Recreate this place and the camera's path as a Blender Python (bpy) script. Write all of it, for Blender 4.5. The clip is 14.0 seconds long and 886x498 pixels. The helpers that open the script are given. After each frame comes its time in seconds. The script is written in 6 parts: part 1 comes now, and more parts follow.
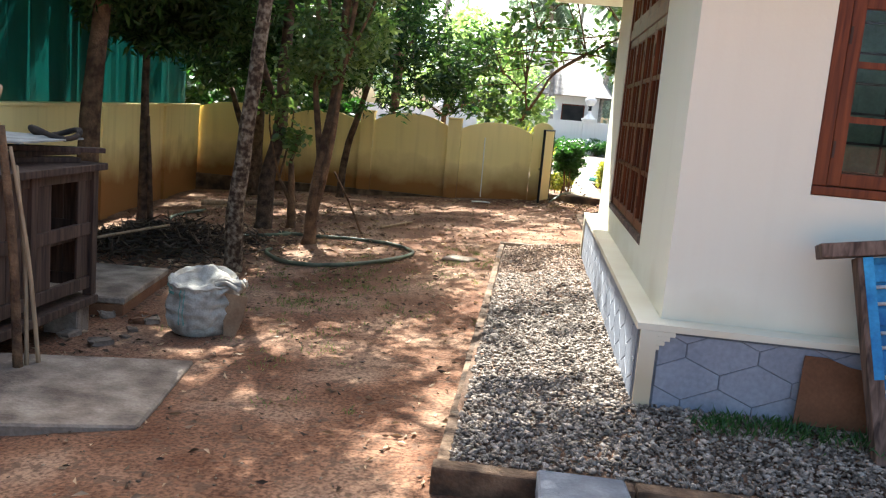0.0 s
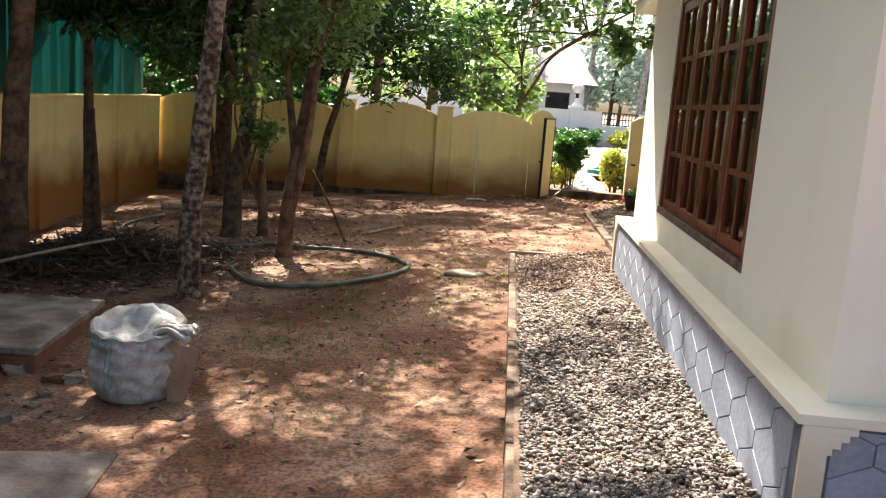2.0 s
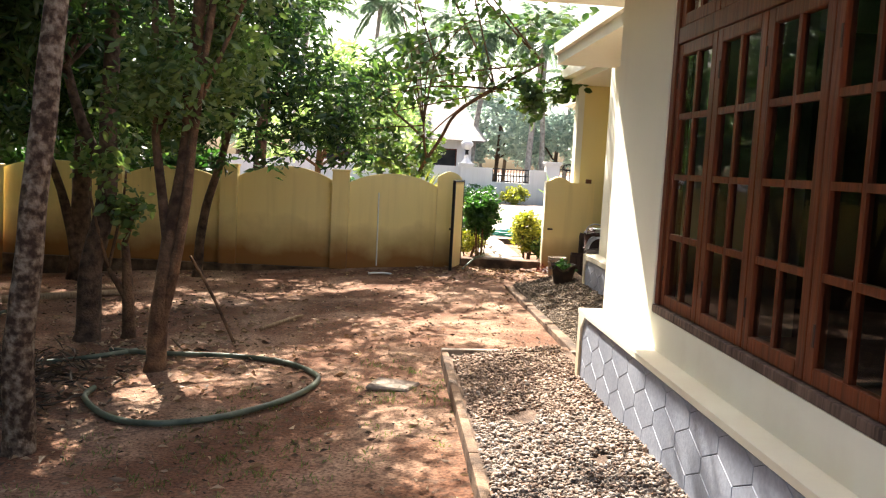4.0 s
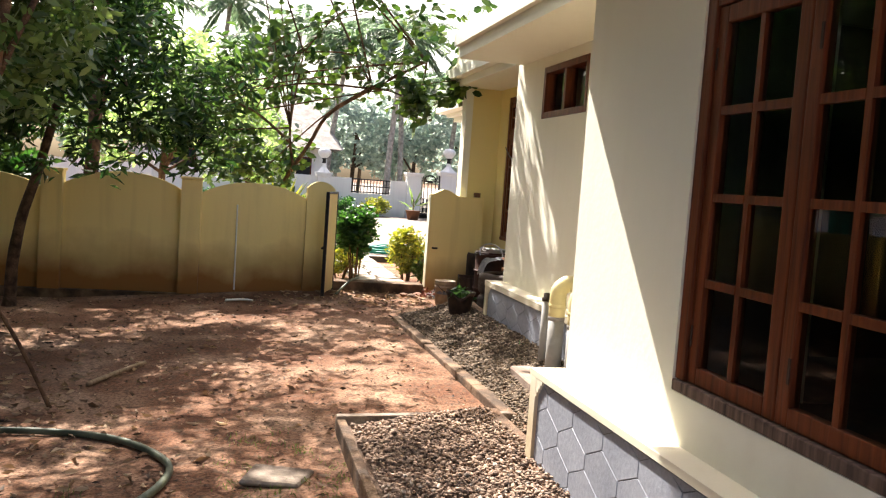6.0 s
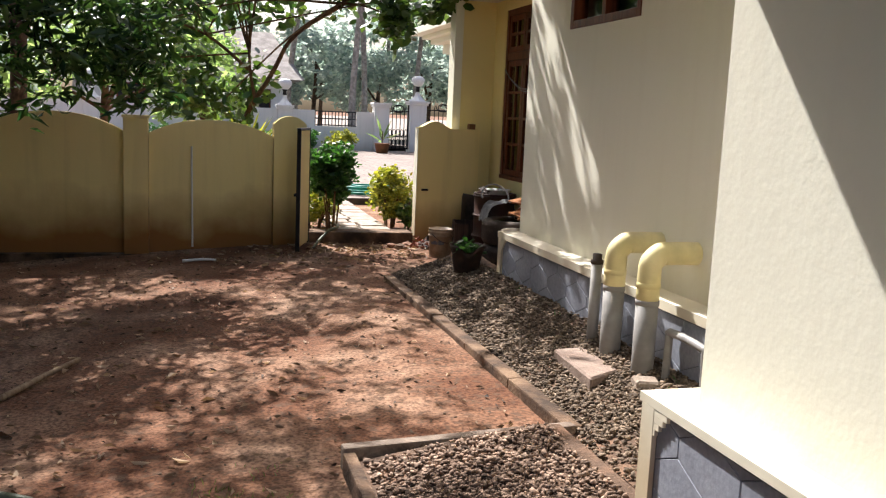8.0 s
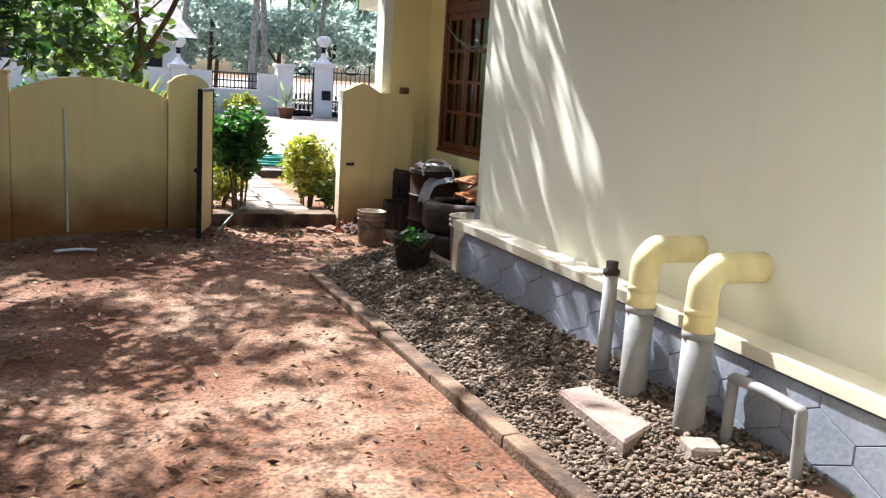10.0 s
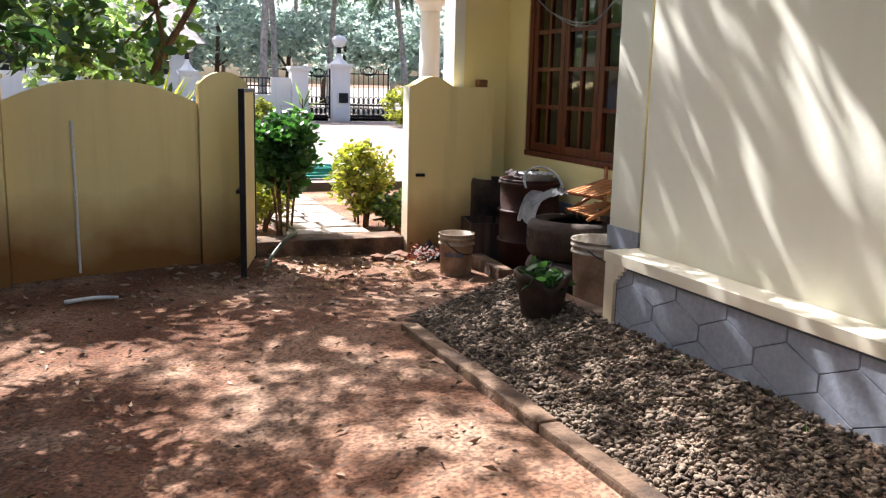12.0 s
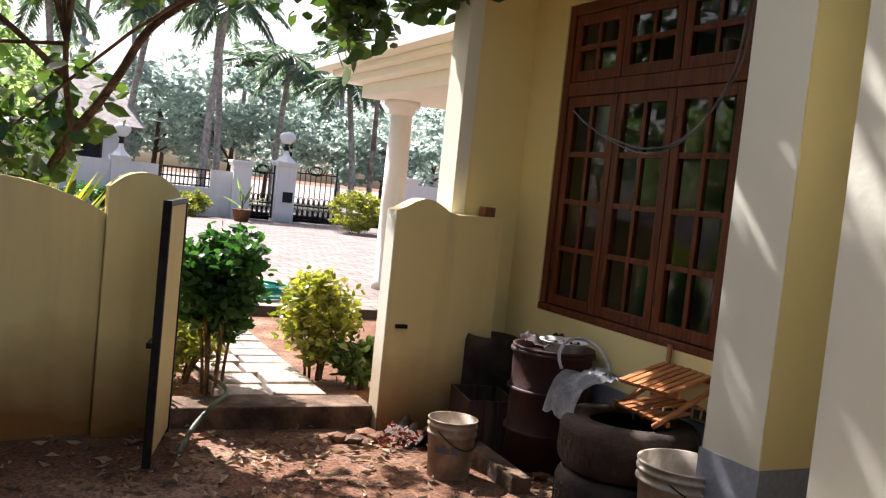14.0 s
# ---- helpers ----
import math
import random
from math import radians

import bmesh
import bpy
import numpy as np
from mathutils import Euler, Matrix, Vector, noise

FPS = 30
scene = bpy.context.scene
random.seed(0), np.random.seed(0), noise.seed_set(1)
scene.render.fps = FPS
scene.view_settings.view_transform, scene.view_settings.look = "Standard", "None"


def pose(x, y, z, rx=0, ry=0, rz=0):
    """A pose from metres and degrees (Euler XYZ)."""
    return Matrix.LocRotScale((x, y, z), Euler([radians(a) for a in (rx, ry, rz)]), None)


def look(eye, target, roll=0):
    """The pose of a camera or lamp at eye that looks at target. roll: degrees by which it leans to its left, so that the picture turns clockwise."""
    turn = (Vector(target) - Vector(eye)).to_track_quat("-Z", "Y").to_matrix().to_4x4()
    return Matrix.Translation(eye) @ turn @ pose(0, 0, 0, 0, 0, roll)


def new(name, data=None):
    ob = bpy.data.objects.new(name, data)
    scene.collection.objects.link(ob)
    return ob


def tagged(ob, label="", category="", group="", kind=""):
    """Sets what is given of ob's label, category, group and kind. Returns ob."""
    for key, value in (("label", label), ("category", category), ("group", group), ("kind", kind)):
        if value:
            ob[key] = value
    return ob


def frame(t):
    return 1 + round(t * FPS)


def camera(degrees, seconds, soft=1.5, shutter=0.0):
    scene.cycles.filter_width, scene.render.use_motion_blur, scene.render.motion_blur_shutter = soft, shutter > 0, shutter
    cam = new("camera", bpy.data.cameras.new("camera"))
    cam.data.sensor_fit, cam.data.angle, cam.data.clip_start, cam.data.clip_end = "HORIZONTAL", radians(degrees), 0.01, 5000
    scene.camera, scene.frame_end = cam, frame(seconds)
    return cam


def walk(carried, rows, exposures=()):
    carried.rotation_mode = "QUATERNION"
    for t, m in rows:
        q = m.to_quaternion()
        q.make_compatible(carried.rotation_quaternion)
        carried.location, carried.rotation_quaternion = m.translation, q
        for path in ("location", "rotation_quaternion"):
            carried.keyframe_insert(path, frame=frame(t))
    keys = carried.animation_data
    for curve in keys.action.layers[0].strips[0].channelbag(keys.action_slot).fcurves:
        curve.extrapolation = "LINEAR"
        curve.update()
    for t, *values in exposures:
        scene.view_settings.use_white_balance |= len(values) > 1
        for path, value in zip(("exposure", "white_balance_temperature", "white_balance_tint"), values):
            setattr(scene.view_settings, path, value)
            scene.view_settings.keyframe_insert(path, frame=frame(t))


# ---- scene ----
cam = camera(53.0, 14.0, soft=1.2)
PATH = [
    (0, (-0.022, -0.104, 1.477), (-0.209, 1.863, 1.164), 5.1),
    (0.5, (-0.128, 0.255, 1.429), (-0.208, 2.226, 1.098), 4.3),
    (1, (-0.174, 0.629, 1.447), (-0.056, 2.586, 1.053), 3.9),
    (1.5, (-0.28, 1.132, 1.424), (-0.425, 3.092, 1.054), 7.3),
    (2, (-0.417, 1.553, 1.401), (-0.554, 3.521, 1.072), 4.3),
    (2.5, (-0.503, 2.013, 1.4), (-0.647, 3.986, 1.105), 3.5),
    (3, (-0.586, 2.513, 1.411), (-0.714, 4.484, 1.092), 6.4),
    (3.5, (-0.738, 2.823, 1.452), (-0.635, 4.803, 1.191), 3.2),
    (3.7, (-0.775, 3.003, 1.482), (-0.673, 4.989, 1.267), 2.9),
    (5.8, (-1.05, 4.87, 1.478), (-0.624, 6.82, 1.343), 4.9),
    (6, (-1.042, 5.061, 1.458), (-0.59, 7.004, 1.311), 4.1),
    (6.5, (-1.042, 5.468, 1.463), (-0.474, 7.372, 1.239), 1.7),
    (7, (-0.939, 5.905, 1.434), (-0.499, 7.837, 1.164), 4.0),
    (7.5, (-0.958, 6.403, 1.403), (-0.525, 8.341, 1.166), 4.5),
    (8, (-1.011, 6.798, 1.457), (-0.475, 8.702, 1.158), 2.5),
    (8.5, (-0.906, 7.385, 1.404), (-0.422, 9.286, 1.017), 3.0),
    (8.7, (-0.913, 7.545, 1.387), (-0.426, 9.445, 0.998), 4.0),
    (10.8, (-0.886, 9.017, 1.418), (-0.042, 10.803, 1.113), 1.9),
    (11, (-0.879, 9.247, 1.406), (-0.143, 11.09, 1.169), 2.0),
    (11.5, (-0.865, 9.872, 1.325), (-0.368, 11.787, 1.032), 5.0),
    (12, (-0.954, 10.2, 1.301), (-0.221, 12.025, 0.938), 1.4),
    (12.5, (-0.926, 10.715, 1.292), (-0.146, 12.523, 0.942), 2.5),
    (13, (-0.839, 11.236, 1.351), (-0.051, 13.06, 1.116), 5.0),
    (13.5, (-0.791, 11.635, 1.412), (0.123, 13.409, 1.282), 3.7),
    (14, (-0.604, 12.134, 1.416), (0.268, 13.929, 1.292), 5.9),
]
EXPOSURES = [
    (0.0, 2.38, 6300, 3), (1.0, 2.12, 6750, 6), (2.0, 2.22, 6750, 8), (3.7, 2.28, 6850, 10),
    (6.0, 1.95, 6850, 12), (6.5, 1.75, 6750, 12), (7.0, 1.68, 6300, 11), (7.5, 1.25, 6450, 13), (8.0, 1.28, 6400, 13), (8.5, 1.42, 6250, 10),
    (11.0, 1.92, 5700, 10), (11.5, 1.8, 6150, 14), (12.5, 1.95, 5950, 13), (13.0, 1.95, 5950, 13), (14.0, 1.48, 6250, 17),
]
walk(cam, [(t, look(eye, target, roll)) for t, eye, target, roll in PATH], EXPOSURES)

# ---- light ----
SUN_WAY = Vector((0.25, -0.83, -1.0)).normalized()
world = bpy.data.worlds.new("sky")
scene.world = world
world.use_nodes = True
wn = world.node_tree.nodes
sky = wn.new("ShaderNodeTexSky")
sky.sky_type = "NISHITA"
sky.sun_disc = False
sky.sun_elevation = math.asin(-SUN_WAY.z)
sky.sun_rotation = math.atan2(-SUN_WAY.x, -SUN_WAY.y)
sky.dust_density, sky.air_density = 5.0, 0.85
wn["Background"].inputs["Strength"].default_value = 0.094
world.node_tree.links.new(sky.outputs[0], wn["Background"].inputs["Color"])
sun_data = bpy.data.lights.new("sun", "SUN")
sun_data.energy, sun_data.angle, sun_data.color = 5.0, radians(0.55), (1.0, 0.965, 0.91)
sun = new("sun", sun_data)
sun.rotation_mode = "QUATERNION"
sun.rotation_quaternion = SUN_WAY.to_track_quat("-Z", "Y")


# ---- materials ----
def nodes_of(name):
    m = bpy.data.materials.new(name)
    m.use_nodes = True
    return m, m.node_tree.nodes, m.node_tree.links, m.node_tree.nodes["Principled BSDF"]


def surface(name, a, b, scale=6.0, rough=0.8, bump=0.2, fine=60.0, c=None, metal=0.0, per_piece=0.0, island=0.0, cut=(0.35, 0.65), spec=0.3):
    """Two colours by a coarse noise, a fine noise for grain and relief."""
    m, n, l, p = nodes_of(name)
    pos = n.new("ShaderNodeNewGeometry")
    n1 = n.new("ShaderNodeTexNoise")
    n1.inputs["Scale"].default_value, n1.inputs["Detail"].default_value = scale, 6
    n2 = n.new("ShaderNodeTexNoise")
    n2.inputs["Scale"].default_value, n2.inputs["Detail"].default_value = fine, 4
    l.new(pos.outputs["Position"], n1.inputs["Vector"])
    l.new(pos.outputs["Position"], n2.inputs["Vector"])
    r = n.new("ShaderNodeValToRGB")
    r.color_ramp.elements[0].position, r.color_ramp.elements[1].position = cut
    r.color_ramp.elements[0].color, r.color_ramp.elements[1].color = (*a, 1), (*b, 1)
    if c:
        e = r.color_ramp.elements.new(0.5 * (cut[0] + cut[1]))
        e.color = (*c, 1)
    l.new(n1.outputs["Fac"], r.inputs["Fac"])
    mix = n.new("ShaderNodeMix")
    mix.data_type, mix.blend_type = "RGBA", "MULTIPLY"
    mix.inputs["Factor"].default_value = 0.5
    g = n.new("ShaderNodeValToRGB")
    g.color_ramp.elements[0].position, g.color_ramp.elements[1].position = 0.3, 0.7
    g.color_ramp.elements[0].color = (0.55, 0.55, 0.55, 1)
    l.new(n2.outputs["Fac"], g.inputs["Fac"])
    l.new(r.outputs["Color"], mix.inputs["A"])
    l.new(g.outputs["Color"], mix.inputs["B"])
    out = mix.outputs["Result"]
    if per_piece or island:
        hsv = n.new("ShaderNodeHueSaturation")
        mr = n.new("ShaderNodeMapRange")
        amount = per_piece or island
        mr.inputs["To Min"].default_value, mr.inputs["To Max"].default_value = 1 - amount, 1 + amount
        if per_piece:
            l.new(n.new("ShaderNodeObjectInfo").outputs["Random"], mr.inputs["Value"])
        else:
            l.new(pos.outputs["Random Per Island"], mr.inputs["Value"])
        l.new(mr.outputs["Result"], hsv.inputs["Value"])
        l.new(out, hsv.inputs["Color"])
        out = hsv.outputs["Color"]
    l.new(out, p.inputs["Base Color"])
    p.inputs["Roughness"].default_value, p.inputs["Metallic"].default_value = rough, metal
    p.inputs["Specular IOR Level"].default_value = spec
    if bump:
        bp = n.new("ShaderNodeBump")
        bp.inputs["Strength"].default_value, bp.inputs["Distance"].default_value = bump, 0.02
        l.new(n2.outputs["Fac"], bp.inputs["Height"])
        l.new(bp.outputs["Normal"], p.inputs["Normal"])
    return m


def plaster(name, paint, stain, low, high, streak=(0.3, 0.25, 0.16), amount=0.25):
    """Painted plaster with mud splashed up from its foot and rain streaks down from its top."""
    m, n, l, p = nodes_of(name)
    pos = n.new("ShaderNodeNewGeometry")
    sep = n.new("ShaderNodeSeparateXYZ")
    l.new(pos.outputs["Position"], sep.inputs[0])
    big = n.new("ShaderNodeTexNoise")
    big.inputs["Scale"].default_value, big.inputs["Detail"].default_value = 1.7, 8
    l.new(pos.outputs["Position"], big.inputs["Vector"])
    ad = n.new("ShaderNodeMath")
    ad.operation, ad.inputs[1].default_value = "MULTIPLY_ADD", -1.1 * (high - low)
    l.new(big.outputs["Fac"], ad.inputs[0])
    l.new(sep.outputs["Z"], ad.inputs[2])
    mr = n.new("ShaderNodeMapRange")
    mr.inputs["From Min"].default_value, mr.inputs["From Max"].default_value = low - 0.55 * (high - low), high - 0.55 * (high - low)
    mr.inputs["To Min"].default_value, mr.inputs["To Max"].default_value = 0.95, 0.0
    l.new(ad.outputs[0], mr.inputs["Value"])
    mp = n.new("ShaderNodeMapping")
    mp.inputs["Scale"].default_value = (5.0, 5.0, 0.35)
    l.new(pos.outputs["Position"], mp.inputs["Vector"])
    st = n.new("ShaderNodeTexNoise")
    st.inputs["Scale"].default_value, st.inputs["Detail"].default_value = 1.6, 5
    l.new(mp.outputs[0], st.inputs["Vector"])
    sr = n.new("ShaderNodeMapRange")
    sr.inputs["From Min"].default_value, sr.inputs["From Max"].default_value = 0.5, 0.8
    sr.inputs["To Max"].default_value = amount
    l.new(st.outputs["Fac"], sr.inputs["Value"])
    m1 = n.new("ShaderNodeMix")
    m1.data_type = "RGBA"
    m1.inputs["A"].default_value, m1.inputs["B"].default_value = (*paint, 1), (*streak, 1)
    l.new(sr.outputs["Result"], m1.inputs["Factor"])
    m2 = n.new("ShaderNodeMix")
    m2.data_type = "RGBA"
    m2.inputs["B"].default_value = (*stain, 1)
    l.new(m1.outputs["Result"], m2.inputs["A"])
    l.new(mr.outputs["Result"], m2.inputs["Factor"])
    l.new(m2.outputs["Result"], p.inputs["Base Color"])
    p.inputs["Roughness"].default_value = 0.75
    p.inputs["Specular IOR Level"].default_value = 0.25
    f = n.new("ShaderNodeTexNoise")
    f.inputs["Scale"].default_value, f.inputs["Detail"].default_value = 25, 6
    l.new(pos.outputs["Position"], f.inputs["Vector"])
    bp = n.new("ShaderNodeBump")
    bp.inputs["Strength"].default_value, bp.inputs["Distance"].default_value = 0.08, 0.02
    l.new(f.outputs["Fac"], bp.inputs["Height"])
    l.new(bp.outputs["Normal"], p.inputs["Normal"])
    return m


def leafy(name, a, b, shine=0.35, through_light=0.35):
    m, n, l, p = nodes_of(name)
    pos = n.new("ShaderNodeNewGeometry")
    r = n.new("ShaderNodeValToRGB")
    r.color_ramp.elements[0].color, r.color_ramp.elements[1].color = (*a, 1), (*b, 1)
    l.new(pos.outputs["Random Per Island"], r.inputs["Fac"])
    l.new(r.outputs["Color"], p.inputs["Base Color"])
    p.inputs["Roughness"].default_value = shine
    p.inputs["Specular IOR Level"].default_value = 0.4
    tr = n.new("ShaderNodeBsdfTranslucent")
    hs = n.new("ShaderNodeHueSaturation")
    hs.inputs["Value"].default_value, hs.inputs["Saturation"].default_value = 2.2, 1.2
    l.new(r.outputs["Color"], hs.inputs["Color"])
    l.new(hs.outputs["Color"], tr.inputs["Color"])
    mx = n.new("ShaderNodeMixShader")
    mx.inputs["Fac"].default_value = through_light
    l.new(p.outputs[0], mx.inputs[1])
    l.new(tr.outputs[0], mx.inputs[2])
    l.new(mx.outputs[0], n["Material Output"].inputs["Surface"])
    return m


def timber(name, a, b, along="Z", rough=0.45, per_piece=0.15):
    m, n, l, p = nodes_of(name)
    pos = n.new("ShaderNodeNewGeometry")
    mp = n.new("ShaderNodeMapping")
    mp.inputs["Scale"].default_value = {"Z": (22, 22, 1.5), "X": (1.5, 22, 22), "Y": (22, 1.5, 22)}[along]
    l.new(pos.outputs["Position"], mp.inputs["Vector"])
    t = n.new("ShaderNodeTexNoise")
    t.inputs["Scale"].default_value, t.inputs["Detail"].default_value, t.inputs["Distortion"].default_value = 1.5, 6, 0.6
    l.new(mp.outputs[0], t.inputs["Vector"])
    r = n.new("ShaderNodeValToRGB")
    r.color_ramp.elements[0].position, r.color_ramp.elements[1].position = 0.3, 0.72
    r.color_ramp.elements[0].color, r.color_ramp.elements[1].color = (*a, 1), (*b, 1)
    l.new(t.outputs["Fac"], r.inputs["Fac"])
    hsv = n.new("ShaderNodeHueSaturation")
    mr = n.new("ShaderNodeMapRange")
    mr.inputs["To Min"].default_value, mr.inputs["To Max"].default_value = 1 - per_piece, 1 + per_piece
    l.new(n.new("ShaderNodeObjectInfo").outputs["Random"], mr.inputs["Value"])
    l.new(mr.outputs["Result"], hsv.inputs["Value"])
    l.new(r.outputs["Color"], hsv.inputs["Color"])
    l.new(hsv.outputs["Color"], p.inputs["Base Color"])
    p.inputs["Roughness"].default_value = rough
    p.inputs["Specular IOR Level"].default_value = 0.25
    bp = n.new("ShaderNodeBump")
    bp.inputs["Strength"].default_value, bp.inputs["Distance"].default_value = 0.25, 0.01
    l.new(t.outputs["Fac"], bp.inputs["Height"])
    l.new(bp.outputs["Normal"], p.inputs["Normal"])
    return m


def window_glass():
    m, n, l, p = nodes_of("window_glass")
    gl = n.new("ShaderNodeBsdfGlossy")
    gl.inputs["Roughness"].default_value = 0.02
    tp = n.new("ShaderNodeBsdfTransparent")
    tp.inputs["Color"].default_value = (0.8, 0.85, 0.82, 1)
    fr = n.new("ShaderNodeFresnel")
    fr.inputs["IOR"].default_value = 1.5
    mx = n.new("ShaderNodeMixShader")
    l.new(fr.outputs[0], mx.inputs["Fac"])
    l.new(tp.outputs[0], mx.inputs[1])
    l.new(gl.outputs[0], mx.inputs[2])
    l.new(mx.outputs[0], n["Material Output"].inputs["Surface"])
    return m


def ground_material():
    m, n, l, p = nodes_of("red_earth")
    pos = n.new("ShaderNodeNewGeometry")

    def nz(scale, detail=6):
        t = n.new("ShaderNodeTexNoise")
        t.inputs["Scale"].default_value, t.inputs["Detail"].default_value = scale, detail
        l.new(pos.outputs["Position"], t.inputs["Vector"])
        return t.outputs["Fac"]

    def ramp(fac, *stops):
        r = n.new("ShaderNodeValToRGB")
        r.color_ramp.elements[0].position, r.color_ramp.elements[0].color = stops[0][0], (*stops[0][1], 1)
        r.color_ramp.elements[1].position, r.color_ramp.elements[1].color = stops[-1][0], (*stops[-1][1], 1)
        for at, col in stops[1:-1]:
            r.color_ramp.elements.new(at).color = (*col, 1)
        l.new(fac, r.inputs["Fac"])
        return r.outputs["Color"]

    base = ramp(nz(1.5, 10), (0.36, (0.135, 0.060, 0.033)), (0.5, (0.205, 0.106, 0.064)), (0.68, (0.33, 0.210, 0.142)))
    grit = ramp(nz(48, 5), (0.36, (0.38, 0.35, 0.33)), (0.55, (1.0, 1.0, 1.0)), (0.72, (1.25, 1.2, 1.1)))
    mix = n.new("ShaderNodeMix")
    mix.data_type, mix.blend_type = "RGBA", "MULTIPLY"
    mix.inputs["Factor"].default_value = 0.85
    l.new(base, mix.inputs["A"])
    l.new(grit, mix.inputs["B"])
    crumbs = n.new("ShaderNodeMix")
    crumbs.data_type = "RGBA"
    crumbs.inputs["B"].default_value = (0.10, 0.06, 0.04, 1)
    sp = ramp(nz(14, 6), (0.54, (0, 0, 0)), (0.64, (0.8, 0.8, 0.8)))
    l.new(sp, crumbs.inputs["Factor"])
    l.new(mix.outputs["Result"], crumbs.inputs["A"])
    l.new(crumbs.outputs["Result"], p.inputs["Base Color"])
    p.inputs["Roughness"].default_value = 0.95
    p.inputs["Specular IOR Level"].default_value = 0.15
    bp = n.new("ShaderNodeBump")
    bp.inputs["Strength"].default_value, bp.inputs["Distance"].default_value = 0.7, 0.02
    l.new(nz(38, 8), bp.inputs["Height"])
    l.new(bp.outputs["Normal"], p.inputs["Normal"])
    return m


EARTH = ground_material()
CREAM = plaster("cream_wall_paint", (0.81, 0.79, 0.66), (0.55, 0.45, 0.30), 0.2, 0.62, (0.60, 0.54, 0.42), 0.12)
YELLOW = plaster("yellow_house_paint", (0.84, 0.71, 0.34), (0.55, 0.42, 0.22), -0.1, 0.4, (0.55, 0.45, 0.24), 0.14)
FENCE = plaster("yellow_boundary_paint", (0.90, 0.74, 0.34), (0.27, 0.105, 0.024), -0.10, 0.50, (0.44, 0.33, 0.15), 0.26)
WHITE = plaster("white_wall_paint", (0.80, 0.78, 0.74), (0.5, 0.45, 0.4), -0.3, 0.3, (0.5, 0.5, 0.45), 0.25)
GREY_PLINTH = surface("grey_plinth_paint", (0.25, 0.272, 0.325), (0.325, 0.345, 0.40), 3, 0.6, 0.1, 40, per_piece=0.06)
GROOVE = surface("plinth_groove", (0.13, 0.14, 0.165), (0.19, 0.20, 0.23), 8, 0.9, 0.1)
CONCRETE = surface("weathered_concrete", (0.13, 0.095, 0.072), (0.35, 0.285, 0.225), 4, 0.9, 0.5, 45, c=(0.235, 0.18, 0.14))
DULL = surface("pinkish_cover_concrete", (0.20, 0.14, 0.11), (0.34, 0.26, 0.21), 5, 0.9, 0.4, 45)
MOSSY = surface("mossy_concrete", (0.055, 0.035, 0.023), (0.235, 0.15, 0.092), 5, 0.9, 0.5, 45, c=(0.13, 0.078, 0.047))
# Dark brown for the bed that shows between the stones.
GRAVEL_BED = surface("dark_gravel_bed", (0.07, 0.042, 0.028), (0.22, 0.125, 0.078), 3, 0.95, 0.6, 45, c=(0.12, 0.075, 0.05))
PAVER = surface("pale_pavers", (0.27, 0.22, 0.18), (0.42, 0.36, 0.31), 7, 0.85, 0.3, 50, per_piece=0.12)
STONE = surface("gravel_stone", (0.105, 0.083, 0.067), (0.47, 0.395, 0.33), 25, 0.85, 0.2, 120, c=(0.245, 0.196, 0.158), island=0.35)
STONE_WARM = surface("beige_gravel_stone", (0.115, 0.072, 0.050), (0.42, 0.295, 0.215), 25, 0.85, 0.2, 120, c=(0.245, 0.165, 0.118), island=0.35)
# Browner and darker than the stones of the near strip.
STONE_BROWN = surface("brown_gravel_stone", (0.080, 0.058, 0.040), (0.29, 0.215, 0.15), 25, 0.9, 0.2, 120, c=(0.165, 0.120, 0.084), island=0.3)
DUSTY = surface("pale_dusty_street", (0.24, 0.20, 0.17), (0.35, 0.31, 0.27), 1.2, 0.95, 0.3, 30)
WOOD = timber("window_teak", (0.072, 0.016, 0.006), (0.20, 0.050, 0.016))
OLDWOOD = timber("dark_old_timber", (0.030, 0.018, 0.014), (0.10, 0.060, 0.045), rough=0.75)
PALEWOOD = timber("bare_stick_wood", (0.22, 0.14, 0.08), (0.45, 0.32, 0.2), rough=0.85)
SLATWOOD = timber("orange_slat_wood", (0.25, 0.09, 0.03), (0.50, 0.22, 0.09), "X", rough=0.4)
GREYWOOD = timber("worn_grey_timber", (0.045, 0.028, 0.022), (0.22, 0.145, 0.11), rough=0.9)
BLUE = surface("peeling_blue_paint", (0.012, 0.13, 0.36), (0.06, 0.36, 0.66), 5, 0.5, 0.25, 50, per_piece=0.12)
GLASS = window_glass()
# Near-black colour that stands in for the shade of unlit rooms.
ROOM_SHADE = surface("unlit_room_shade", (0.02, 0.02, 0.022), (0.04, 0.038, 0.035), 2, 0.9, 0)
CURTAIN = surface("faded_green_curtain", (0.06, 0.14, 0.11), (0.12, 0.22, 0.17), 5, 0.9, 0.1)
IRON = surface("black_iron", (0.012, 0.012, 0.014), (0.03, 0.03, 0.03), 9, 0.5, 0.1, metal=0.4)
BARK_PALE = surface("pale_patched_bark", (0.055, 0.029, 0.016), (0.30, 0.225, 0.155), 19, 0.9, 0.9, 40, c=(0.16, 0.104, 0.064), cut=(0.40, 0.62))
BARK = surface("dark_bark", (0.045, 0.028, 0.018), (0.16, 0.10, 0.065), 10, 0.95, 0.9, 45)
BARK_BROWN = surface("brown_bark", (0.070, 0.036, 0.020), (0.21, 0.120, 0.064), 9, 0.95, 0.8, 45)
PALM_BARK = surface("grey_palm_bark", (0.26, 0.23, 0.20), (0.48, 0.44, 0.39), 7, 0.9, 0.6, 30)
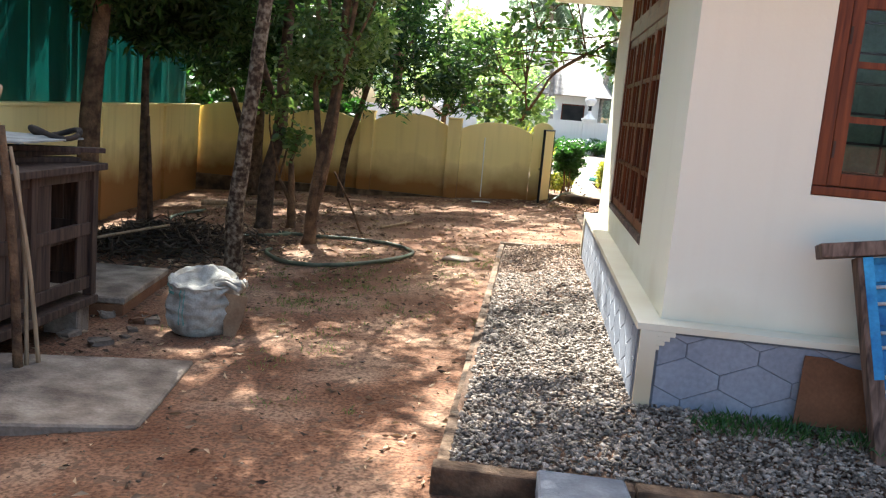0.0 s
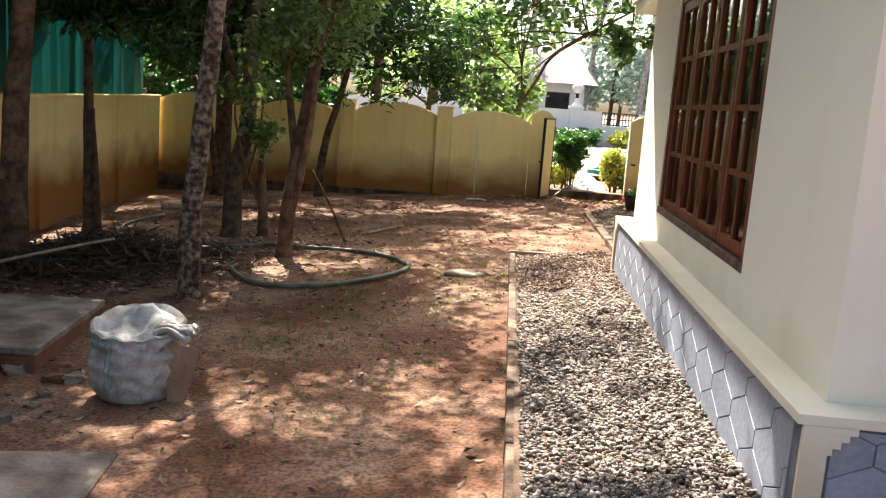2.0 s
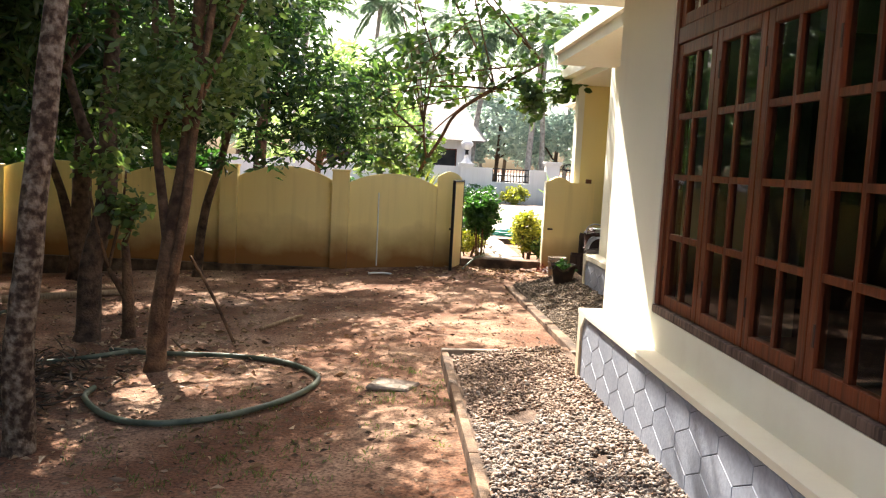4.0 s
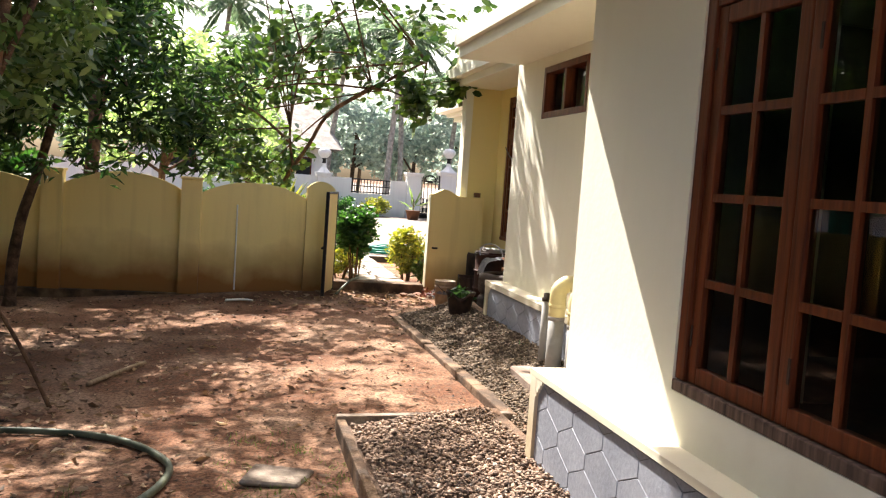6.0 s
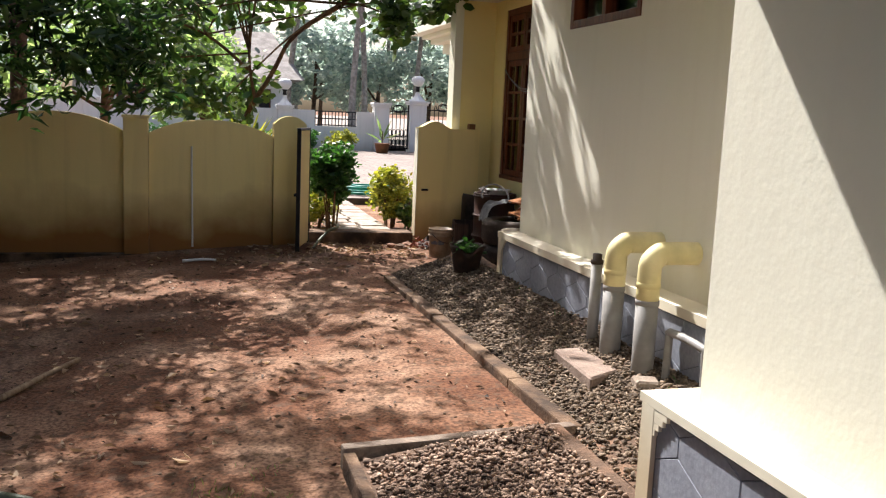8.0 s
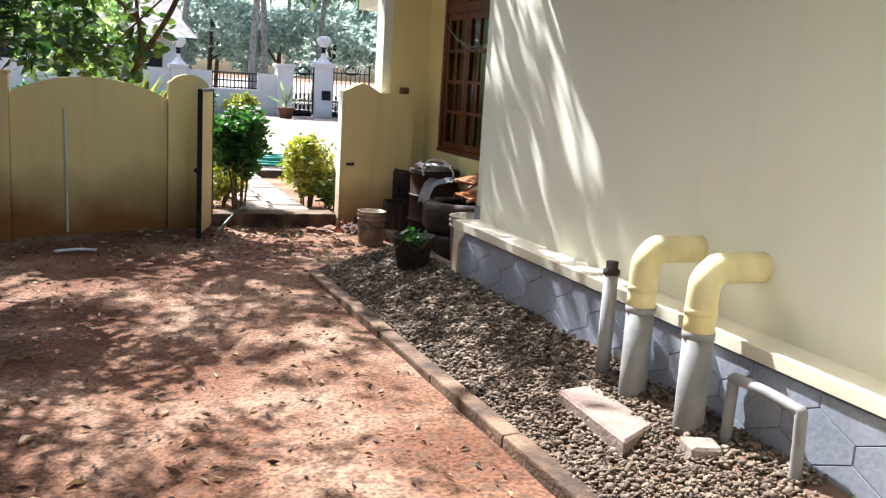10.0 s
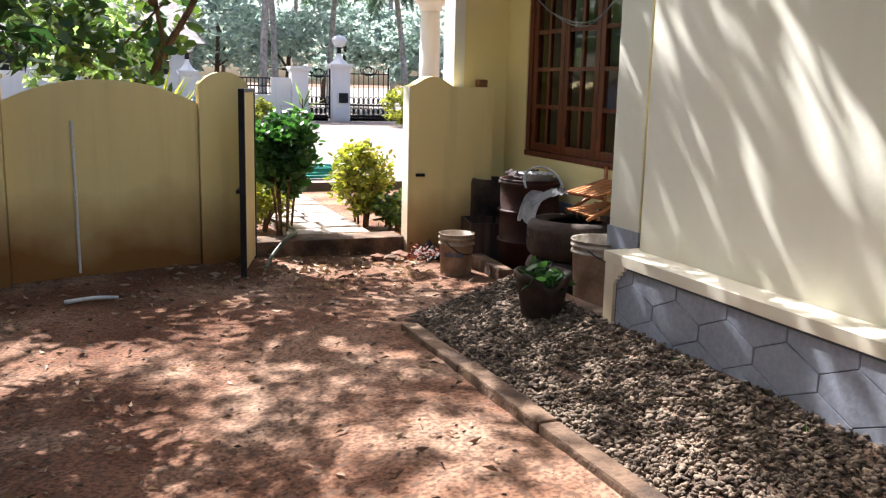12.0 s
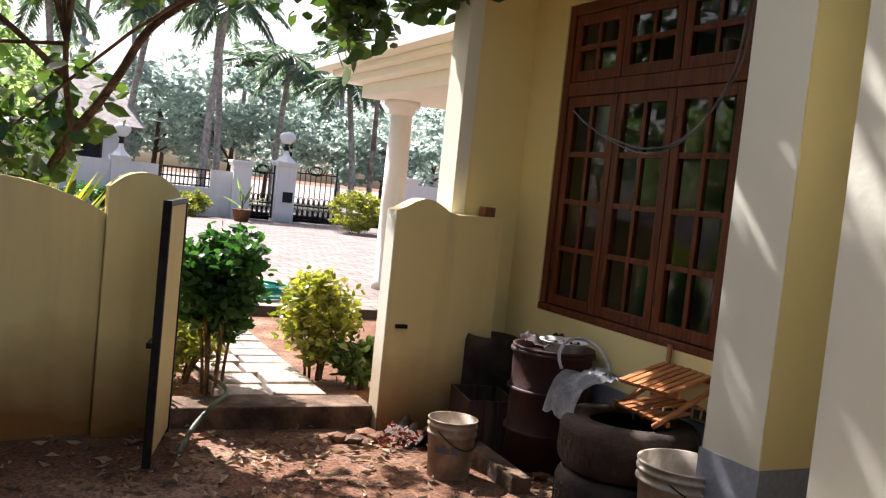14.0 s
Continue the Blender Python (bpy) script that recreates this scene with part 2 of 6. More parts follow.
LEAF_MANGO = leafy("mango_leaf", (0.016, 0.040, 0.014), (0.075, 0.125, 0.038), 0.26, 0.34)
LEAF_BROAD = leafy("broad_green_leaf", (0.022, 0.055, 0.016), (0.10, 0.15, 0.040), 0.33, 0.26)
LEAF_SMALL = leafy("small_green_leaf", (0.04, 0.080, 0.022), (0.17, 0.22, 0.075), 0.33, 0.34)
LEAF_BUSH = leafy("dark_bush_leaf", (0.020, 0.060, 0.016), (0.060, 0.130, 0.035), 0.4, 0.3)
LEAF_GOLD = leafy("golden_hedge_leaf", (0.11, 0.14, 0.030), (0.31, 0.30, 0.07), 0.4, 0.35)
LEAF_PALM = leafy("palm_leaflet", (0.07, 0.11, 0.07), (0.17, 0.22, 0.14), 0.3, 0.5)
# Far leaves: distance haze is mixed into the colour as pale grey-blue.
LEAF_HAZE = leafy("hazed_far_leaf", (0.17, 0.22, 0.20), (0.35, 0.39, 0.34), 0.5, 0.55)
# Garden leaves carry a lighter green in place of the haze before them.
LEAF_GARDEN = leafy("hazed_garden_leaf", (0.085, 0.14, 0.055), (0.25, 0.32, 0.13), 0.4, 0.55)
LEAF_DRY = leafy("dry_fallen_leaf", (0.10, 0.055, 0.030), (0.42, 0.30, 0.19), 0.7, 0.15)
LEAF_DRYDARK = leafy("dark_leaf_litter", (0.025, 0.016, 0.011), (0.11, 0.075, 0.048), 0.8, 0.1)
RED_CRUMB = leafy("reddish_rubbish_crumb", (0.09, 0.026, 0.018), (0.26, 0.085, 0.055), 0.9, 0.05)
GRASS = leafy("grass_blade", (0.06, 0.10, 0.025), (0.16, 0.20, 0.06), 0.5, 0.3)
HOSE = surface("green_garden_hose", (0.05, 0.07, 0.045), (0.16, 0.18, 0.12), 5, 0.5, 0.1)
HOSE_BLUE = surface("turquoise_hose", (0.01, 0.20, 0.17), (0.02, 0.30, 0.24), 5, 0.4, 0.05)
SACK = surface("woven_white_sack", (0.28, 0.245, 0.20), (0.50, 0.465, 0.40), 8, 0.7, 0.3, 75, c=(0.41, 0.38, 0.33))
SACK_PRINT = surface("faded_green_print", (0.07, 0.24, 0.20), (0.26, 0.42, 0.37), 14, 0.7, 0.3, 140)
CARD = surface("brown_cardboard", (0.26, 0.15, 0.085), (0.38, 0.25, 0.15), 4, 0.9, 0.1)
RUST = surface("rusty_sheet", (0.15, 0.065, 0.03), (0.24, 0.11, 0.055), 4, 0.8, 0.2)
RUBBER = surface("dusty_tyre_rubber", (0.016, 0.012, 0.010), (0.078, 0.052, 0.038), 5, 0.75, 0.2, 50)
DRUM = surface("dark_red_drum", (0.020, 0.008, 0.006), (0.062, 0.020, 0.013), 5, 0.6, 0.1)
PAIL = surface("dirty_plastic_pail", (0.24, 0.16, 0.10), (0.48, 0.38, 0.27), 6, 0.55, 0.1, 40)
PAIL_GREY = surface("grey_plastic_pail", (0.34, 0.28, 0.22), (0.62, 0.54, 0.44), 6, 0.5, 0.1, 40)
POT = surface("dark_clay_pot", (0.022, 0.016, 0.014), (0.085, 0.046, 0.031), 6, 0.75, 0.2)
PIPE_Y = surface("yellow_painted_pipe", (0.76, 0.66, 0.32), (0.82, 0.73, 0.42), 4, 0.45, 0.03, 9)
PIPE_G = surface("grey_painted_pipe", (0.24, 0.23, 0.22), (0.34, 0.33, 0.31), 6, 0.5, 0.03, 9)
CLOTH = surface("grey_white_cloth", (0.30, 0.30, 0.32), (0.54, 0.54, 0.56), 9, 0.9, 0.2)
NET = surface("green_shade_net", (0.003, 0.050, 0.046), (0.008, 0.105, 0.092), 1.5, 0.7, 0.3, 90)
_n = NET.node_tree
_t = _n.nodes.new("ShaderNodeBsdfTranslucent")
_t.inputs["Color"].default_value = (0.03, 0.42, 0.36, 1)
_m = _n.nodes.new("ShaderNodeMixShader")
_m.inputs["Fac"].default_value = 0.035
_n.links.new(_n.nodes["Principled BSDF"].outputs[0], _m.inputs[1])
_n.links.new(_t.outputs[0], _m.inputs[2])
_n.links.new(_m.outputs[0], _n.nodes["Material Output"].inputs["Surface"])
SHEET = surface("grey_fibre_sheet", (0.26, 0.25, 0.23), (0.46, 0.45, 0.42), 5, 0.85, 0.2)
LAMP_WHITE = surface("white_lamp_glass", (0.78, 0.78, 0.76), (0.84, 0.84, 0.82), 5, 0.3, 0)
WIRE = surface("grey_cable", (0.10, 0.10, 0.11), (0.22, 0.22, 0.22), 5, 0.5, 0)
# Roof grey is raised to look hazy at its distance.
TILE_ROOF = surface("hazed_grey_roof_tiles", (0.28, 0.25, 0.24), (0.44, 0.40, 0.38), 3, 0.9, 0.5, 20)


def paving_material():
    m, n, l, p = nodes_of("paving_blocks")
    pos = n.new("ShaderNodeNewGeometry")
    b = n.new("ShaderNodeTexBrick")
    b.inputs["Scale"].default_value = 1.0
    b.inputs["Brick Width"].default_value, b.inputs["Row Height"].default_value, b.inputs["Mortar Size"].default_value = 0.5, 0.3, 0.018
    b.inputs["Color1"].default_value, b.inputs["Color2"].default_value, b.inputs["Mortar"].default_value = (0.25, 0.20, 0.18, 1), (0.19, 0.15, 0.13, 1), (0.07, 0.055, 0.045, 1)
    l.new(pos.outputs["Position"], b.inputs["Vector"])
    t = n.new("ShaderNodeTexNoise")
    t.inputs["Scale"].default_value, t.inputs["Detail"].default_value = 2.0, 6
    l.new(pos.outputs["Position"], t.inputs["Vector"])
    r = n.new("ShaderNodeValToRGB")
    r.color_ramp.elements[0].position, r.color_ramp.elements[0].color = 0.3, (0.7, 0.66, 0.62, 1)
    r.color_ramp.elements[1].position, r.color_ramp.elements[1].color = 0.7, (1.1, 1.08, 1.05, 1)
    l.new(t.outputs["Fac"], r.inputs["Fac"])
    mix = n.new("ShaderNodeMix")
    mix.data_type, mix.blend_type = "RGBA", "MULTIPLY"
    mix.inputs["Factor"].default_value = 1.0
    l.new(b.outputs["Color"], mix.inputs["A"])
    l.new(r.outputs["Color"], mix.inputs["B"])
    l.new(mix.outputs["Result"], p.inputs["Base Color"])
    p.inputs["Roughness"].default_value = 0.85
    return m


PAVING = paving_material()


# ---- building helpers ----
def mesh_of(name, bm, mat, smooth=False):
    me = bpy.data.meshes.new(name)
    bmesh.ops.recalc_face_normals(bm, faces=bm.faces)
    if smooth:
        for f in bm.faces:
            f.smooth = True
    bm.to_mesh(me)
    bm.free()
    me.materials.append(mat)
    return me


def part(name, bm, mat, parent=None, label="", smooth=False):
    ob = new(name, mesh_of(name, bm, mat, smooth) if isinstance(bm, bmesh.types.BMesh) else bm)
    if parent:
        ob.parent = parent
    return tagged(ob, label)


def thing(name, at, label, category, group="", kind="", turn=0.0):
    ob = new(name)
    ob.matrix_basis = pose(*at, 0, 0, turn)
    return tagged(ob, label, category, group, kind)


def raw_mesh(name, verts, faces, mat, smooth=False):
    me = bpy.data.meshes.new(name)
    me.from_pydata([tuple(v) for v in verts], [], faces)
    if smooth:
        me.polygons.foreach_set("use_smooth", [True] * len(me.polygons))
    me.materials.append(mat)
    me.update()
    return me


def fast_mesh(name, verts, tris, mat):
    """A mesh from arrays of corners and triangles."""
    verts, tris = np.asarray(verts, np.float32), np.asarray(tris, np.int32)
    me = bpy.data.meshes.new(name)
    me.vertices.add(len(verts))
    me.vertices.foreach_set("co", verts.ravel())
    k = tris.shape[1]
    me.loops.add(tris.size)
    me.loops.foreach_set("vertex_index", tris.ravel())
    me.polygons.add(len(tris))
    me.polygons.foreach_set("loop_start", np.arange(0, tris.size, k, dtype=np.int32))
    me.polygons.foreach_set("loop_total", np.full(len(tris), k, np.int32))
    me.materials.append(mat)
    me.update(calc_edges=True)
    return me


def box(bm, lo, hi, bevel=0.0, m=None):
    size = [b - a for a, b in zip(lo, hi)]
    mid = [(a + b) / 2 for a, b in zip(lo, hi)]
    got = bmesh.ops.create_cube(bm, size=1, matrix=(m or Matrix()) @ Matrix.Translation(mid) @ Matrix.Diagonal((*size, 1)))
    if bevel:
        edges = list({e for v in got["verts"] for e in v.link_edges})
        bmesh.ops.bevel(bm, geom=edges, offset=bevel, segments=2, affect="EDGES", profile=0.6)
    return bm


def boxes(*items, bevel=0.0):
    bm = bmesh.new()
    for lo, hi in items:
        box(bm, lo, hi, bevel)
    return bm


def lathe(bm, profile, seg=24, centre=(0, 0), cap=True):
    """Turns (radius, height) pairs about the z axis."""
    rings = [[bm.verts.new((centre[0] + r * math.cos(2 * math.pi * i / seg), centre[1] + r * math.sin(2 * math.pi * i / seg), z)) for i in range(seg)] for r, z in profile]
    for a, b in zip(rings, rings[1:]):
        for i in range(seg):
            bm.faces.new((a[i], a[(i + 1) % seg], b[(i + 1) % seg], b[i]))
    if cap:
        bm.faces.new(rings[0])
        bm.faces.new(rings[-1])
    return bm


def tube(bm, pts, radii, seg=8, cap=True):
    pts = [Vector(p) for p in pts]
    if not hasattr(radii, "__len__"):
        radii = [radii] * len(pts)
    rings, side = [], None
    for i, p in enumerate(pts):
        way = (pts[min(i + 1, len(pts) - 1)] - pts[max(i - 1, 0)]).normalized()
        if side is None:
            side = way.orthogonal().normalized()
        side = (side - way * side.dot(way)).normalized()
        up = way.cross(side)
        rings.append([bm.verts.new(p + radii[i] * (math.cos(2 * math.pi * k / seg) * side + math.sin(2 * math.pi * k / seg) * up)) for k in range(seg)])
    for a, b in zip(rings, rings[1:]):
        for k in range(seg):
            bm.faces.new((a[k], a[(k + 1) % seg], b[(k + 1) % seg], b[k]))
    if cap:
        bm.faces.new(rings[0])
        bm.faces.new(rings[-1])
    return bm


def curve_points(pts, steps=6):
    """A smooth line through the given points."""
    pts = [Vector(p) for p in pts]
    out = []
    for i in range(len(pts) - 1):
        a, b, c, d = pts[max(i - 1, 0)], pts[i], pts[i + 1], pts[min(i + 2, len(pts) - 1)]
        for k in range(steps):
            t = k / steps
            out.append(0.5 * (2 * b + (c - a) * t + (2 * a - 5 * b + 4 * c - d) * t * t + (3 * b - a - 3 * c + d) * t ** 3))
    return out + [pts[-1]]


def slab(bm, outline, z0, z1):
    """A flat prism on an outline of (x, y)."""
    lo = [bm.verts.new((x, y, z0)) for x, y in outline]
    hi = [bm.verts.new((x, y, z1)) for x, y in outline]
    bm.faces.new(lo)
    bm.faces.new(hi)
    for i in range(len(lo)):
        j = (i + 1) % len(lo)
        bm.faces.new((lo[i], lo[j], hi[j], hi[i]))
    return bm


def level(x, y):
    """Height of the bare earth."""
    z = -0.17 + 0.06 * min(x, 0.3) if x > -8 else -0.65
    if y > 17.7:
        k = min((y - 17.7) / 0.3, 1)
        z = z * (1 - k) - 0.09 * k
    return z


def bumpy(x, y):
    return level(x, y) + 0.03 * noise.noise((x * 0.9, y * 0.9, 0)) + 0.012 * noise.noise((x * 4, y * 4, 3))


# ---- ground ----
def make_ground():
    xs = [-600, -150, -40, -15] + [-9 + 0.14 * i for i in range(87)] + [5, 9, 15, 40, 150, 600]
    ys = [-600, -150, -30, -8] + [-3 + 0.14 * i for i in range(152)] + [20, 24, 30, 40, 60, 150, 600]
    verts = [(x, y, bumpy(x, y) if -9 <= x <= 3.2 and -3 <= y <= 18.3 else level(x, y) - 0.02) for y in ys for x in xs]
    w = len(xs)
    faces = [(j * w + i, j * w + i + 1, (j + 1) * w + i + 1, (j + 1) * w + i) for j in range(len(ys) - 1) for i in range(w - 1)]
    ob = new("ground", raw_mesh("ground", verts, faces, EARTH, True))
    tagged(ob, "bare reddish-brown earth yard with scattered dry leaves", "ground", kind="structure")


make_ground()

# ---- house ----
WX, PX, LEDGE = 0.708, 0.59, 0.45     # wall face, plinth face, ledge height of the near block
W2X, P2X = 1.745, 1.585               # the set-back block
CORNER_Y, JOG_Y, END_Y = 4.54, 9.45, 14.12
ROOF = 2.85


def holed_wall(name, axis, face, thick, a0, a1, z0, z1, holes, mat, label):
    """An upright wall along y (axis 'x') or x (axis 'y') with openings (a0, a1, z0, z1)."""
    bm = bmesh.new()
    cuts = sorted({a0, a1, *[h[0] for h in holes], *[h[1] for h in holes]})
    for p, q in zip(cuts, cuts[1:]):
        spans = [(z0, z1)]
        for h in holes:
            if h[0] <= p and q <= h[1]:
                spans = [(z0, h[2]), (h[3], z1)]
        for u, v in spans:
            if v - u > 1e-4:
                if axis == "x":
                    box(bm, (face, p, u), (face + thick, q, v))
                else:
                    box(bm, (p, face, u), (q, face + thick, v))
    bmesh.ops.remove_doubles(bm, verts=bm.verts, dist=1e-4)
    inner = [f for f in bm.faces if all(len(e.link_faces) > 2 for e in f.edges)]
    bmesh.ops.delete(bm, geom=inner, context="FACES_ONLY")
    ob = part(name, bm, mat)
    return tagged(ob, label, "wall", kind="structure")


BLOCK = Matrix.Translation((0.708, 5.78, 0)) @ Matrix.Rotation(radians(0.2), 4, "Z") @ Matrix.Translation((-0.708, -5.78, 0))


def turned(*obs):
    """The near block stands a little askew to the rest."""
    for ob in obs:
        ob.matrix_basis = BLOCK @ ob.matrix_basis


def askew(pts):
    return [tuple((BLOCK @ Vector((x, y, 0))).xy) if y < 9.7 and x < 1.0 or y < 5 else (x, y) for x, y in pts]


WIN1 = (5.79, 8.30, 0.695, 2.70)
WIN3 = (15.42, 17.16, 0.72, 2.72)
WIN0 = (1.36, 2.70, 1.208, 2.66)
VENT = (12.13, 13.27, 2.14, 2.63)
wall_side = holed_wall("wall_side", "x", WX, 0.23, CORNER_Y + 0.23, JOG_Y, 0.0, ROOF, [WIN1], CREAM, "cream painted plaster house wall with a large window")
wall_front = holed_wall("wall_front", "y", CORNER_Y, 0.23, WX, 6.0, 0.0, ROOF, [WIN0], CREAM, "cream painted plaster house wall beside the blue rack")
turned(wall_side, wall_front)
wall_jog = holed_wall("wall_jog", "y", JOG_Y - 0.23, 0.22, WX + 0.2, W2X + 0.23, 0.0, ROOF, [], CREAM, "cream plaster return wall of the house")
holed_wall("wall_recess", "x", W2X, 0.23, JOG_Y, END_Y, 0.0, ROOF, [VENT], CREAM, "cream plaster house wall with a small ventilator")
holed_wall("wall_recess_end", "y", END_Y - 0.23, 0.23, W2X + 0.23, 3.2, 0.0, ROOF, [], CREAM, "cream plaster end wall of the house")
holed_wall("wall_bay", "x", 2.58, 0.23, 14.99, 17.56, -0.3, ROOF, [WIN3], YELLOW, "yellow painted wall round a tall wooden window")
holed_wall("wall_wing", "y", 17.561, 0.23, 2.16, 2.81, -0.3, ROOF, [], YELLOW, "yellow painted wing wall beside the tall window")
# The wing's sunlit end, put in as a piece of paler cream.
part("wall_wing_lit_end", boxes(((2.06, 17.551, -0.3), (2.159, 17.80, ROOF))), CREAM)["kind"] = "structure"
bm = boxes(((2.10, 14.66, -0.3), (2.81, 14.98, ROOF)))
tagged(part("wall_pier", bm, CREAM), "cream plaster pier beside the tall window", "wall", kind="structure")
tagged(part("wall_pier_return", boxes(((2.103, 14.655, 0.46), (3.2, 14.659, ROOF))), YELLOW), "yellow painted face of the pier", "wall", kind="structure")
tagged(part("wall_pier_plinth", boxes(((2.09, 14.645, -0.3), (3.2, 14.99, 0.455))), GREY_PLINTH), "grey painted foot of the pier", "wall", kind="structure")
tagged(part("wall_bay_plinth", boxes(((2.56, 14.995, -0.3), (2.579, 17.545, 0.40)), ((2.17, 17.54, -0.3), (2.56, 17.56, 0.40))), GREY_PLINTH), "grey painted foot of the bay wall", "wall", kind="structure")
# hidden sides, and inner faces coloured near black for the unlit rooms
for nm, lo, hi in (("wall_back", (6.0, CORNER_Y + 0.3, -0.3), (6.2, 17.6, ROOF)), ("wall_far", (2.82, 17.57, -0.3), (6.0, 17.79, ROOF))):
    tagged(part(nm, boxes((lo, hi)), CREAM), "plain cream house wall", "wall", kind="structure")
tagged(part("floor", boxes(((1.2, 5.1, 0.38), (5.9, 9.2, 0.42)), ((2.0, 9.21, 0.38), (5.9, 14.0, 0.42)), ((2.8, 14.01, 0.38), (5.9, 17.3, 0.42))), ROOM_SHADE), "floor inside the house, coloured near black for the unlit room", "floor", kind="structure")
tagged(part("wall_inner", boxes(((4.2, 5.1, 0.43), (4.3, 17.3, ROOF - 0.01)), ((2.0, 10.5, 0.43), (4.2, 10.6, ROOF - 0.01)), ((2.8, 14.2, 0.43), (4.2, 14.3, ROOF - 0.01))), ROOM_SHADE), "inner wall behind the windows, coloured near black for the unlit room", "wall", kind="structure")

# eaves and roof slabs
EAVE, SOFFIT = 0.70, ROOF - 0.12
bm = bmesh.new()
outline = [(WX - EAVE, CORNER_Y - EAVE), (WX - EAVE, JOG_Y + 0.60), (W2X - EAVE, JOG_Y + 0.60), (W2X - EAVE, END_Y - 0.16), (6.2, END_Y - 0.16), (6.2, CORNER_Y - EAVE)]
outline = askew(outline)
slab(bm, outline, SOFFIT, SOFFIT + 0.11)
roof = part("ceiling_eave", bm, CREAM)
tagged(roof, "cream concrete eave slab of the house", "eave", kind="structure")
bm = bmesh.new()
slab(bm, [(x - (0.05 if x < 3 else 0), y) for x, y in outline], SOFFIT + 0.114, SOFFIT + 0.24)
tagged(part("ceiling_eave_lip", bm, CREAM), "raised lip on the eave slab", "eave", kind="structure")
bm = boxes(((1.93, 14.1, ROOF + 0.002), (6.2, 17.75, ROOF + 0.10)), ((1.80, 14.21, ROOF + 0.10), (6.2, 17.9, ROOF + 0.24)), ((1.88, 14.25, ROOF + 0.242), (6.2, 17.85, ROOF + 0.42)))
tagged(part("ceiling_bay", bm, CREAM), "cream roof slab with a stepped edge", "eave", kind="structure")


# plinths with raised six-sided panels
def clip_polygon(poly, keep):
    """Clips a polygon to half-planes (a, b, c): a*u + b*v <= c."""
    for a, b, c in keep:
        out = []
        for i in range(len(poly)):
            p, q = poly[i], poly[(i + 1) % len(poly)]
            dp, dq = a * p[0] + b * p[1] - c, a * q[0] + b * q[1] - c
            if dp <= 0:
                out.append(p)
            if dp * dq < 0:
                t = dp / (dp - dq)
                out.append((p[0] + t * (q[0] - p[0]), p[1] + t * (q[1] - p[1])))
        poly = out
        if len(poly) < 3:
            return []
    return poly


def hex_panels(parent, place, length, z0, z1, mat):
    """place(u, v, d): the point u along the plinth at height v, d proud of it."""
    w, side, rise = 0.36, 0.070, 0.078
    pitch = side + rise
    for j in range(-3, 3):
        v = 0.222 + pitch * j
        u = 0.24 - 2 * w if j % 2 == 0 else 0.06 - w
        while u < length + 0.3:
            g = 0.0025
            hexa = [(u - w / 2 + g, v - side / 2), (u, v - side / 2 - rise + g), (u + w / 2 - g, v - side / 2), (u + w / 2 - g, v + side / 2), (u, v + side / 2 + rise - g), (u - w / 2 + g, v + side / 2)]
            poly = clip_polygon(hexa, [(-1, 0, -0.10), (1, 0, length - 0.04), (0, 1, z1 - 0.012), (0, -1, -z0), (-0.7, 0.7, 0.7 * (z1 - 0.17))])
            if len(poly) >= 3:
                area = 0.5 * abs(sum(p[0] * q[1] - q[0] * p[1] for p, q in zip(poly, poly[1:] + poly[:1])))
                if area > 0.0015:
                    bm = bmesh.new()
                    cx, cy = sum(p[0] for p in poly) / len(poly), sum(p[1] for p in poly) / len(poly)
                    lo = [bm.verts.new(place(p[0], p[1], 0.001)) for p in poly]
                    hi = [bm.verts.new(place(cx + (p[0] - cx) * 0.985, cy + (p[1] - cy) * 0.975, 0.006)) for p in poly]
                    bm.faces.new(hi)
                    for i in range(len(lo)):
                        k = (i + 1) % len(lo)
                        bm.faces.new((lo[i], lo[k], hi[k], hi[i]))
                    part("panel", bm, mat, parent)
            u += w


def plinth(name, place, length, box_lo, box_hi, top):
    base = part(name, boxes((box_lo, box_hi)), GROOVE)
    tagged(base, "grey plinth of raised six-sided panels under the house wall", "plinth", kind="structure")
    hex_panels(base, place, length, -0.1, top, GREY_PLINTH)
    # cream border: end strip and the stepped corner
    bm = bmesh.new()

    def flat(u0, u1, v0, v1, d):
        vs = [bm.verts.new(place(u, v, e)) for e in (0.0005, d) for u, v in ((u0, v0), (u1, v0), (u1, v1), (u0, v1))]
        for f in ((0, 1, 2, 3), (4, 5, 6, 7), (0, 1, 5, 4), (1, 2, 6, 5), (2, 3, 7, 6), (3, 0, 4, 7)):
            bm.faces.new([vs[i] for i in f])

    flat(0.0, 0.085, -0.3, top, 0.02)
    for k in range(4):
        flat(0.0855, 0.10 + 0.025 * (4 - k) - 0.0255, top - 0.024 * (k + 1), top - 0.024 * k - 0.0005, 0.019)
    part("border", bm, CREAM, base, "cream border strip with a stepped corner")
    return base


TOP, NEAR_LEDGE = LEDGE - 0.045, 0.492
NEAR_TOP = NEAR_LEDGE - 0.035
plinth_front = plinth("plinth_front", lambda u, v, d: (PX + u, 4.40 - d, v), 3.5, (PX, 4.40, -0.3), (6.0, CORNER_Y, NEAR_TOP), NEAR_TOP)
plinth_side = plinth("plinth_side", lambda u, v, d: (PX - d, 9.60 - u, v), 5.18, (PX, 4.402, -0.3), (WX, 9.60, NEAR_TOP), NEAR_TOP)
plinth("plinth_recess", lambda u, v, d: (P2X - d, 14.16 - u, v), 4.5, (P2X, 9.62, -0.3), (W2X, 14.16, TOP), TOP)
turned(plinth_front, plinth_side)
bm = bmesh.new()
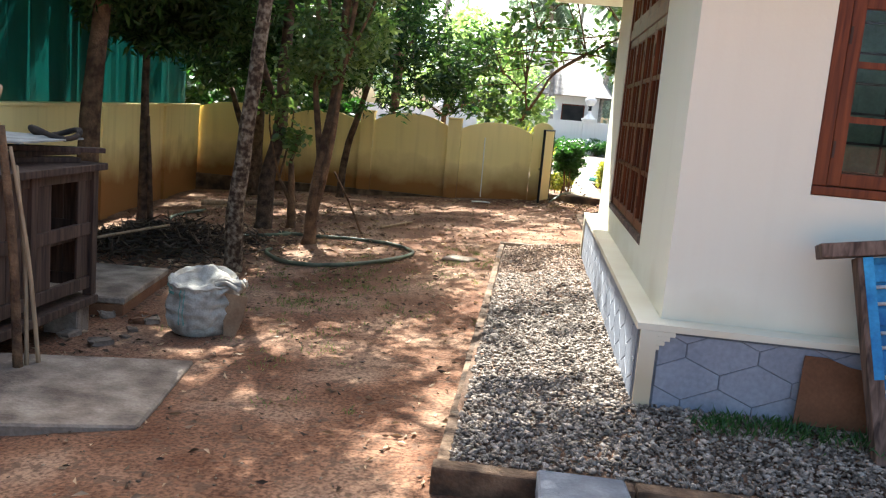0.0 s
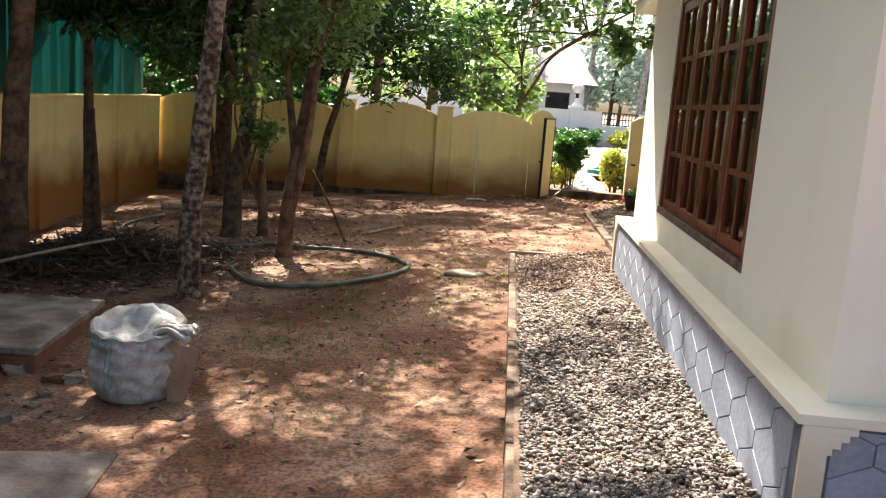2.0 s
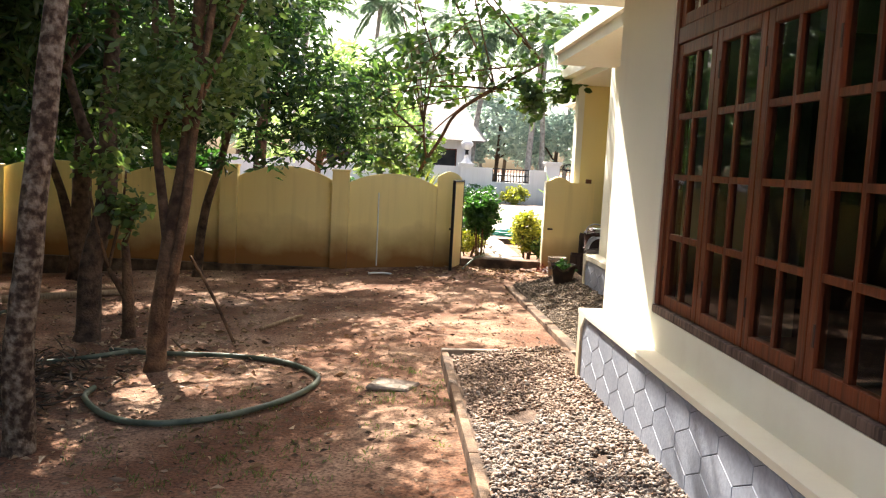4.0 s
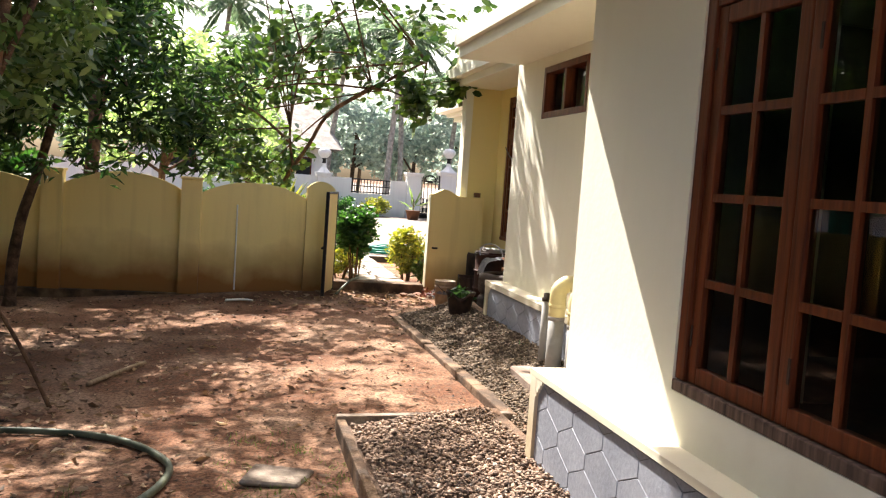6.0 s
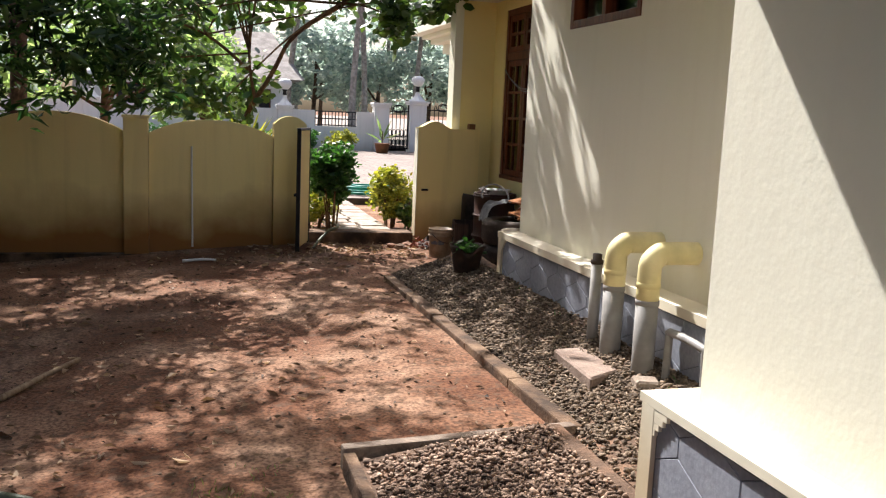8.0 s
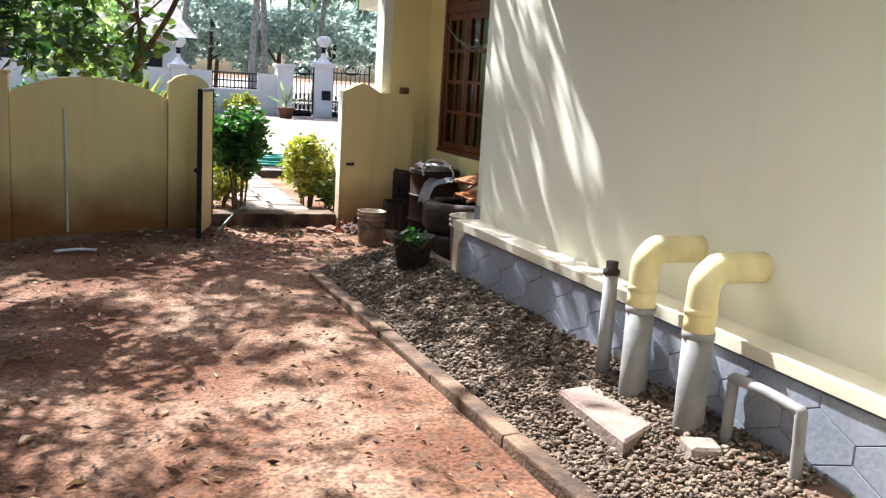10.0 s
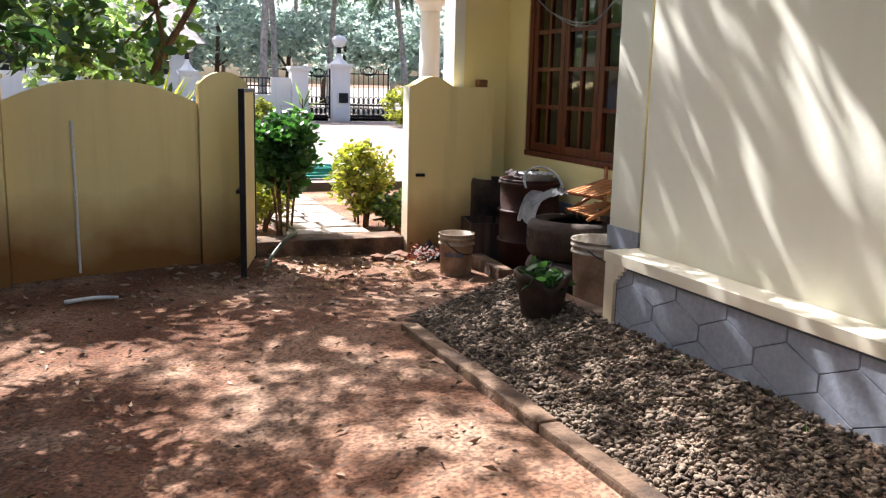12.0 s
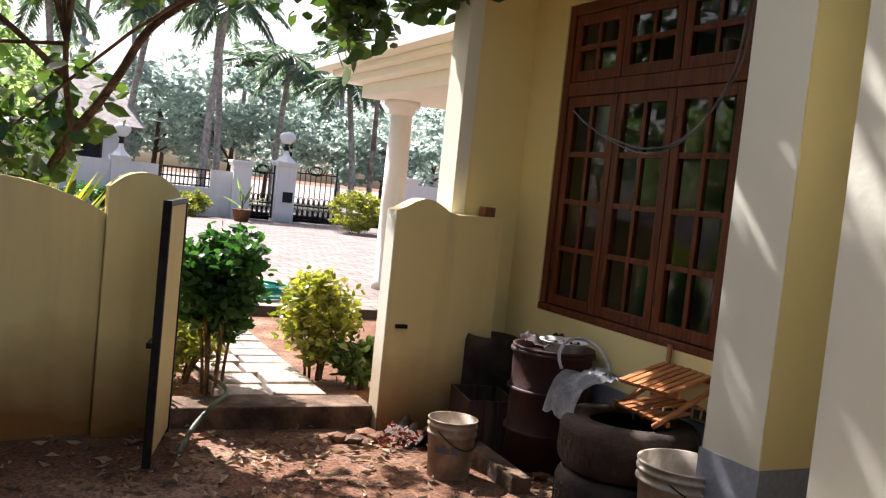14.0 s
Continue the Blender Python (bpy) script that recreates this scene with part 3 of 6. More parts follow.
slab(bm, askew([(PX - 0.02, 4.38), (PX - 0.02, 9.62), (WX + 0.9, 9.62), (WX + 0.9, JOG_Y + 0.001), (WX - 0.001, JOG_Y + 0.001), (WX - 0.001, CORNER_Y - 0.001), (6, CORNER_Y - 0.001), (6, 4.38)]), NEAR_TOP + 0.001, NEAR_LEDGE)
tagged(part("trim_ledge_near", bm, CREAM), "cream plaster ledge along the foot of the house", "ledge", kind="structure")
tagged(part("plinth_return", boxes(((WX, JOG_Y + 0.002, -0.3), (P2X + 0.1, 9.60, NEAR_TOP))), CREAM), "cream plaster foot of the return wall", "plinth", kind="structure")
bm = bmesh.new()
slab(bm, [(P2X - 0.02, 9.625), (P2X - 0.02, 14.18), (2.6, 14.18), (2.6, END_Y + 0.001), (W2X - 0.001, END_Y + 0.001), (W2X - 0.001, 9.625)], TOP + 0.001, LEDGE + 0.012)
tagged(part("trim_ledge_far", bm, CREAM), "cream plaster ledge along the recessed wall", "ledge", kind="structure")


# windows
def sash_window(name, spot, width, z0, z1, rail, sashes, label, rows=4, back=None, grille=False):
    """spot: a pose whose x runs along the window and whose y goes into the wall."""
    win = new(name)
    win.matrix_basis = spot
    tagged(win, label, "window", kind="structure")
    d = 0.09
    out = -0.012
    foot = z0 + 0.048
    part("window_frame", boxes(((0, out, foot), (0.07, d, z1)), ((width - 0.07, out, foot), (width, d, z1)), ((0.07, out, z1 - 0.07), (width - 0.07, d, z1)), ((0.07, out + 0.003, rail - 0.045), (width - 0.07, d, rail + 0.045)), bevel=0.006), WOOD, win)
    part("window_sill", boxes(((0, -0.024, z0), (width, d, foot - 0.002)), bevel=0.007), GREYWOOD if width > 2.2 else WOOD, win, "worn wooden sill")
    inner = width - 0.14
    step = inner / sashes
    for i in range(sashes):
        x0, x1 = 0.07 + i * step + 0.004, 0.07 + (i + 1) * step - 0.004
        for lo, hi, n_row in ((foot + 0.003, rail - 0.049, rows), (rail + 0.049, z1 - 0.074, 2 if rows == 4 and sashes == 3 else 1)):
            if hi - lo < 0.1:
                continue
            st = 0.066
            s = part("sash", boxes(((x0, 0.0, lo), (x0 + st, 0.045, hi)), ((x1 - st, 0.0, lo), (x1, 0.045, hi)), ((x0 + st, 0.0, lo), (x1 - st, 0.045, lo + st)), ((x0 + st, 0.0, hi - st), (x1 - st, 0.045, hi)), bevel=0.005), WOOD, win)
            mid = (x0 + x1) / 2
            bars = [((mid - 0.015, 0.006, lo + st), (mid + 0.015, 0.036, hi - st))]
            cell = (hi - lo - 2 * st) / n_row
            for r in range(1, n_row):
                z = lo + st + r * cell
                bars.append(((x0 + st, 0.004, z - 0.016), (mid - 0.0155, 0.036, z + 0.016)))
                bars.append(((mid + 0.0155, 0.004, z - 0.016), (x1 - st, 0.036, z + 0.016)))
            part("glazing_bars", boxes(*bars), WOOD, s)
            for r in range(n_row):
                for p, q in ((x0 + st, mid), (mid, x1 - st)):
                    za, zb = lo + st + r * cell, lo + st + (r + 1) * cell
                    tilt = 0.003 * math.sin(7 * i + 3 * r + 11 * p)
                    me = raw_mesh("pane", [(p, 0.02 + tilt, za), (q, 0.02 - tilt, za), (q, 0.02 - tilt, zb), (p, 0.02 + tilt, zb)], [(0, 1, 2, 3)], GLASS)
                    pane = part("pane", me, None, s)
                    pane.visible_shadow = False
            for z in (lo + 0.14, hi - 0.24):
                if hi - lo > 0.8:
                    part("hinge", boxes(((x0 + (0.004 if i % 2 == 0 else st - 0.016) , -0.004, z), (x0 + (0.016 if i % 2 == 0 else st - 0.004), 0.0005, z + 0.085))), OLDWOOD, s, "dark worn hinge")
    if grille:
        bm = bmesh.new()
        for k in range(9):
            z = z0 + 0.12 + k * (z1 - z0 - 0.24) / 8
            tube(bm, [(0.07, 0.12, z), (width - 0.07, 0.12, z)], 0.007, 6)
        for k in range(6):
            x = 0.15 + k * (width - 0.3) / 5
            tube(bm, [(x, 0.135, z0 + 0.07), (x, 0.135, z1 - 0.07)], 0.007, 6)
        part("grille", bm, IRON, win, "dark iron grille behind the panes")
    if back:
        bm = bmesh.new()
        n = 60
        a = [bm.verts.new((0.02 + (width - 0.04) * i / n, 0.3 + 0.025 * math.sin(i * 1.1) + 0.012 * math.sin(i * 2.7), z0 - 0.05)) for i in range(n + 1)]
        b = [bm.verts.new((v.co.x, v.co.y, z1)) for v in a]
        for i in range(n):
            bm.faces.new((a[i], a[i + 1], b[i + 1], b[i]))
        part("curtain", bm, back, win, "hanging curtain behind the glass", True)
    return win


def facing_left(x, y1):
    """Window in a wall that faces -x: its x runs towards -y."""
    return Matrix(((0, 1, 0, x), (-1, 0, 0, y1), (0, 0, 1, 0), (0, 0, 0, 1)))


win_1 = sash_window("window_1", facing_left(WX + 0.02, WIN1[1] - 0.002), WIN1[1] - WIN1[0] - 0.004, WIN1[2] + 0.002, WIN1[3] - 0.002, 2.255, 4, "large reddish-brown wooden window with four glazed sashes")
win_2 = sash_window("window_2", pose(WIN0[0] + 0.002, CORNER_Y + 0.02, 0), WIN0[1] - WIN0[0] - 0.004, WIN0[2] + 0.002, WIN0[3] - 0.002, 2.25, 2, "reddish-brown wooden window with green curtain and iron grille", 3, CURTAIN, True)
sash_window("window_3", facing_left(2.60, WIN3[1] - 0.002), WIN3[1] - WIN3[0] - 0.004, WIN3[2] + 0.002, WIN3[3] - 0.002, 2.17, 3, "tall dark reddish-brown wooden window with three glazed sashes")
turned(win_1, win_2)
vent = new("window_4")
vent.matrix_basis = facing_left(W2X + 0.03, VENT[1] - 0.002)
tagged(vent, "small brown wooden ventilator window high on the wall", "window", kind="structure")
vw = VENT[1] - VENT[0] - 0.004
part("window_frame", boxes(((0, -0.035, 2.142), (0.06, 0.08, 2.628)), ((vw - 0.06, -0.035, 2.142), (vw, 0.08, 2.628)), ((0.06, -0.035, 2.142), (vw - 0.06, 0.08, 2.20)), ((0.06, -0.035, 2.57), (vw - 0.06, 0.08, 2.628)), ((vw / 2 - 0.03, -0.03, 2.20), (vw / 2 + 0.03, 0.08, 2.57)), bevel=0.005), WOOD, vent)
for p, q in ((0.06, vw / 2 - 0.03), (vw / 2 + 0.03, vw - 0.06)):
    pane = part("pane", raw_mesh("pane", [(p, 0.05, 2.20), (q, 0.05, 2.20), (q, 0.05, 2.57), (p, 0.05, 2.57)], [(0, 1, 2, 3)], GLASS), None, vent)
    pane.visible_shadow = False

# ---- boundary walls ----
BY = 17.45


def arched_panel(bm, x0, x1, zs, zc, y0, y1, foot):
    """A wall panel with a rounded crest."""
    n = 24
    top = []
    for i in range(n + 1):
        t = i / n
        k = abs(2 * t - 1)
        z = zs + (zc - zs) * (1 - k ** 2.2)
        top.append((x0 + t * (x1 - x0), z))
    line = [(x0, foot)] + top + [(x1, foot)]
    a = [bm.verts.new((x, y0, z)) for x, z in line]
    b = [bm.verts.new((x, y1, z)) for x, z in line]
    bm.faces.new(a)
    bm.faces.new(b)
    for i in range(len(line)):
        j = (i + 1) % len(line)
        bm.faces.new((a[i], a[j], b[j], b[i]))


def boundary():
    w = new("wall_boundary")
    tagged(w, "yellow boundary wall with arched panels and mud-stained foot", "boundary wall", kind="structure")
    bm = bmesh.new()
    arched_panel(bm, -3.28, -1.80, 1.12, 1.315, BY + 0.06, BY + 0.16, -0.8)
    part("wall_panel", bm, FENCE, w)
    bm = bmesh.new()
    arched_panel(bm, -1.53, -0.135, 1.11, 1.28, BY + 0.06, BY + 0.16, -0.8)
    part("wall_panel", bm, FENCE, w)
    for x0, x1 in ((-5.05, -3.56), (-6.95, -5.32)):
        bm = bmesh.new()
        arched_panel(bm, x0, x1, 1.05, 1.22, BY + 0.06, BY + 0.16, -0.8)
        part("wall_panel", bm, FENCE, w)
    for x in (-1.80, -3.55, -5.32):
        part("pillar", boxes(((x, BY - 0.04, -0.8), (x + 0.265, BY + 0.2, 1.27)), ((x - 0.015, BY - 0.055, 1.271), (x + 0.28, BY + 0.215, 1.305)), bevel=0.006), FENCE, w)
    bm = bmesh.new()
    arched_panel(bm, -0.13, 0.25, 1.265, 1.36, BY - 0.02, BY + 0.22, -0.6)
    part("gate_pillar", bm, FENCE, w)
    part("footing", boxes(((-6.9, BY - 0.05, -0.8), (-0.06, BY + 0.059, -0.27))), MOSSY, w, "dark brown footing along the wall")
    part("drain_pipe", tube(bmesh.new(), [(-1.06, BY + 0.045, 0.97), (-1.05, BY + 0.045, -0.2)], 0.011, 8), LAMP_WHITE, w, "thin white pipe down the wall")


boundary()
bm = bmesh.new()
crest = [(1.60 + 0.42 * k / 20, 1.285 + 0.085 * math.sin(math.pi * k / 20) ** 1.5) for k in range(21)]
line = [(1.60, -0.5)] + crest + [(2.38, 1.290), (2.38, -0.5)]
fore, rear = ([bm.verts.new((x, y, z)) for x, z in line] for y in (BY - 0.06, BY + 0.10))
bm.faces.new(fore)
bm.faces.new(rear)
for k in range(len(line)):
    m = (k + 1) % len(line)
    bm.faces.new((fore[k], fore[m], rear[m], rear[k]))
bmesh.ops.bevel(bm, geom=[e for e in bm.edges if e.calc_length() < 0.2 and abs(e.verts[0].co.y - e.verts[1].co.y) < 0.01], offset=0.006, segments=2, affect="EDGES")
stub = part("wall_stub", bm, FENCE)
tagged(stub, "yellow wall stub with a rounded crest beside the opening", "boundary wall", kind="structure")
tagged(part("brick", boxes(((2.25, BY - 0.03, 1.290), (2.33, BY + 0.06, 1.355)), bevel=0.006), RUST), "small piece of red brick resting on the wall stub", "brick")
part("latch", boxes(((1.66, BY - 0.09, 0.52), (1.74, BY - 0.061, 0.545)), bevel=0.004), IRON, stub, "small iron latch")
# Cream plate: sun on the stub's end is given as a lighter colour.
part("lit_end_face", boxes(((1.594, BY - 0.056, -0.5), (1.5995, BY + 0.096, 1.282))), CREAM, stub, "end face of the stub, coloured pale as if sunlit")
tagged(part("step", boxes(((0.252, BY, -0.5), (1.59, BY + 0.3, -0.01)), bevel=0.015), MOSSY), "mossy concrete step up to the front garden", "step", kind="structure")


def left_wall():
    w = new("wall_left")
    tagged(w, "yellow side boundary wall with mud-stained foot", "boundary wall", kind="structure")
    w.matrix_basis = pose(-6.87, 17.45, 0, 0, 0, math.degrees(math.atan2(0.13, 1)) - 90)
    # x runs from the far corner back towards the start
    bm = boxes(((0, -0.15, -0.9), (25, 0.0, 1.08)))
    part("wall_panel", bm, FENCE, w)
    part("coping", boxes(((0, -0.18, 1.081), (25, 0.03, 1.12)), bevel=0.008), FENCE, w)
    for k in range(8):
        part("pillar", boxes(((2.2 + 3.1 * k, 0.0, -0.9), (2.5 + 3.1 * k, 0.05, 1.079)), bevel=0.006), FENCE, w)
    n = thing("shade_net", (-6.95, 17.45, 0), "green woven shade net hung above the side wall", "shade net")
    n.matrix_basis = w.matrix_basis.copy()
    bm = bmesh.new()
    cols = 120
    lo, hi = [], []
    for i in range(cols + 1):
        x = 0.3 + 24 * i / cols
        wv = 0.05 * math.sin(i * 0.9) + 0.03 * math.sin(i * 2.3)
        lo.append(bm.verts.new((x, -0.22 + wv * 0.5, 1.06)))
        hi.append(bm.verts.new((x, -0.24 + wv, 3.1 + 0.06 * math.sin(i * 0.35))))
    for i in range(cols):
        bm.faces.new((lo[i], lo[i + 1], hi[i + 1], hi[i]))
    bmesh.ops.solidify(bm, geom=bm.faces[:], thickness=0.004)
    part("net", bm, NET, n, "", True)
    for k in range(9):
        part("post", tube(bmesh.new(), [(0.4 + 3 * k, -0.28, -0.4), (0.4 + 3 * k, -0.28, 3.15)], 0.025, 8), GREYWOOD, n)


left_wall()


# ---- plants ----
def leaf_arrays(rs, at, way, size, wide=0.28, fold=0.25):
    """Folded pointed leaves: base points, directions and lengths as arrays."""
    n = len(at)
    way = way / np.linalg.norm(way, axis=1, keepdims=True)
    side = np.cross(way, rs.normal(size=(n, 3)))
    side /= np.linalg.norm(side, axis=1, keepdims=True) + 1e-9
    up = np.cross(side, way)
    s = size[:, None]
    mid = at + way * s * 0.45
    tip = at + way * s - up * s * 0.12
    a = mid + side * s * wide * 0.5 + up * s * fold * wide
    b = mid - side * s * wide * 0.5 + up * s * fold * wide
    if wide >= 0.4:
        # broad leaves are rounded: two ribs on each side
        p, q = at + way * s * 0.26, at + way * s * 0.68 - up * s * 0.03
        d, e = side * s * wide * 0.44 + up * s * fold * wide * 0.8, side * s * wide * 0.46 + up * s * fold * wide * 0.8
        verts = np.stack([at, p + d, q + e, tip, q - e, p - d], axis=1).reshape(-1, 3)
        k = np.arange(n)[:, None] * 6
        tris = np.concatenate([k + np.array([t]) for t in ([0, 1, 2], [0, 2, 3], [0, 3, 4], [0, 4, 5])], axis=0)
        return verts, tris
    verts = np.stack([at, a, tip, b], axis=1).reshape(-1, 3)
    k = np.arange(n)[:, None] * 4
    tris = np.concatenate([k + np.array([[0, 1, 2]]), k + np.array([[0, 2, 3]])], axis=0)
    return verts, tris


def rosettes(rs, centres, per, size, droop=0.5, spread=0.06):
    """Leaves in whorls about twig ends."""
    n = len(centres) * per
    at = np.repeat(np.asarray(centres), per, axis=0) + rs.normal(scale=spread, size=(n, 3))
    way = rs.normal(size=(n, 3))
    way[:, 2] = way[:, 2] * 0.45 - droop
    return at, way, size * rs.uniform(0.6, 1.25, n)


def blob_points(rs, blobs, n):
    """Twig ends within uneven clumps: blobs of (x, y, z, rx, ry, rz, weight)."""
    w = np.array([b[6] for b in blobs], float)
    pick = rs.choice(len(blobs), n, p=w / w.sum())
    b = np.array([q[:6] for q in blobs])[pick]
    v = rs.normal(size=(n, 3))
    v /= np.linalg.norm(v, axis=1, keepdims=True)
    r = rs.uniform(0.25, 1.0, (n, 1)) ** 0.6
    return b[:, :3] + v * r * b[:, 3:6]


def sub_blobs(rs, blob, k, f=0.38):
    """Breaks one crown volume into k smaller clumps with gaps between."""
    x, y, z, rx, ry, rz, w = blob
    out = []
    for p in blob_points(rs, [blob], k):
        q = rs.uniform(0.7, 1.25) * f
        out.append((p[0], p[1], p[2], rx * q, ry * q, rz * q, w * q))
    return out


def tree(name, label, base, stems, radius, bark, blobs, leaf, twigs, per, size, seed, wide=0.28, droop=0.5, clumps=14, forks=10, lo_trim=None, loose=0.38):
    """stems: lists of points from the foot up; blobs: crown volumes."""
    rs = np.random.RandomState(seed)
    t = thing(name, base, label, "tree")
    inv = Vector(base)
    bm = bmesh.new()
    clump_list = [c for b in blobs for c in sub_blobs(rs, b, clumps, loose)]
    for stem, r in stems:
        pts = curve_points(stem, 5)
        pts = [p + Vector((0.02 * noise.noise(p * 2.0), 0.02 * noise.noise(p * 2.0 + Vector((9, 0, 0))), 0)) - inv for p in pts]
        m = len(pts)
        tube(bm, pts, [r * (1.25 if i == 0 else 1.0) * (1 - 0.55 * i / m) * (1 + 0.07 * noise.noise((i * 0.9, seed, 0))) for i in range(m)], 10)
    part("trunk", bm, bark, t, "", True)
    tall = [q for q in stems if q[0][-1][2] > 1.7] or stems
    for k in range(min(forks, len(clump_list))):
        c = Vector(clump_list[int(rs.randint(len(clump_list)))][:3]) - inv
        stem, r = tall[k % len(tall)]
        a = Vector(stem[-1 - (k % 2 if len(stem) > 2 else 0)]) - inv
        mid = a.lerp(c, 0.5) + Vector((rs.uniform(-0.15, 0.15), rs.uniform(-0.15, 0.15), rs.uniform(0.0, 0.3)))
        pts = curve_points([a, mid, c], 4)
        part("limb", tube(bmesh.new(), pts, [r * 0.38 * (1 - 0.8 * i / len(pts)) + 0.004 for i in range(len(pts))], 6), bark, t, "", True)
    ends = blob_points(rs, clump_list, twigs)
    if lo_trim is not None:
        ends = ends[ends[:, 2] > lo_trim]
    at, way, ln = rosettes(rs, ends, per, size, droop)
    v, f = leaf_arrays(rs, at - np.array(base), way, ln, wide)
    part("crown", fast_mesh("crown", v, f, leaf), None, t)
    return t


G = level
# Highest crown clumps are out of view, added to dapple yard and gravel.
tree("mango_tree", "mango tree with pale patched bark in the earth yard", (-2.97, 8.52, -0.42), [([(-2.97, 8.52, -0.42), (-2.955, 8.5, 0.2), (-2.91, 8.5, 0.9), (-2.79, 8.5, 2.1), (-2.66, 8.55, 3.3), (-2.55, 8.6, 4.6)], 0.10)], 0.1, BARK_PALE,
     [(-3.8, 9.0, 5.4, 1.5, 2.0, 1.2, 1.0), (-1.5, 9.6, 5.6, 1.0, 2.0, 0.7, 0.16), (-2.9, 7.6, 5.0, 1.1, 1.1, 0.8, 0.28), (-0.6, 8.0, 5.4, 1.0, 0.7, 0.4, 0.2), (-4.7, 8.6, 3.4, 1.1, 1.2, 1.1, 0.6)], LEAF_MANGO, 2300, 9, 0.17, 11)
tree("mango_tree", "dark-barked mango tree with a dense hanging crown", (-3.74, 12.0, -0.47), [([(-3.74, 12.0, -0.47), (-3.71, 12.0, 0.3), (-3.58, 12.0, 1.0), (-3.56, 12.0, 2.2), (-3.45, 12.0, 4.5)], 0.125), ([(-3.58, 12.0, 1.15), (-4.0, 12.05, 2.2), (-4.4, 12.1, 3.8)], 0.06)], 0.14, BARK,
     [(-3.4, 12.2, 3.6, 1.5, 1.6, 1.5, 0.9), (-4.9, 11.5, 3.4, 1.5, 1.7, 1.3, 0.9), (-4.2, 12, 5.6, 2.0, 2.4, 1.2, 0.5), (-3.1, 13.2, 5.7, 1.3, 1.5, 0.7, 0.26), (-2.3, 15.1, 5.6, 1.7, 1.5, 0.7, 0.28)], LEAF_MANGO, 2150, 9, 0.17, 12, loose=0.30, clumps=20)
tree("guava_tree", "slim brown-barked tree with several leaning stems", (-2.72, 10.55, -0.38), [([(-2.72, 10.55, -0.38), (-2.64, 10.56, 0.6), (-2.5, 10.58, 1.6), (-2.38, 10.6, 3.6)], 0.085), ([(-2.68, 10.56, 0.0), (-2.5, 10.5, 0.9), (-2.42, 10.5, 1.8), (-2.2, 10.4, 3.4)], 0.05), ([(-2.62, 10.56, 0.6), (-2.75, 10.6, 1.6), (-2.8, 10.65, 3.0)], 0.045)], 0.09, BARK_BROWN,
     [(-2.5, 10.6, 3.6, 1.0, 1.1, 1.5, 0.8), (-2.6, 10.7, 2.1, 0.6, 0.6, 0.7, 0.35), (-2.2, 10.9, 4.8, 1.2, 1.6, 0.7, 0.22), (-3.4, 10.6, 5.7, 1.1, 1.7, 0.6, 0.55)], LEAF_SMALL, 2000, 8, 0.085, 13, 0.42)
tree("mango_tree", "leafy mango tree drooping over the boundary wall", (-3.7, 16.6, -0.42), [([(-3.7, 16.6, -0.42), (-3.62, 16.6, 0.5), (-3.4, 16.55, 1.3), (-3.1, 16.4, 2.6), (-3.0, 16.3, 4.0)], 0.075)], 0.1, BARK,
     [(-3.0, 16.0, 2.9, 1.5, 1.5, 1.4, 1.0), (-2.1, 15.8, 2.5, 1.0, 1.0, 1.1, 0.6), (-4.4, 16.4, 3.3, 1.5, 1.2, 1.6, 0.8), (-2.9, 15.8, 4.8, 1.8, 1.8, 1.0, 0.4), (-3.5, 14.6, 2.6, 1.0, 0.8, 0.9, 0.75)], LEAF_MANGO, 1700, 9, 0.18, 14, lo_trim=1.35)
tree("young_tree", "thin dark tree beside the side wall", (-5.5, 11.95, -0.55), [([(-5.5, 11.95, -0.55), (-5.51, 11.95, 0.8), (-5.55, 12.0, 2.0), (-5.6, 12.0, 3.6)], 0.075), ([(-5.35, 11.9, -0.5), (-5.41, 11.92, 0.3), (-5.45, 11.94, 1.0)], 0.045)], 0.08, BARK,
     [(-5.6, 11.9, 3.4, 1.4, 1.6, 1.2, 1.0), (-5.4, 10.4, 3.0, 1.2, 1.4, 0.9, 0.7), (-5.2, 11.9, 2.55, 1.3, 1.1, 0.7, 0.7)], LEAF_MANGO, 2300, 9, 0.19, 15, lo_trim=1.75)
tree("palm_trunk_tree", "stout ringed brown trunk by the side wall", (-5.33, 10.0, -0.55), [([(-5.33, 10.0, -0.55), (-5.3, 10.0, 1.0), (-5.2, 10.05, 2.4), (-5.1, 10.1, 5.0)], 0.15)], 0.15, BARK_BROWN,
     [(-5.4, 9.4, 3.3, 1.2, 1.4, 0.9, 0.6), (-5.2, 10.0, 5.2, 1.8, 1.8, 1.0, 0.8)], LEAF_MANGO, 1700, 9, 0.18, 16, lo_trim=2.0)
tree("old_tree", "thick dark trunk in the back corner", (-5.4, 16.6, -0.5), [([(-5.4, 16.6, -0.5), (-5.38, 16.6, 1.2), (-5.3, 16.6, 3.0), (-5.2, 16.5, 5.0)], 0.16), ([(-5.35, 16.5, -0.5), (-5.6, 16.5, 0.6), (-5.9, 16.5, 1.5)], 0.09)], 0.16, BARK,
     [(-5.3, 16.2, 4.4, 1.9, 1.8, 1.8, 1.0), (-6.2, 16.2, 2.5, 1.0, 1.0, 1.2, 0.6), (-5.0, 14.8, 2.7, 1.1, 1.2, 1.0, 0.6), (-5.3, 18.8, 2.2, 1.6, 0.8, 1.1, 0.6)], LEAF_MANGO, 2300, 9, 0.18, 17, lo_trim=1.3)
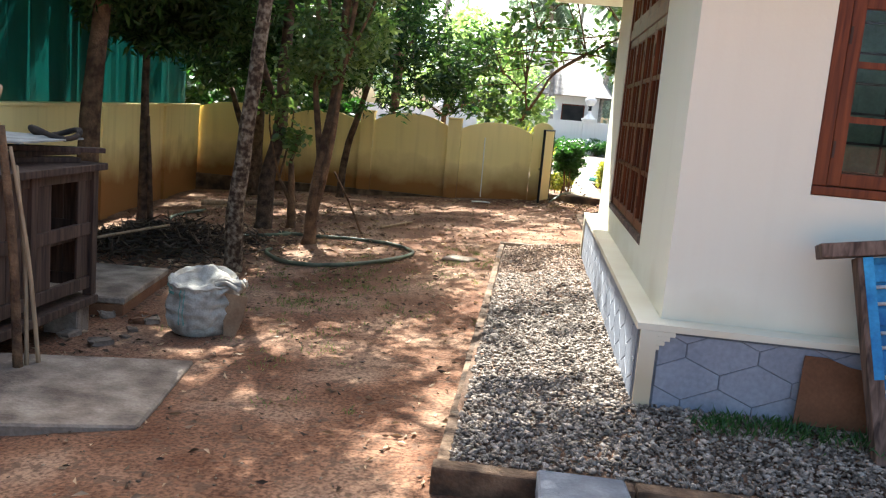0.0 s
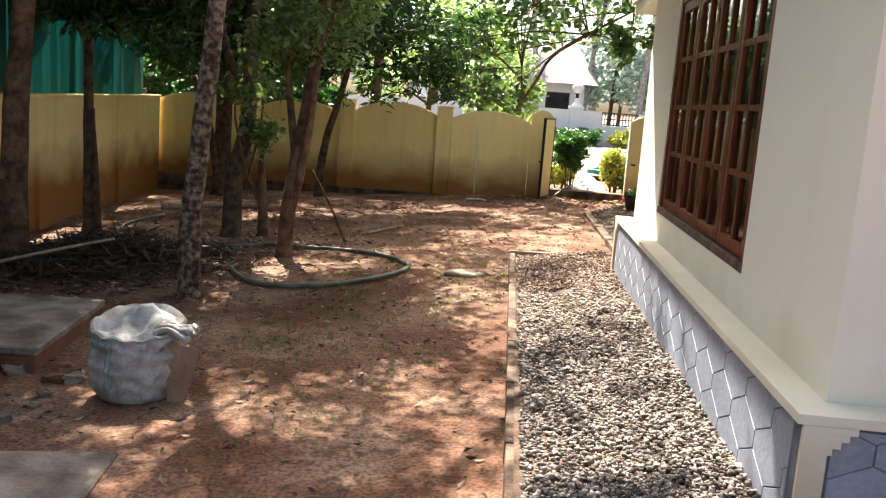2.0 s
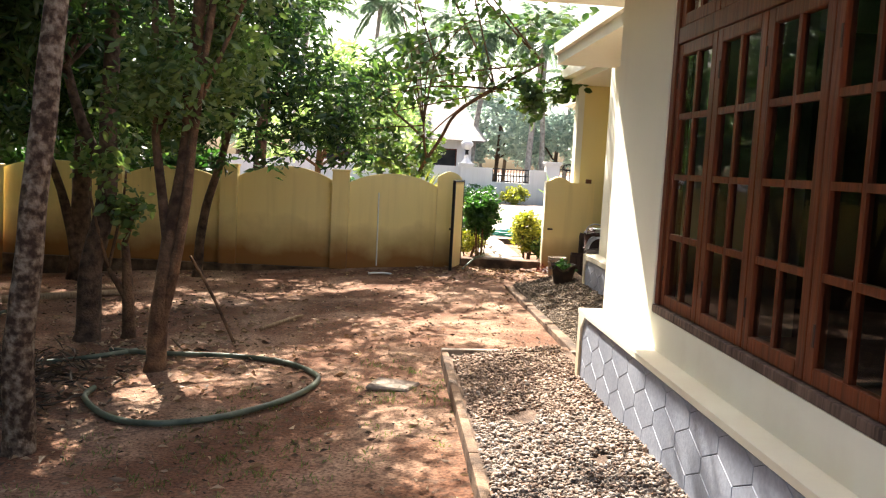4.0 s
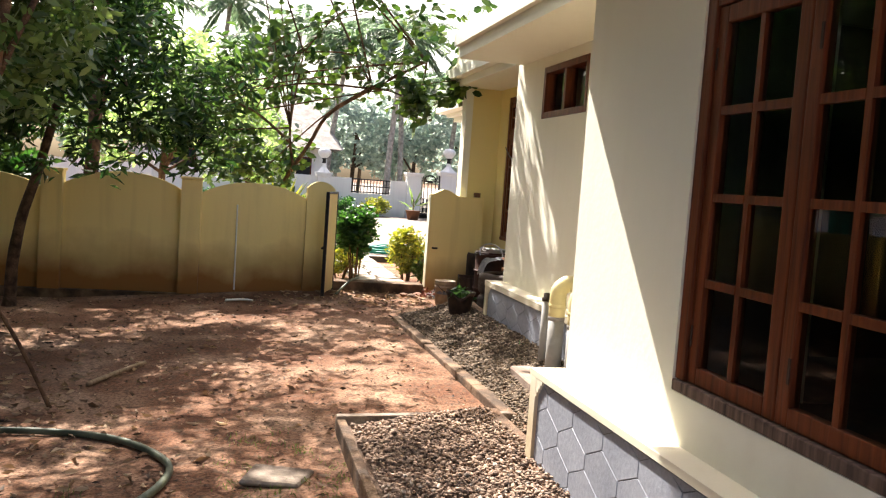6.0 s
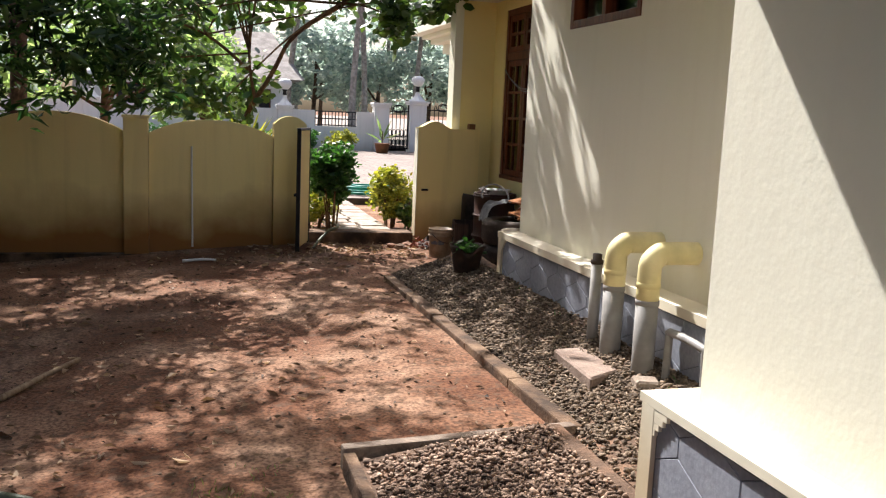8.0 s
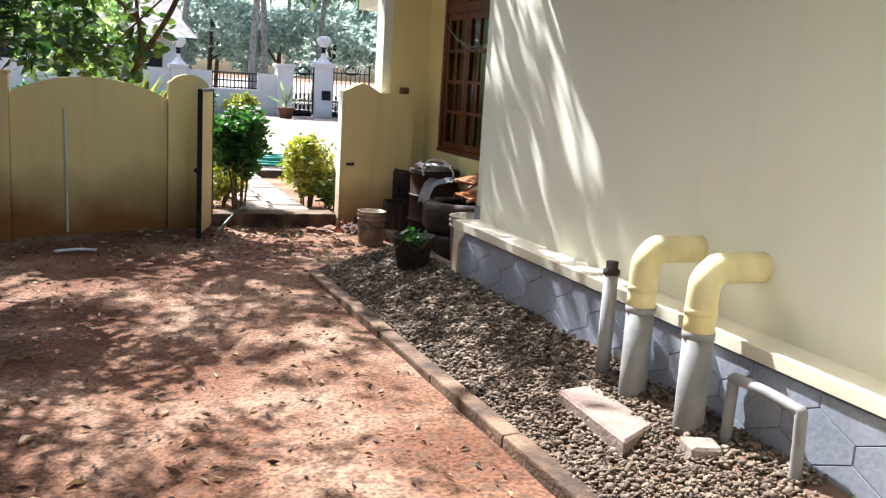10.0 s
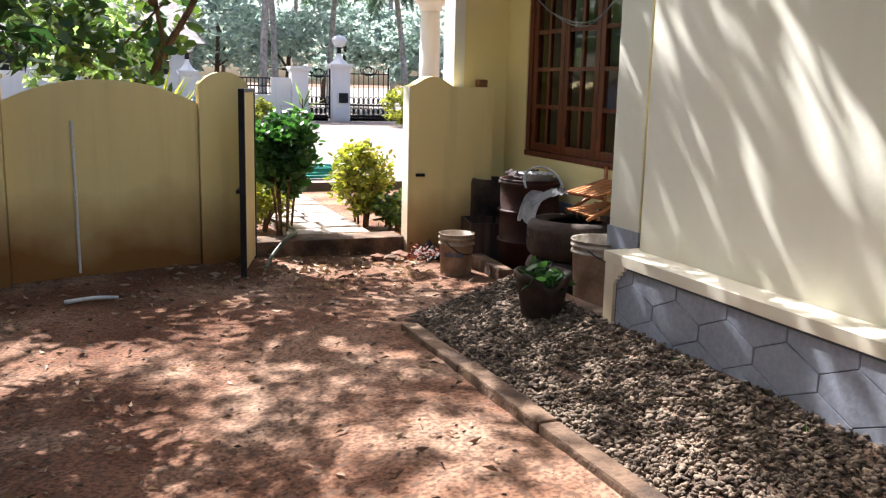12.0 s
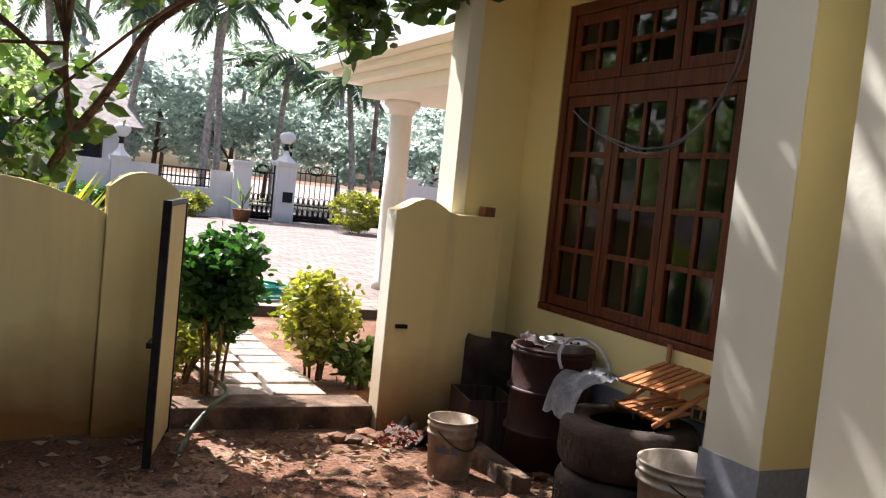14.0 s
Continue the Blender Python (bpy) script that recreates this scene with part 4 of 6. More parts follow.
# Upper clumps here are unseen, set to shade the recessed wall and gravel.
tree("broadleaf_tree", "slender tree with broad green leaves behind the wall", (-0.5, 18.3, -0.1), [([(-0.5, 18.3, -0.1), (-0.48, 18.25, 1.1), (-0.1, 18.15, 1.9), (0.18, 18.1, 2.35), (0.75, 18.0, 2.75), (1.5, 17.9, 3.2)], 0.037), ([(-0.3, 18.2, 1.5), (-0.38, 18.2, 2.1), (-0.25, 18.2, 3.2)], 0.024), ([(-0.38, 18.2, 1.9), (-0.9, 18.3, 2.3), (-1.5, 18.4, 2.5)], 0.022)], 0.08, BARK_BROWN,
     [(-1.0, 18.4, 1.75, 0.7, 0.5, 0.45, 0.42), (-0.3, 18.2, 3.0, 1.0, 0.7, 0.6, 0.42), (1.35, 17.9, 2.55, 0.28, 0.25, 0.36, 0.28), (1.0, 17.9, 3.5, 1.2, 0.9, 0.6, 0.42), (-1.6, 18.4, 2.4, 0.7, 0.5, 0.7, 0.5), (1.95, 17.85, 2.9, 0.35, 0.3, 0.2, 0.2), (-0.2, 18.6, 5.2, 1.7, 1.7, 1.1, 1.0), (-1.2, 19.5, 6.5, 1.8, 1.8, 1.0, 0.5), (0.5, 17.3, 5.1, 0.95, 1.2, 0.9, 1.5)], LEAF_BROAD, 900, 7, 0.15, 18, 0.5, 0.4, clumps=10, forks=26, loose=0.62)


def clumps_of_blades(name, label, category, spots, leaf, seed, n=40, h=0.14, kind="stuff"):
    rs = np.random.RandomState(seed)
    at, way, ln = [], [], []
    for x, y, z, r in spots:
        k = int(n * (r / 0.2) ** 1.4) + 8
        a = rs.normal(scale=r * 0.55, size=(k, 2))
        at.append(np.column_stack([x + a[:, 0], y + a[:, 1], np.full(k, z)]))
        w = rs.normal(size=(k, 3)) * 0.55
        w[:, 2] = rs.uniform(0.5, 1.3, k)
        way.append(w)
        ln.append(h * rs.uniform(0.4, 1.2, k))
    v, f = leaf_arrays(rs, np.concatenate(at), np.concatenate(way), np.concatenate(ln), 0.14)
    ob = new(name, fast_mesh(name, v, f, leaf))
    tagged(ob, label, category, kind=kind)
    return ob


rs = np.random.RandomState(31)
spots = []
for cx, cy, r, k in ((-1.7, 7.3, 0.8, 56), (-1.3, 8.3, 0.7, 34), (-1.5, 5.7, 0.4, 8), (-2.0, 8.5, 0.6, 34), (-0.75, 9.75, 0.4, 26), (-0.55, 10.2, 0.25, 5), (-1.5, 6.3, 0.5, 5), (-1.9, 9.6, 0.4, 8), (-2.9, 8.4, 0.3, 4), (-1.2, 4.6, 0.3, 3), (-0.9, 10.6, 0.3, 5)):
    for a in rs.normal(scale=r * 0.6, size=(k, 2)):
        x, y = cx + a[0], cy + a[1]
        spots.append((x, y, bumpy(x, y) - 0.005, rs.uniform(0.04, 0.13)))
clumps_of_blades("grass_tufts", "sparse low green weeds in the bare earth", "weeds", spots, GRASS, 32, 26, 0.04)
spots = [(rs.uniform(0.95, 1.9), 4.22 + rs.uniform(-0.12, 0.13), 0.055, 0.12) for k in range(34)] + [(rs.uniform(1.25, 1.55), rs.uniform(14.3, 14.7), -0.06, 0.08) for k in range(9)] + [(1.52, 14.0 - 0.5 * k + rs.uniform(-0.15, 0.15), 0.04, 0.05) for k in range(8)]
clumps_of_blades("weeds", "dark green creeping weeds on the gravel by the plinth", "weeds", spots, LEAF_BUSH, 33, 30, 0.07)


def litter(name, label, n, area, leaf, seed, size, lift=0.012, clump=None, flat=0.07, wide=0.36):
    rs = np.random.RandomState(seed)
    if clump is None:
        x, y = rs.uniform(area[0], area[1], n), rs.uniform(area[2], area[3], n)
    else:
        x, y = rs.normal(area[0], area[1], n), rs.normal(area[2], area[3], n)
    keep = ~((x > -0.32) & (y > 3.6) & (y < 10.7)) & ~((x > 0.72) & (y > 10.6) & (y < 15.1))
    x, y = x[keep], y[keep]
    z = np.array([bumpy(a, b) for a, b in zip(x, y)]) + lift
    if clump is not None:
        z += clump * np.exp(-((x - area[0]) / (1.4 * area[1])) ** 2 - ((y - area[2]) / (1.4 * area[3])) ** 2) * rs.uniform(0.1, 1.0, len(x))
    way = rs.normal(size=(len(x), 3))
    way[:, 2] *= flat
    v, f = leaf_arrays(rs, np.column_stack([x, y, z]), way, size * rs.uniform(0.4, 1.3, len(x)), wide, 0.35)
    ob = new(name, fast_mesh(name, v, f, leaf))
    tagged(ob, label, "leaf litter", kind="stuff")


litter("dry_leaves", "dry brown leaves scattered over the earth yard", 2300, (-6.0, 1.6, 1.5, 17.2), LEAF_DRY, 41, 0.06)
litter("dark_leaves", "small dark dry leaves trodden into the earth", 1900, (-5.5, 1.4, 2.0, 17.2), LEAF_DRYDARK, 45, 0.05)
litter("fallen_leaves", "dry leaves under the trees", 900, (-3.0, 1.0, 11.0, 1.6), LEAF_DRY, 42, 0.09, clump=0.01)
litter("doorway_leaves", "dry leaves and crumbs by the wall opening", 420, (0.7, 0.7, 16.8, 0.45), LEAF_DRY, 43, 0.085, clump=0.02)
litter("leaf_heap", "dark heap of dry leaves and twigs beside the trees", 4200, (-4.35, 0.55, 9.9, 0.6), LEAF_DRYDARK, 44, 0.17, clump=0.30, flat=0.35, wide=0.12)


def stones(name, label, pts, size, mat, seed):
    """Small angular stones, one joined mesh."""
    rs = np.random.RandomState(seed)
    bm = bmesh.new()
    bmesh.ops.create_icosphere(bm, subdivisions=1, radius=1)
    base = np.array([v.co[:] for v in bm.verts])
    tri = np.array([[v.index for v in f.verts] for f in bm.faces])
    bm.free()
    n = len(pts)
    s = size * rs.uniform(0.55, 1.3, (n, 1, 1)) * rs.uniform(0.5, 1.45, (n, 1, 3)) * np.array([1, 1, 0.55])
    v = base[None] * s * rs.uniform(0.45, 1.35, (n, len(base), 1))
    a = rs.uniform(0, 2 * np.pi, n)
    b = rs.normal(scale=0.5, size=n)
    ca, sa, cb, sb = np.cos(a)[:, None], np.sin(a)[:, None], np.cos(b)[:, None], np.sin(b)[:, None]
    x, y, z = v[:, :, 0], v[:, :, 1], v[:, :, 2]
    y, z = y * cb - z * sb, y * sb + z * cb
    v = np.stack([x * ca - y * sa, x * sa + y * ca, z], axis=2) + np.asarray(pts)[:, None, :]
    f = (tri[None] + (np.arange(n) * len(base))[:, None, None]).reshape(-1, 3)
    ob = new(name, fast_mesh(name, v.reshape(-1, 3), f, mat))
    return tagged(ob, label, "gravel", kind="stuff")


def bed_near(x, y):
    return -0.075 + 0.13 * min(max((x + 0.25) / 0.85, 0), 1) * min(max((y - 3.62) / 0.7, 0), 1) - 0.009 * max(y - 5.0, 0) + 0.02 * noise.noise((x * 2.2, y * 2.2, 5))


def bed_far(x, y):
    return -0.13 + 0.23 * min(max((x - 0.8) / 0.8, 0), 1) + 0.02 * noise.noise((x * 2.2, y * 2.2, 7))


def bed(name, label, x0, x1, y0, y1, height, step=0.12):
    nx, ny = int((x1 - x0) / step) + 1, int((y1 - y0) / step) + 1
    verts = [(x0 + (x1 - x0) * i / nx, y0 + (y1 - y0) * j / ny, height(x0 + (x1 - x0) * i / nx, y0 + (y1 - y0) * j / ny) - 0.008) for j in range(ny + 1) for i in range(nx + 1)]
    w = nx + 1
    ob = new(name, raw_mesh(name, verts, [(j * w + i, j * w + i + 1, (j + 1) * w + i + 1, (j + 1) * w + i) for j in range(ny) for i in range(nx)], GRAVEL_BED, True))
    tagged(ob, label, "ground", kind="structure")


bed("ground_bed_near", "earth bed under the gravel strip", -0.30, 0.7, 3.66, 10.64, bed_near)
bed("ground_bed_front", "earth bed under the front gravel", 0.701, 5.0, 3.66, 4.45, bed_near)
bed("ground_bed_far", "earth bed under the far gravel", 0.84, 1.7, 9.6, 15.3, bed_far)
rs = np.random.RandomState(51)


def scatter(n, x0, x1, y0, y1, height, bare=0.0):
    out = []
    while len(out) < n:
        x, y = rs.uniform(x0, x1), rs.uniform(y0, y1)
        if noise.noise((x * 1.6, y * 1.6, 2)) > bare - 0.9 and noise.noise((x * 3.1, y * 1.1, 8)) < 0.55 - 0.3 * bare:
            out.append((x, y, height(x, y) + rs.uniform(-0.008, 0.012)))
    return out


stones("gravel_near", "grey angular gravel strip beside the house", scatter(15000, -0.27, 0.62, 3.68, 8.6, bed_near), 0.0142, STONE, 52)
stones("gravel_corner", "beige angular gravel at the end of the strip", scatter(2500, -0.27, 0.62, 7.0, 8.6, bed_near) + scatter(6000, -0.27, 0.62, 8.55, 10.6, bed_near), 0.0142, STONE_WARM, 56)
stones("gravel_front", "grey angular gravel in front of the house", scatter(7500, 0.6, 3.2, 3.68, 4.42, bed_near), 0.0142, STONE, 53)
stones("gravel_far", "brownish gravel bed along the recessed wall", scatter(13500, 0.87, 1.58, 10.6, 15.25, bed_far) + scatter(1500, 0.5, 1.5, 9.7, 10.7, bed_far), 0.0145, STONE_BROWN, 54)
pts = []
for k in range(4200):
    x, y = rs.uniform(-5.5, 1.5), rs.uniform(1.5, 17.2)
    if not (x > -0.33 and y < 10.7 and y > 3.6) and not (x > 0.7 and 10.6 < y < 15.2):
        pts.append((x, y, bumpy(x, y) + 0.002))
stones("pebbles", "small crumbs of earth and pebbles in the yard", pts, 0.0085, STONE_BROWN, 55)


# ---- kerbs ----
def kerb(name, pts, width, z_top, label, seed):
    """A row of cast kerb stones along a line."""
    rs = np.random.RandomState(seed)
    k = new(name)
    tagged(k, label, "kerb", kind="structure")
    for a, b in zip(pts, pts[1:]):
        a, b = Vector((*a, 0)), Vector((*b, 0))
        way = (b - a).normalized()
        n = max(1, round((b - a).length / 0.9))
        ang = math.atan2(way.y, way.x)
        for i in range(n):
            c = a.lerp(b, (i + 0.5) / n)
            half = (b - a).length / n / 2 - 0.003
            bm = boxes(((-half, -width / 2, -0.35), (half, width / 2, 0)), bevel=0.012)
            for v in bm.verts:
                v.co.z += 0.006 * noise.noise((v.co.x * 6 + i, seed, v.co.y * 9)) if v.co.z > -0.1 else 0
            st = part("kerb_stone", bm, MOSSY if seed in (1, 2, 4, 5) else CONCRETE, k)
            st.matrix_basis = Matrix.Translation((c.x, c.y, z_top + rs.uniform(-0.008, 0.008))) @ Matrix.Rotation(ang + rs.uniform(-0.006, 0.006), 4, "Z")


kerb("kerb_near", [(-0.30, 3.62), (-0.33, 10.66)], 0.06, -0.085, "low weathered concrete kerb along the gravel strip", 1)
kerb("kerb_front", [(-0.34, 3.60), (5.0, 3.66)], 0.10, -0.06, "weathered concrete kerb in front of the gravel", 2)
kerb("kerb_turn", [(-0.36, 10.69), (0.86, 10.82)], 0.075, -0.08, "low concrete kerb across the end of the gravel", 3)
kerb("kerb_far", [(0.86, 10.80), (0.78, 15.05)], 0.10, -0.095, "concrete kerb edging the far gravel bed", 4)
kerb("kerb_bay", [(1.93, 16.1), (2.02, 17.35)], 0.12, -0.05, "broken concrete kerb in front of the bay", 5)


# ---- things in the yard ----
def hose_thing(name, label, pts, r, mat, steps=6):
    ob = part(name, tube(bmesh.new(), curve_points(pts, steps), r, 8), mat, None, label, True)
    return tagged(ob, label, "hose")


def on_earth(pts, r):
    return [(x, y, bumpy(x, y) + r + 0.004) for x, y in pts]


loop = [(-3.3, 11.3), (-2.85, 11.1), (-2.2, 10.95), (-1.7, 10.7), (-1.38, 10.25), (-1.36, 9.85), (-1.55, 9.4), (-1.9, 9.05), (-2.3, 8.95), (-2.65, 9.15), (-2.95, 9.6), (-3.0, 9.95)]
hose_thing("garden_hose", "dull green garden hose looped on the earth under the trees", on_earth(loop, 0.022), 0.022, HOSE)
hose_thing("garden_hose", "dull green hose trailing towards the back corner", on_earth([(-3.05, 11.25), (-3.6, 10.9), (-4.2, 10.8), (-4.9, 11.6), (-5.3, 12.6), (-5.2, 13.6)], 0.022), 0.022, HOSE)


def stick(name, label, a, b, r, mat, category="stick"):
    a, b = Vector(a), Vector(b)
    m = a.lerp(b, 0.5) + Vector((0.015, 0.01, 0.01))
    ob = part(name, tube(bmesh.new(), curve_points([a, m, b], 4), [r, r * 0.97, r * 0.94, r * 0.92, r * 0.9, r * 0.87, r * 0.84, r * 0.8, r * 0.75], 8), mat, None, label, True)
    return tagged(ob, label, category)


stick("stick", "thin brown stick leaning out of the ground", (-2.26, 11.67, -0.33), (-2.70, 11.67, 0.50), 0.017, BARK_BROWN)
stick("branch", "pale dry branch lying on the earth", (-2.1, 12.2, -0.27), (-1.75, 12.9, -0.24), 0.02, PALEWOOD)
stick("log", "pale log lying in the back corner", (-5.5, 14.2, -0.44), (-4.3, 14.9, -0.4), 0.05, PALEWOOD)
stick("branch", "pale branch on the leaf heap", (-4.9, 8.8, -0.3), (-4.1, 9.6, -0.12), 0.018, PALEWOOD)
stick("pipe_offcut", "short white plastic pipe on the earth by the wall", (-1.15, 16.62, -0.22), (-0.8, 16.65, -0.215), 0.016, LAMP_WHITE, "pipe")
stump = tree("stump", "cut dead stump with a pale leafy shoot", (-3.35, 12.0, -0.4), [([(-3.35, 12.0, -0.4), (-3.36, 12.0, 0.1), (-3.4, 12.0, 0.55)], 0.07), ([(-3.36, 12.0, 0.0), (-3.55, 12.0, 0.3)], 0.04)], 0.07, BARK_BROWN, [(-3.4, 11.9, 1.15, 0.35, 0.3, 0.5, 1.0)], LEAF_SMALL, 60, 8, 0.10, 61, 0.5, 0.3, clumps=6, forks=4)
tagged(stump, category="tree stump")


def sack_thing():
    t = thing("sack", (-2.37, 6.15, bumpy(-2.37, 6.15) - 0.01), "full off-white woven sack with faded green print, its mouth folded over", "sack")
    foot_prof = [(0.13, 0.0), (0.175, 0.012), (0.20, 0.05), (0.214, 0.12), (0.222, 0.20), (0.218, 0.28), (0.208, 0.35), (0.205, 0.395), (0.210, 0.415), (0.198, 0.428), (0.180, 0.418), (0.165, 0.408), (0.13, 0.425), (0.08, 0.445), (0.0, 0.452)]
    prof = [(p[0] + (q[0] - p[0]) * k / 5, p[1] + (q[1] - p[1]) * k / 5) for p, q in zip(foot_prof, foot_prof[1:]) for k in range(5)] + [foot_prof[-1]]

    def skin(r, z, a, out=0.0):
        """The bag's crumpled surface: sagging folds, deeper towards the knotted side."""
        c, d = math.cos(a), math.sin(a)
        side = max(0.0, math.cos(a + 0.25))
        sag = 0.017 * math.sin(58 * z + 9 * noise.noise((c * 2.2, d * 2.2, z * 4)) + 2.5 * c) * noise.noise((c * 1.8, d * 1.8, z * 7 + 3)) * 2.2 * (0.4 + 0.8 * side) * min(1.0, z / 0.1) * min(1.0, max(0.0, (0.42 - z) / 0.04))
        lump = 0.09 + 0.05 * noise.noise((c * 1.3, d * 1.3, z * 6)) + 0.012 * noise.noise((c * 6, d * 6, z * 22))
        crease = 0.024 * (0.22 - abs(noise.noise((c * 1.5 + z, d * 1.5, z * 15 + 2)))) * min(1.0, z / 0.08) * min(1.0, max(0.0, (0.43 - z) / 0.05))
        rr = r * (1.05 + lump) + sag + crease + out
        up = 0.045 * d * max(0.0, (z - 0.30) / 0.13) + 0.022 * noise.noise((rr * c * 13, rr * d * 13, 4)) * max(0.0, (z - 0.37) / 0.06)
        return Vector((rr * c * 1.04, rr * d, z + up))

    bm = bmesh.new()
    seg = 84
    rings = [[bm.verts.new(skin(r, z, 2 * math.pi * i / seg)) for i in range(seg)] for r, z in prof[:-1]]
    for p, q in zip(rings, rings[1:]):
        for i in range(seg):
            bm.faces.new((p[i], p[(i + 1) % seg], q[(i + 1) % seg], q[i]))
    bm.faces.new(rings[0])
    bm.faces.new(rings[-1])
    part("bag", bm, SACK, t, "", True)
    # gathered mouth pulled out to one side
    for k in range(7):
        bm = bmesh.new()
        f = k - 3
        pts = curve_points([(0.13, -0.05 + 0.022 * f, 0.395 + 0.012 * (k % 3)), (0.20, -0.055 + 0.016 * f, 0.405 + 0.014 * ((k + 1) % 3)), (0.265, -0.06 + 0.020 * f, 0.400 + 0.018 * (k % 2)), (0.33, -0.07 + 0.028 * f, 0.385 + 0.022 * ((k * 2) % 3))], 4)
        tube(bm, pts, [0.022 - 0.004 * math.sin(math.pi * i / (len(pts) - 1)) + (0.005 if i == len(pts) - 1 else 0) for i in range(len(pts))], 9)
        part("gathered_mouth", bm, SACK, t, "", True)

    def band(a0, a1, z0, z1, name):
        bm = bmesh.new()
        n, rows = 10, []
        for j in range(15):
            z = z0 + (z1 - z0) * j / 14
            r = float(np.interp(z, [p[1] for p in foot_prof[:8]], [p[0] for p in foot_prof[:8]]))
            rows.append([bm.verts.new(skin(r, z, a0 + (a1 - a0) * i / n, 0.003)) for i in range(n + 1)])
        for p, q in zip(rows, rows[1:]):
            for i in range(n):
                bm.faces.new((p[i], p[i + 1], q[i + 1], q[i]))
        part(name, bm, SACK_PRINT, t, "faded green printed stripe", True)

    band(-2.75, -2.15, 0.315, 0.345, "print_bar")
    band(-2.75, -2.25, 0.360, 0.385, "print_bar")
    band(-1.94, -1.90, 0.10, 0.39, "print_stripe")
    band(-1.80, -1.76, 0.10, 0.39, "print_stripe")
    c = thing("cardboard", (-2.09, 5.99, bumpy(-2.09, 5.99) - 0.006), "torn brown cardboard piece against the sack", "cardboard")
    bm = bmesh.new()
    slab(bm, [(-0.055, 0.0), (0.03, 0.0), (0.085, 0.15), (0.095, 0.30), (-0.09, 0.31), (-0.075, 0.14)], -0.004, 0.004)
    for v in bm.verts:
        v.co.z += 1.6 * v.co.x ** 2
    bm.transform(pose(0, 0, 0, 78, 0, -8))
    part("sheet", bm, CARD, c)


sack_thing()


def concrete_slab(name, label, outline, top, thick, mat):
    bm = bmesh.new()
    slab(bm, outline, top - thick, top)
    bmesh.ops.bevel(bm, geom=[e for e in bm.edges], offset=0.012, segments=1, affect="EDGES")
    ob = part(name, bm, mat, None, label)
    return tagged(ob, label, "concrete slab")


concrete_slab("concrete_slab", "flat grey concrete slab on the earth", [(-1.90, 4.06), (-2.07, 5.24), (-3.3, 4.92), (-3.1, 3.70)], -0.262, 0.12, CONCRETE)
step = thing("concrete_step", (-4.0, 7.0, -0.47), "raised concrete slab on a brown earthy edge", "concrete slab")
for nm, grow, z0, z1, mat, lab in (("top", 1.0, 0.195, 0.25, CONCRETE, ""), ("edge", 0.985, -0.05, 0.194, RUST, "brown earthy edge")):
    bm = bmesh.new()
    slab(bm, [(x * grow, y * grow) for x, y in ((0.88, -0.55), (0.70, 0.72), (-0.9, 0.55), (-0.7, -0.75))], z0, z1)
    bmesh.ops.bevel(bm, geom=bm.edges[:], offset=0.010, segments=1, affect="EDGES")
    part(nm, bm, mat, step, lab)
concrete_slab("stone_slab", "flat grey stone lying in the weeds", [(-0.97, 9.78), (-0.66, 9.70), (-0.55, 9.95), (-0.88, 10.07)], -0.188, 0.03, CONCRETE)
# The tile takes the dark groove colour because it should lie in shade.
concrete_slab("concrete_tile", "square grey concrete tile tilted on the kerb, coloured dark as if shaded", [(0.13, 3.18), (0.53, 3.18), (0.50, 3.60), (0.12, 3.60)], -0.03, 0.10, GROOVE)
concrete_slab("drain_cover", "pinkish concrete cover on the gravel", [(1.12, 11.2), (1.36, 11.34), (1.37, 11.86), (1.15, 11.82)], 0.035, 0.10, DULL)


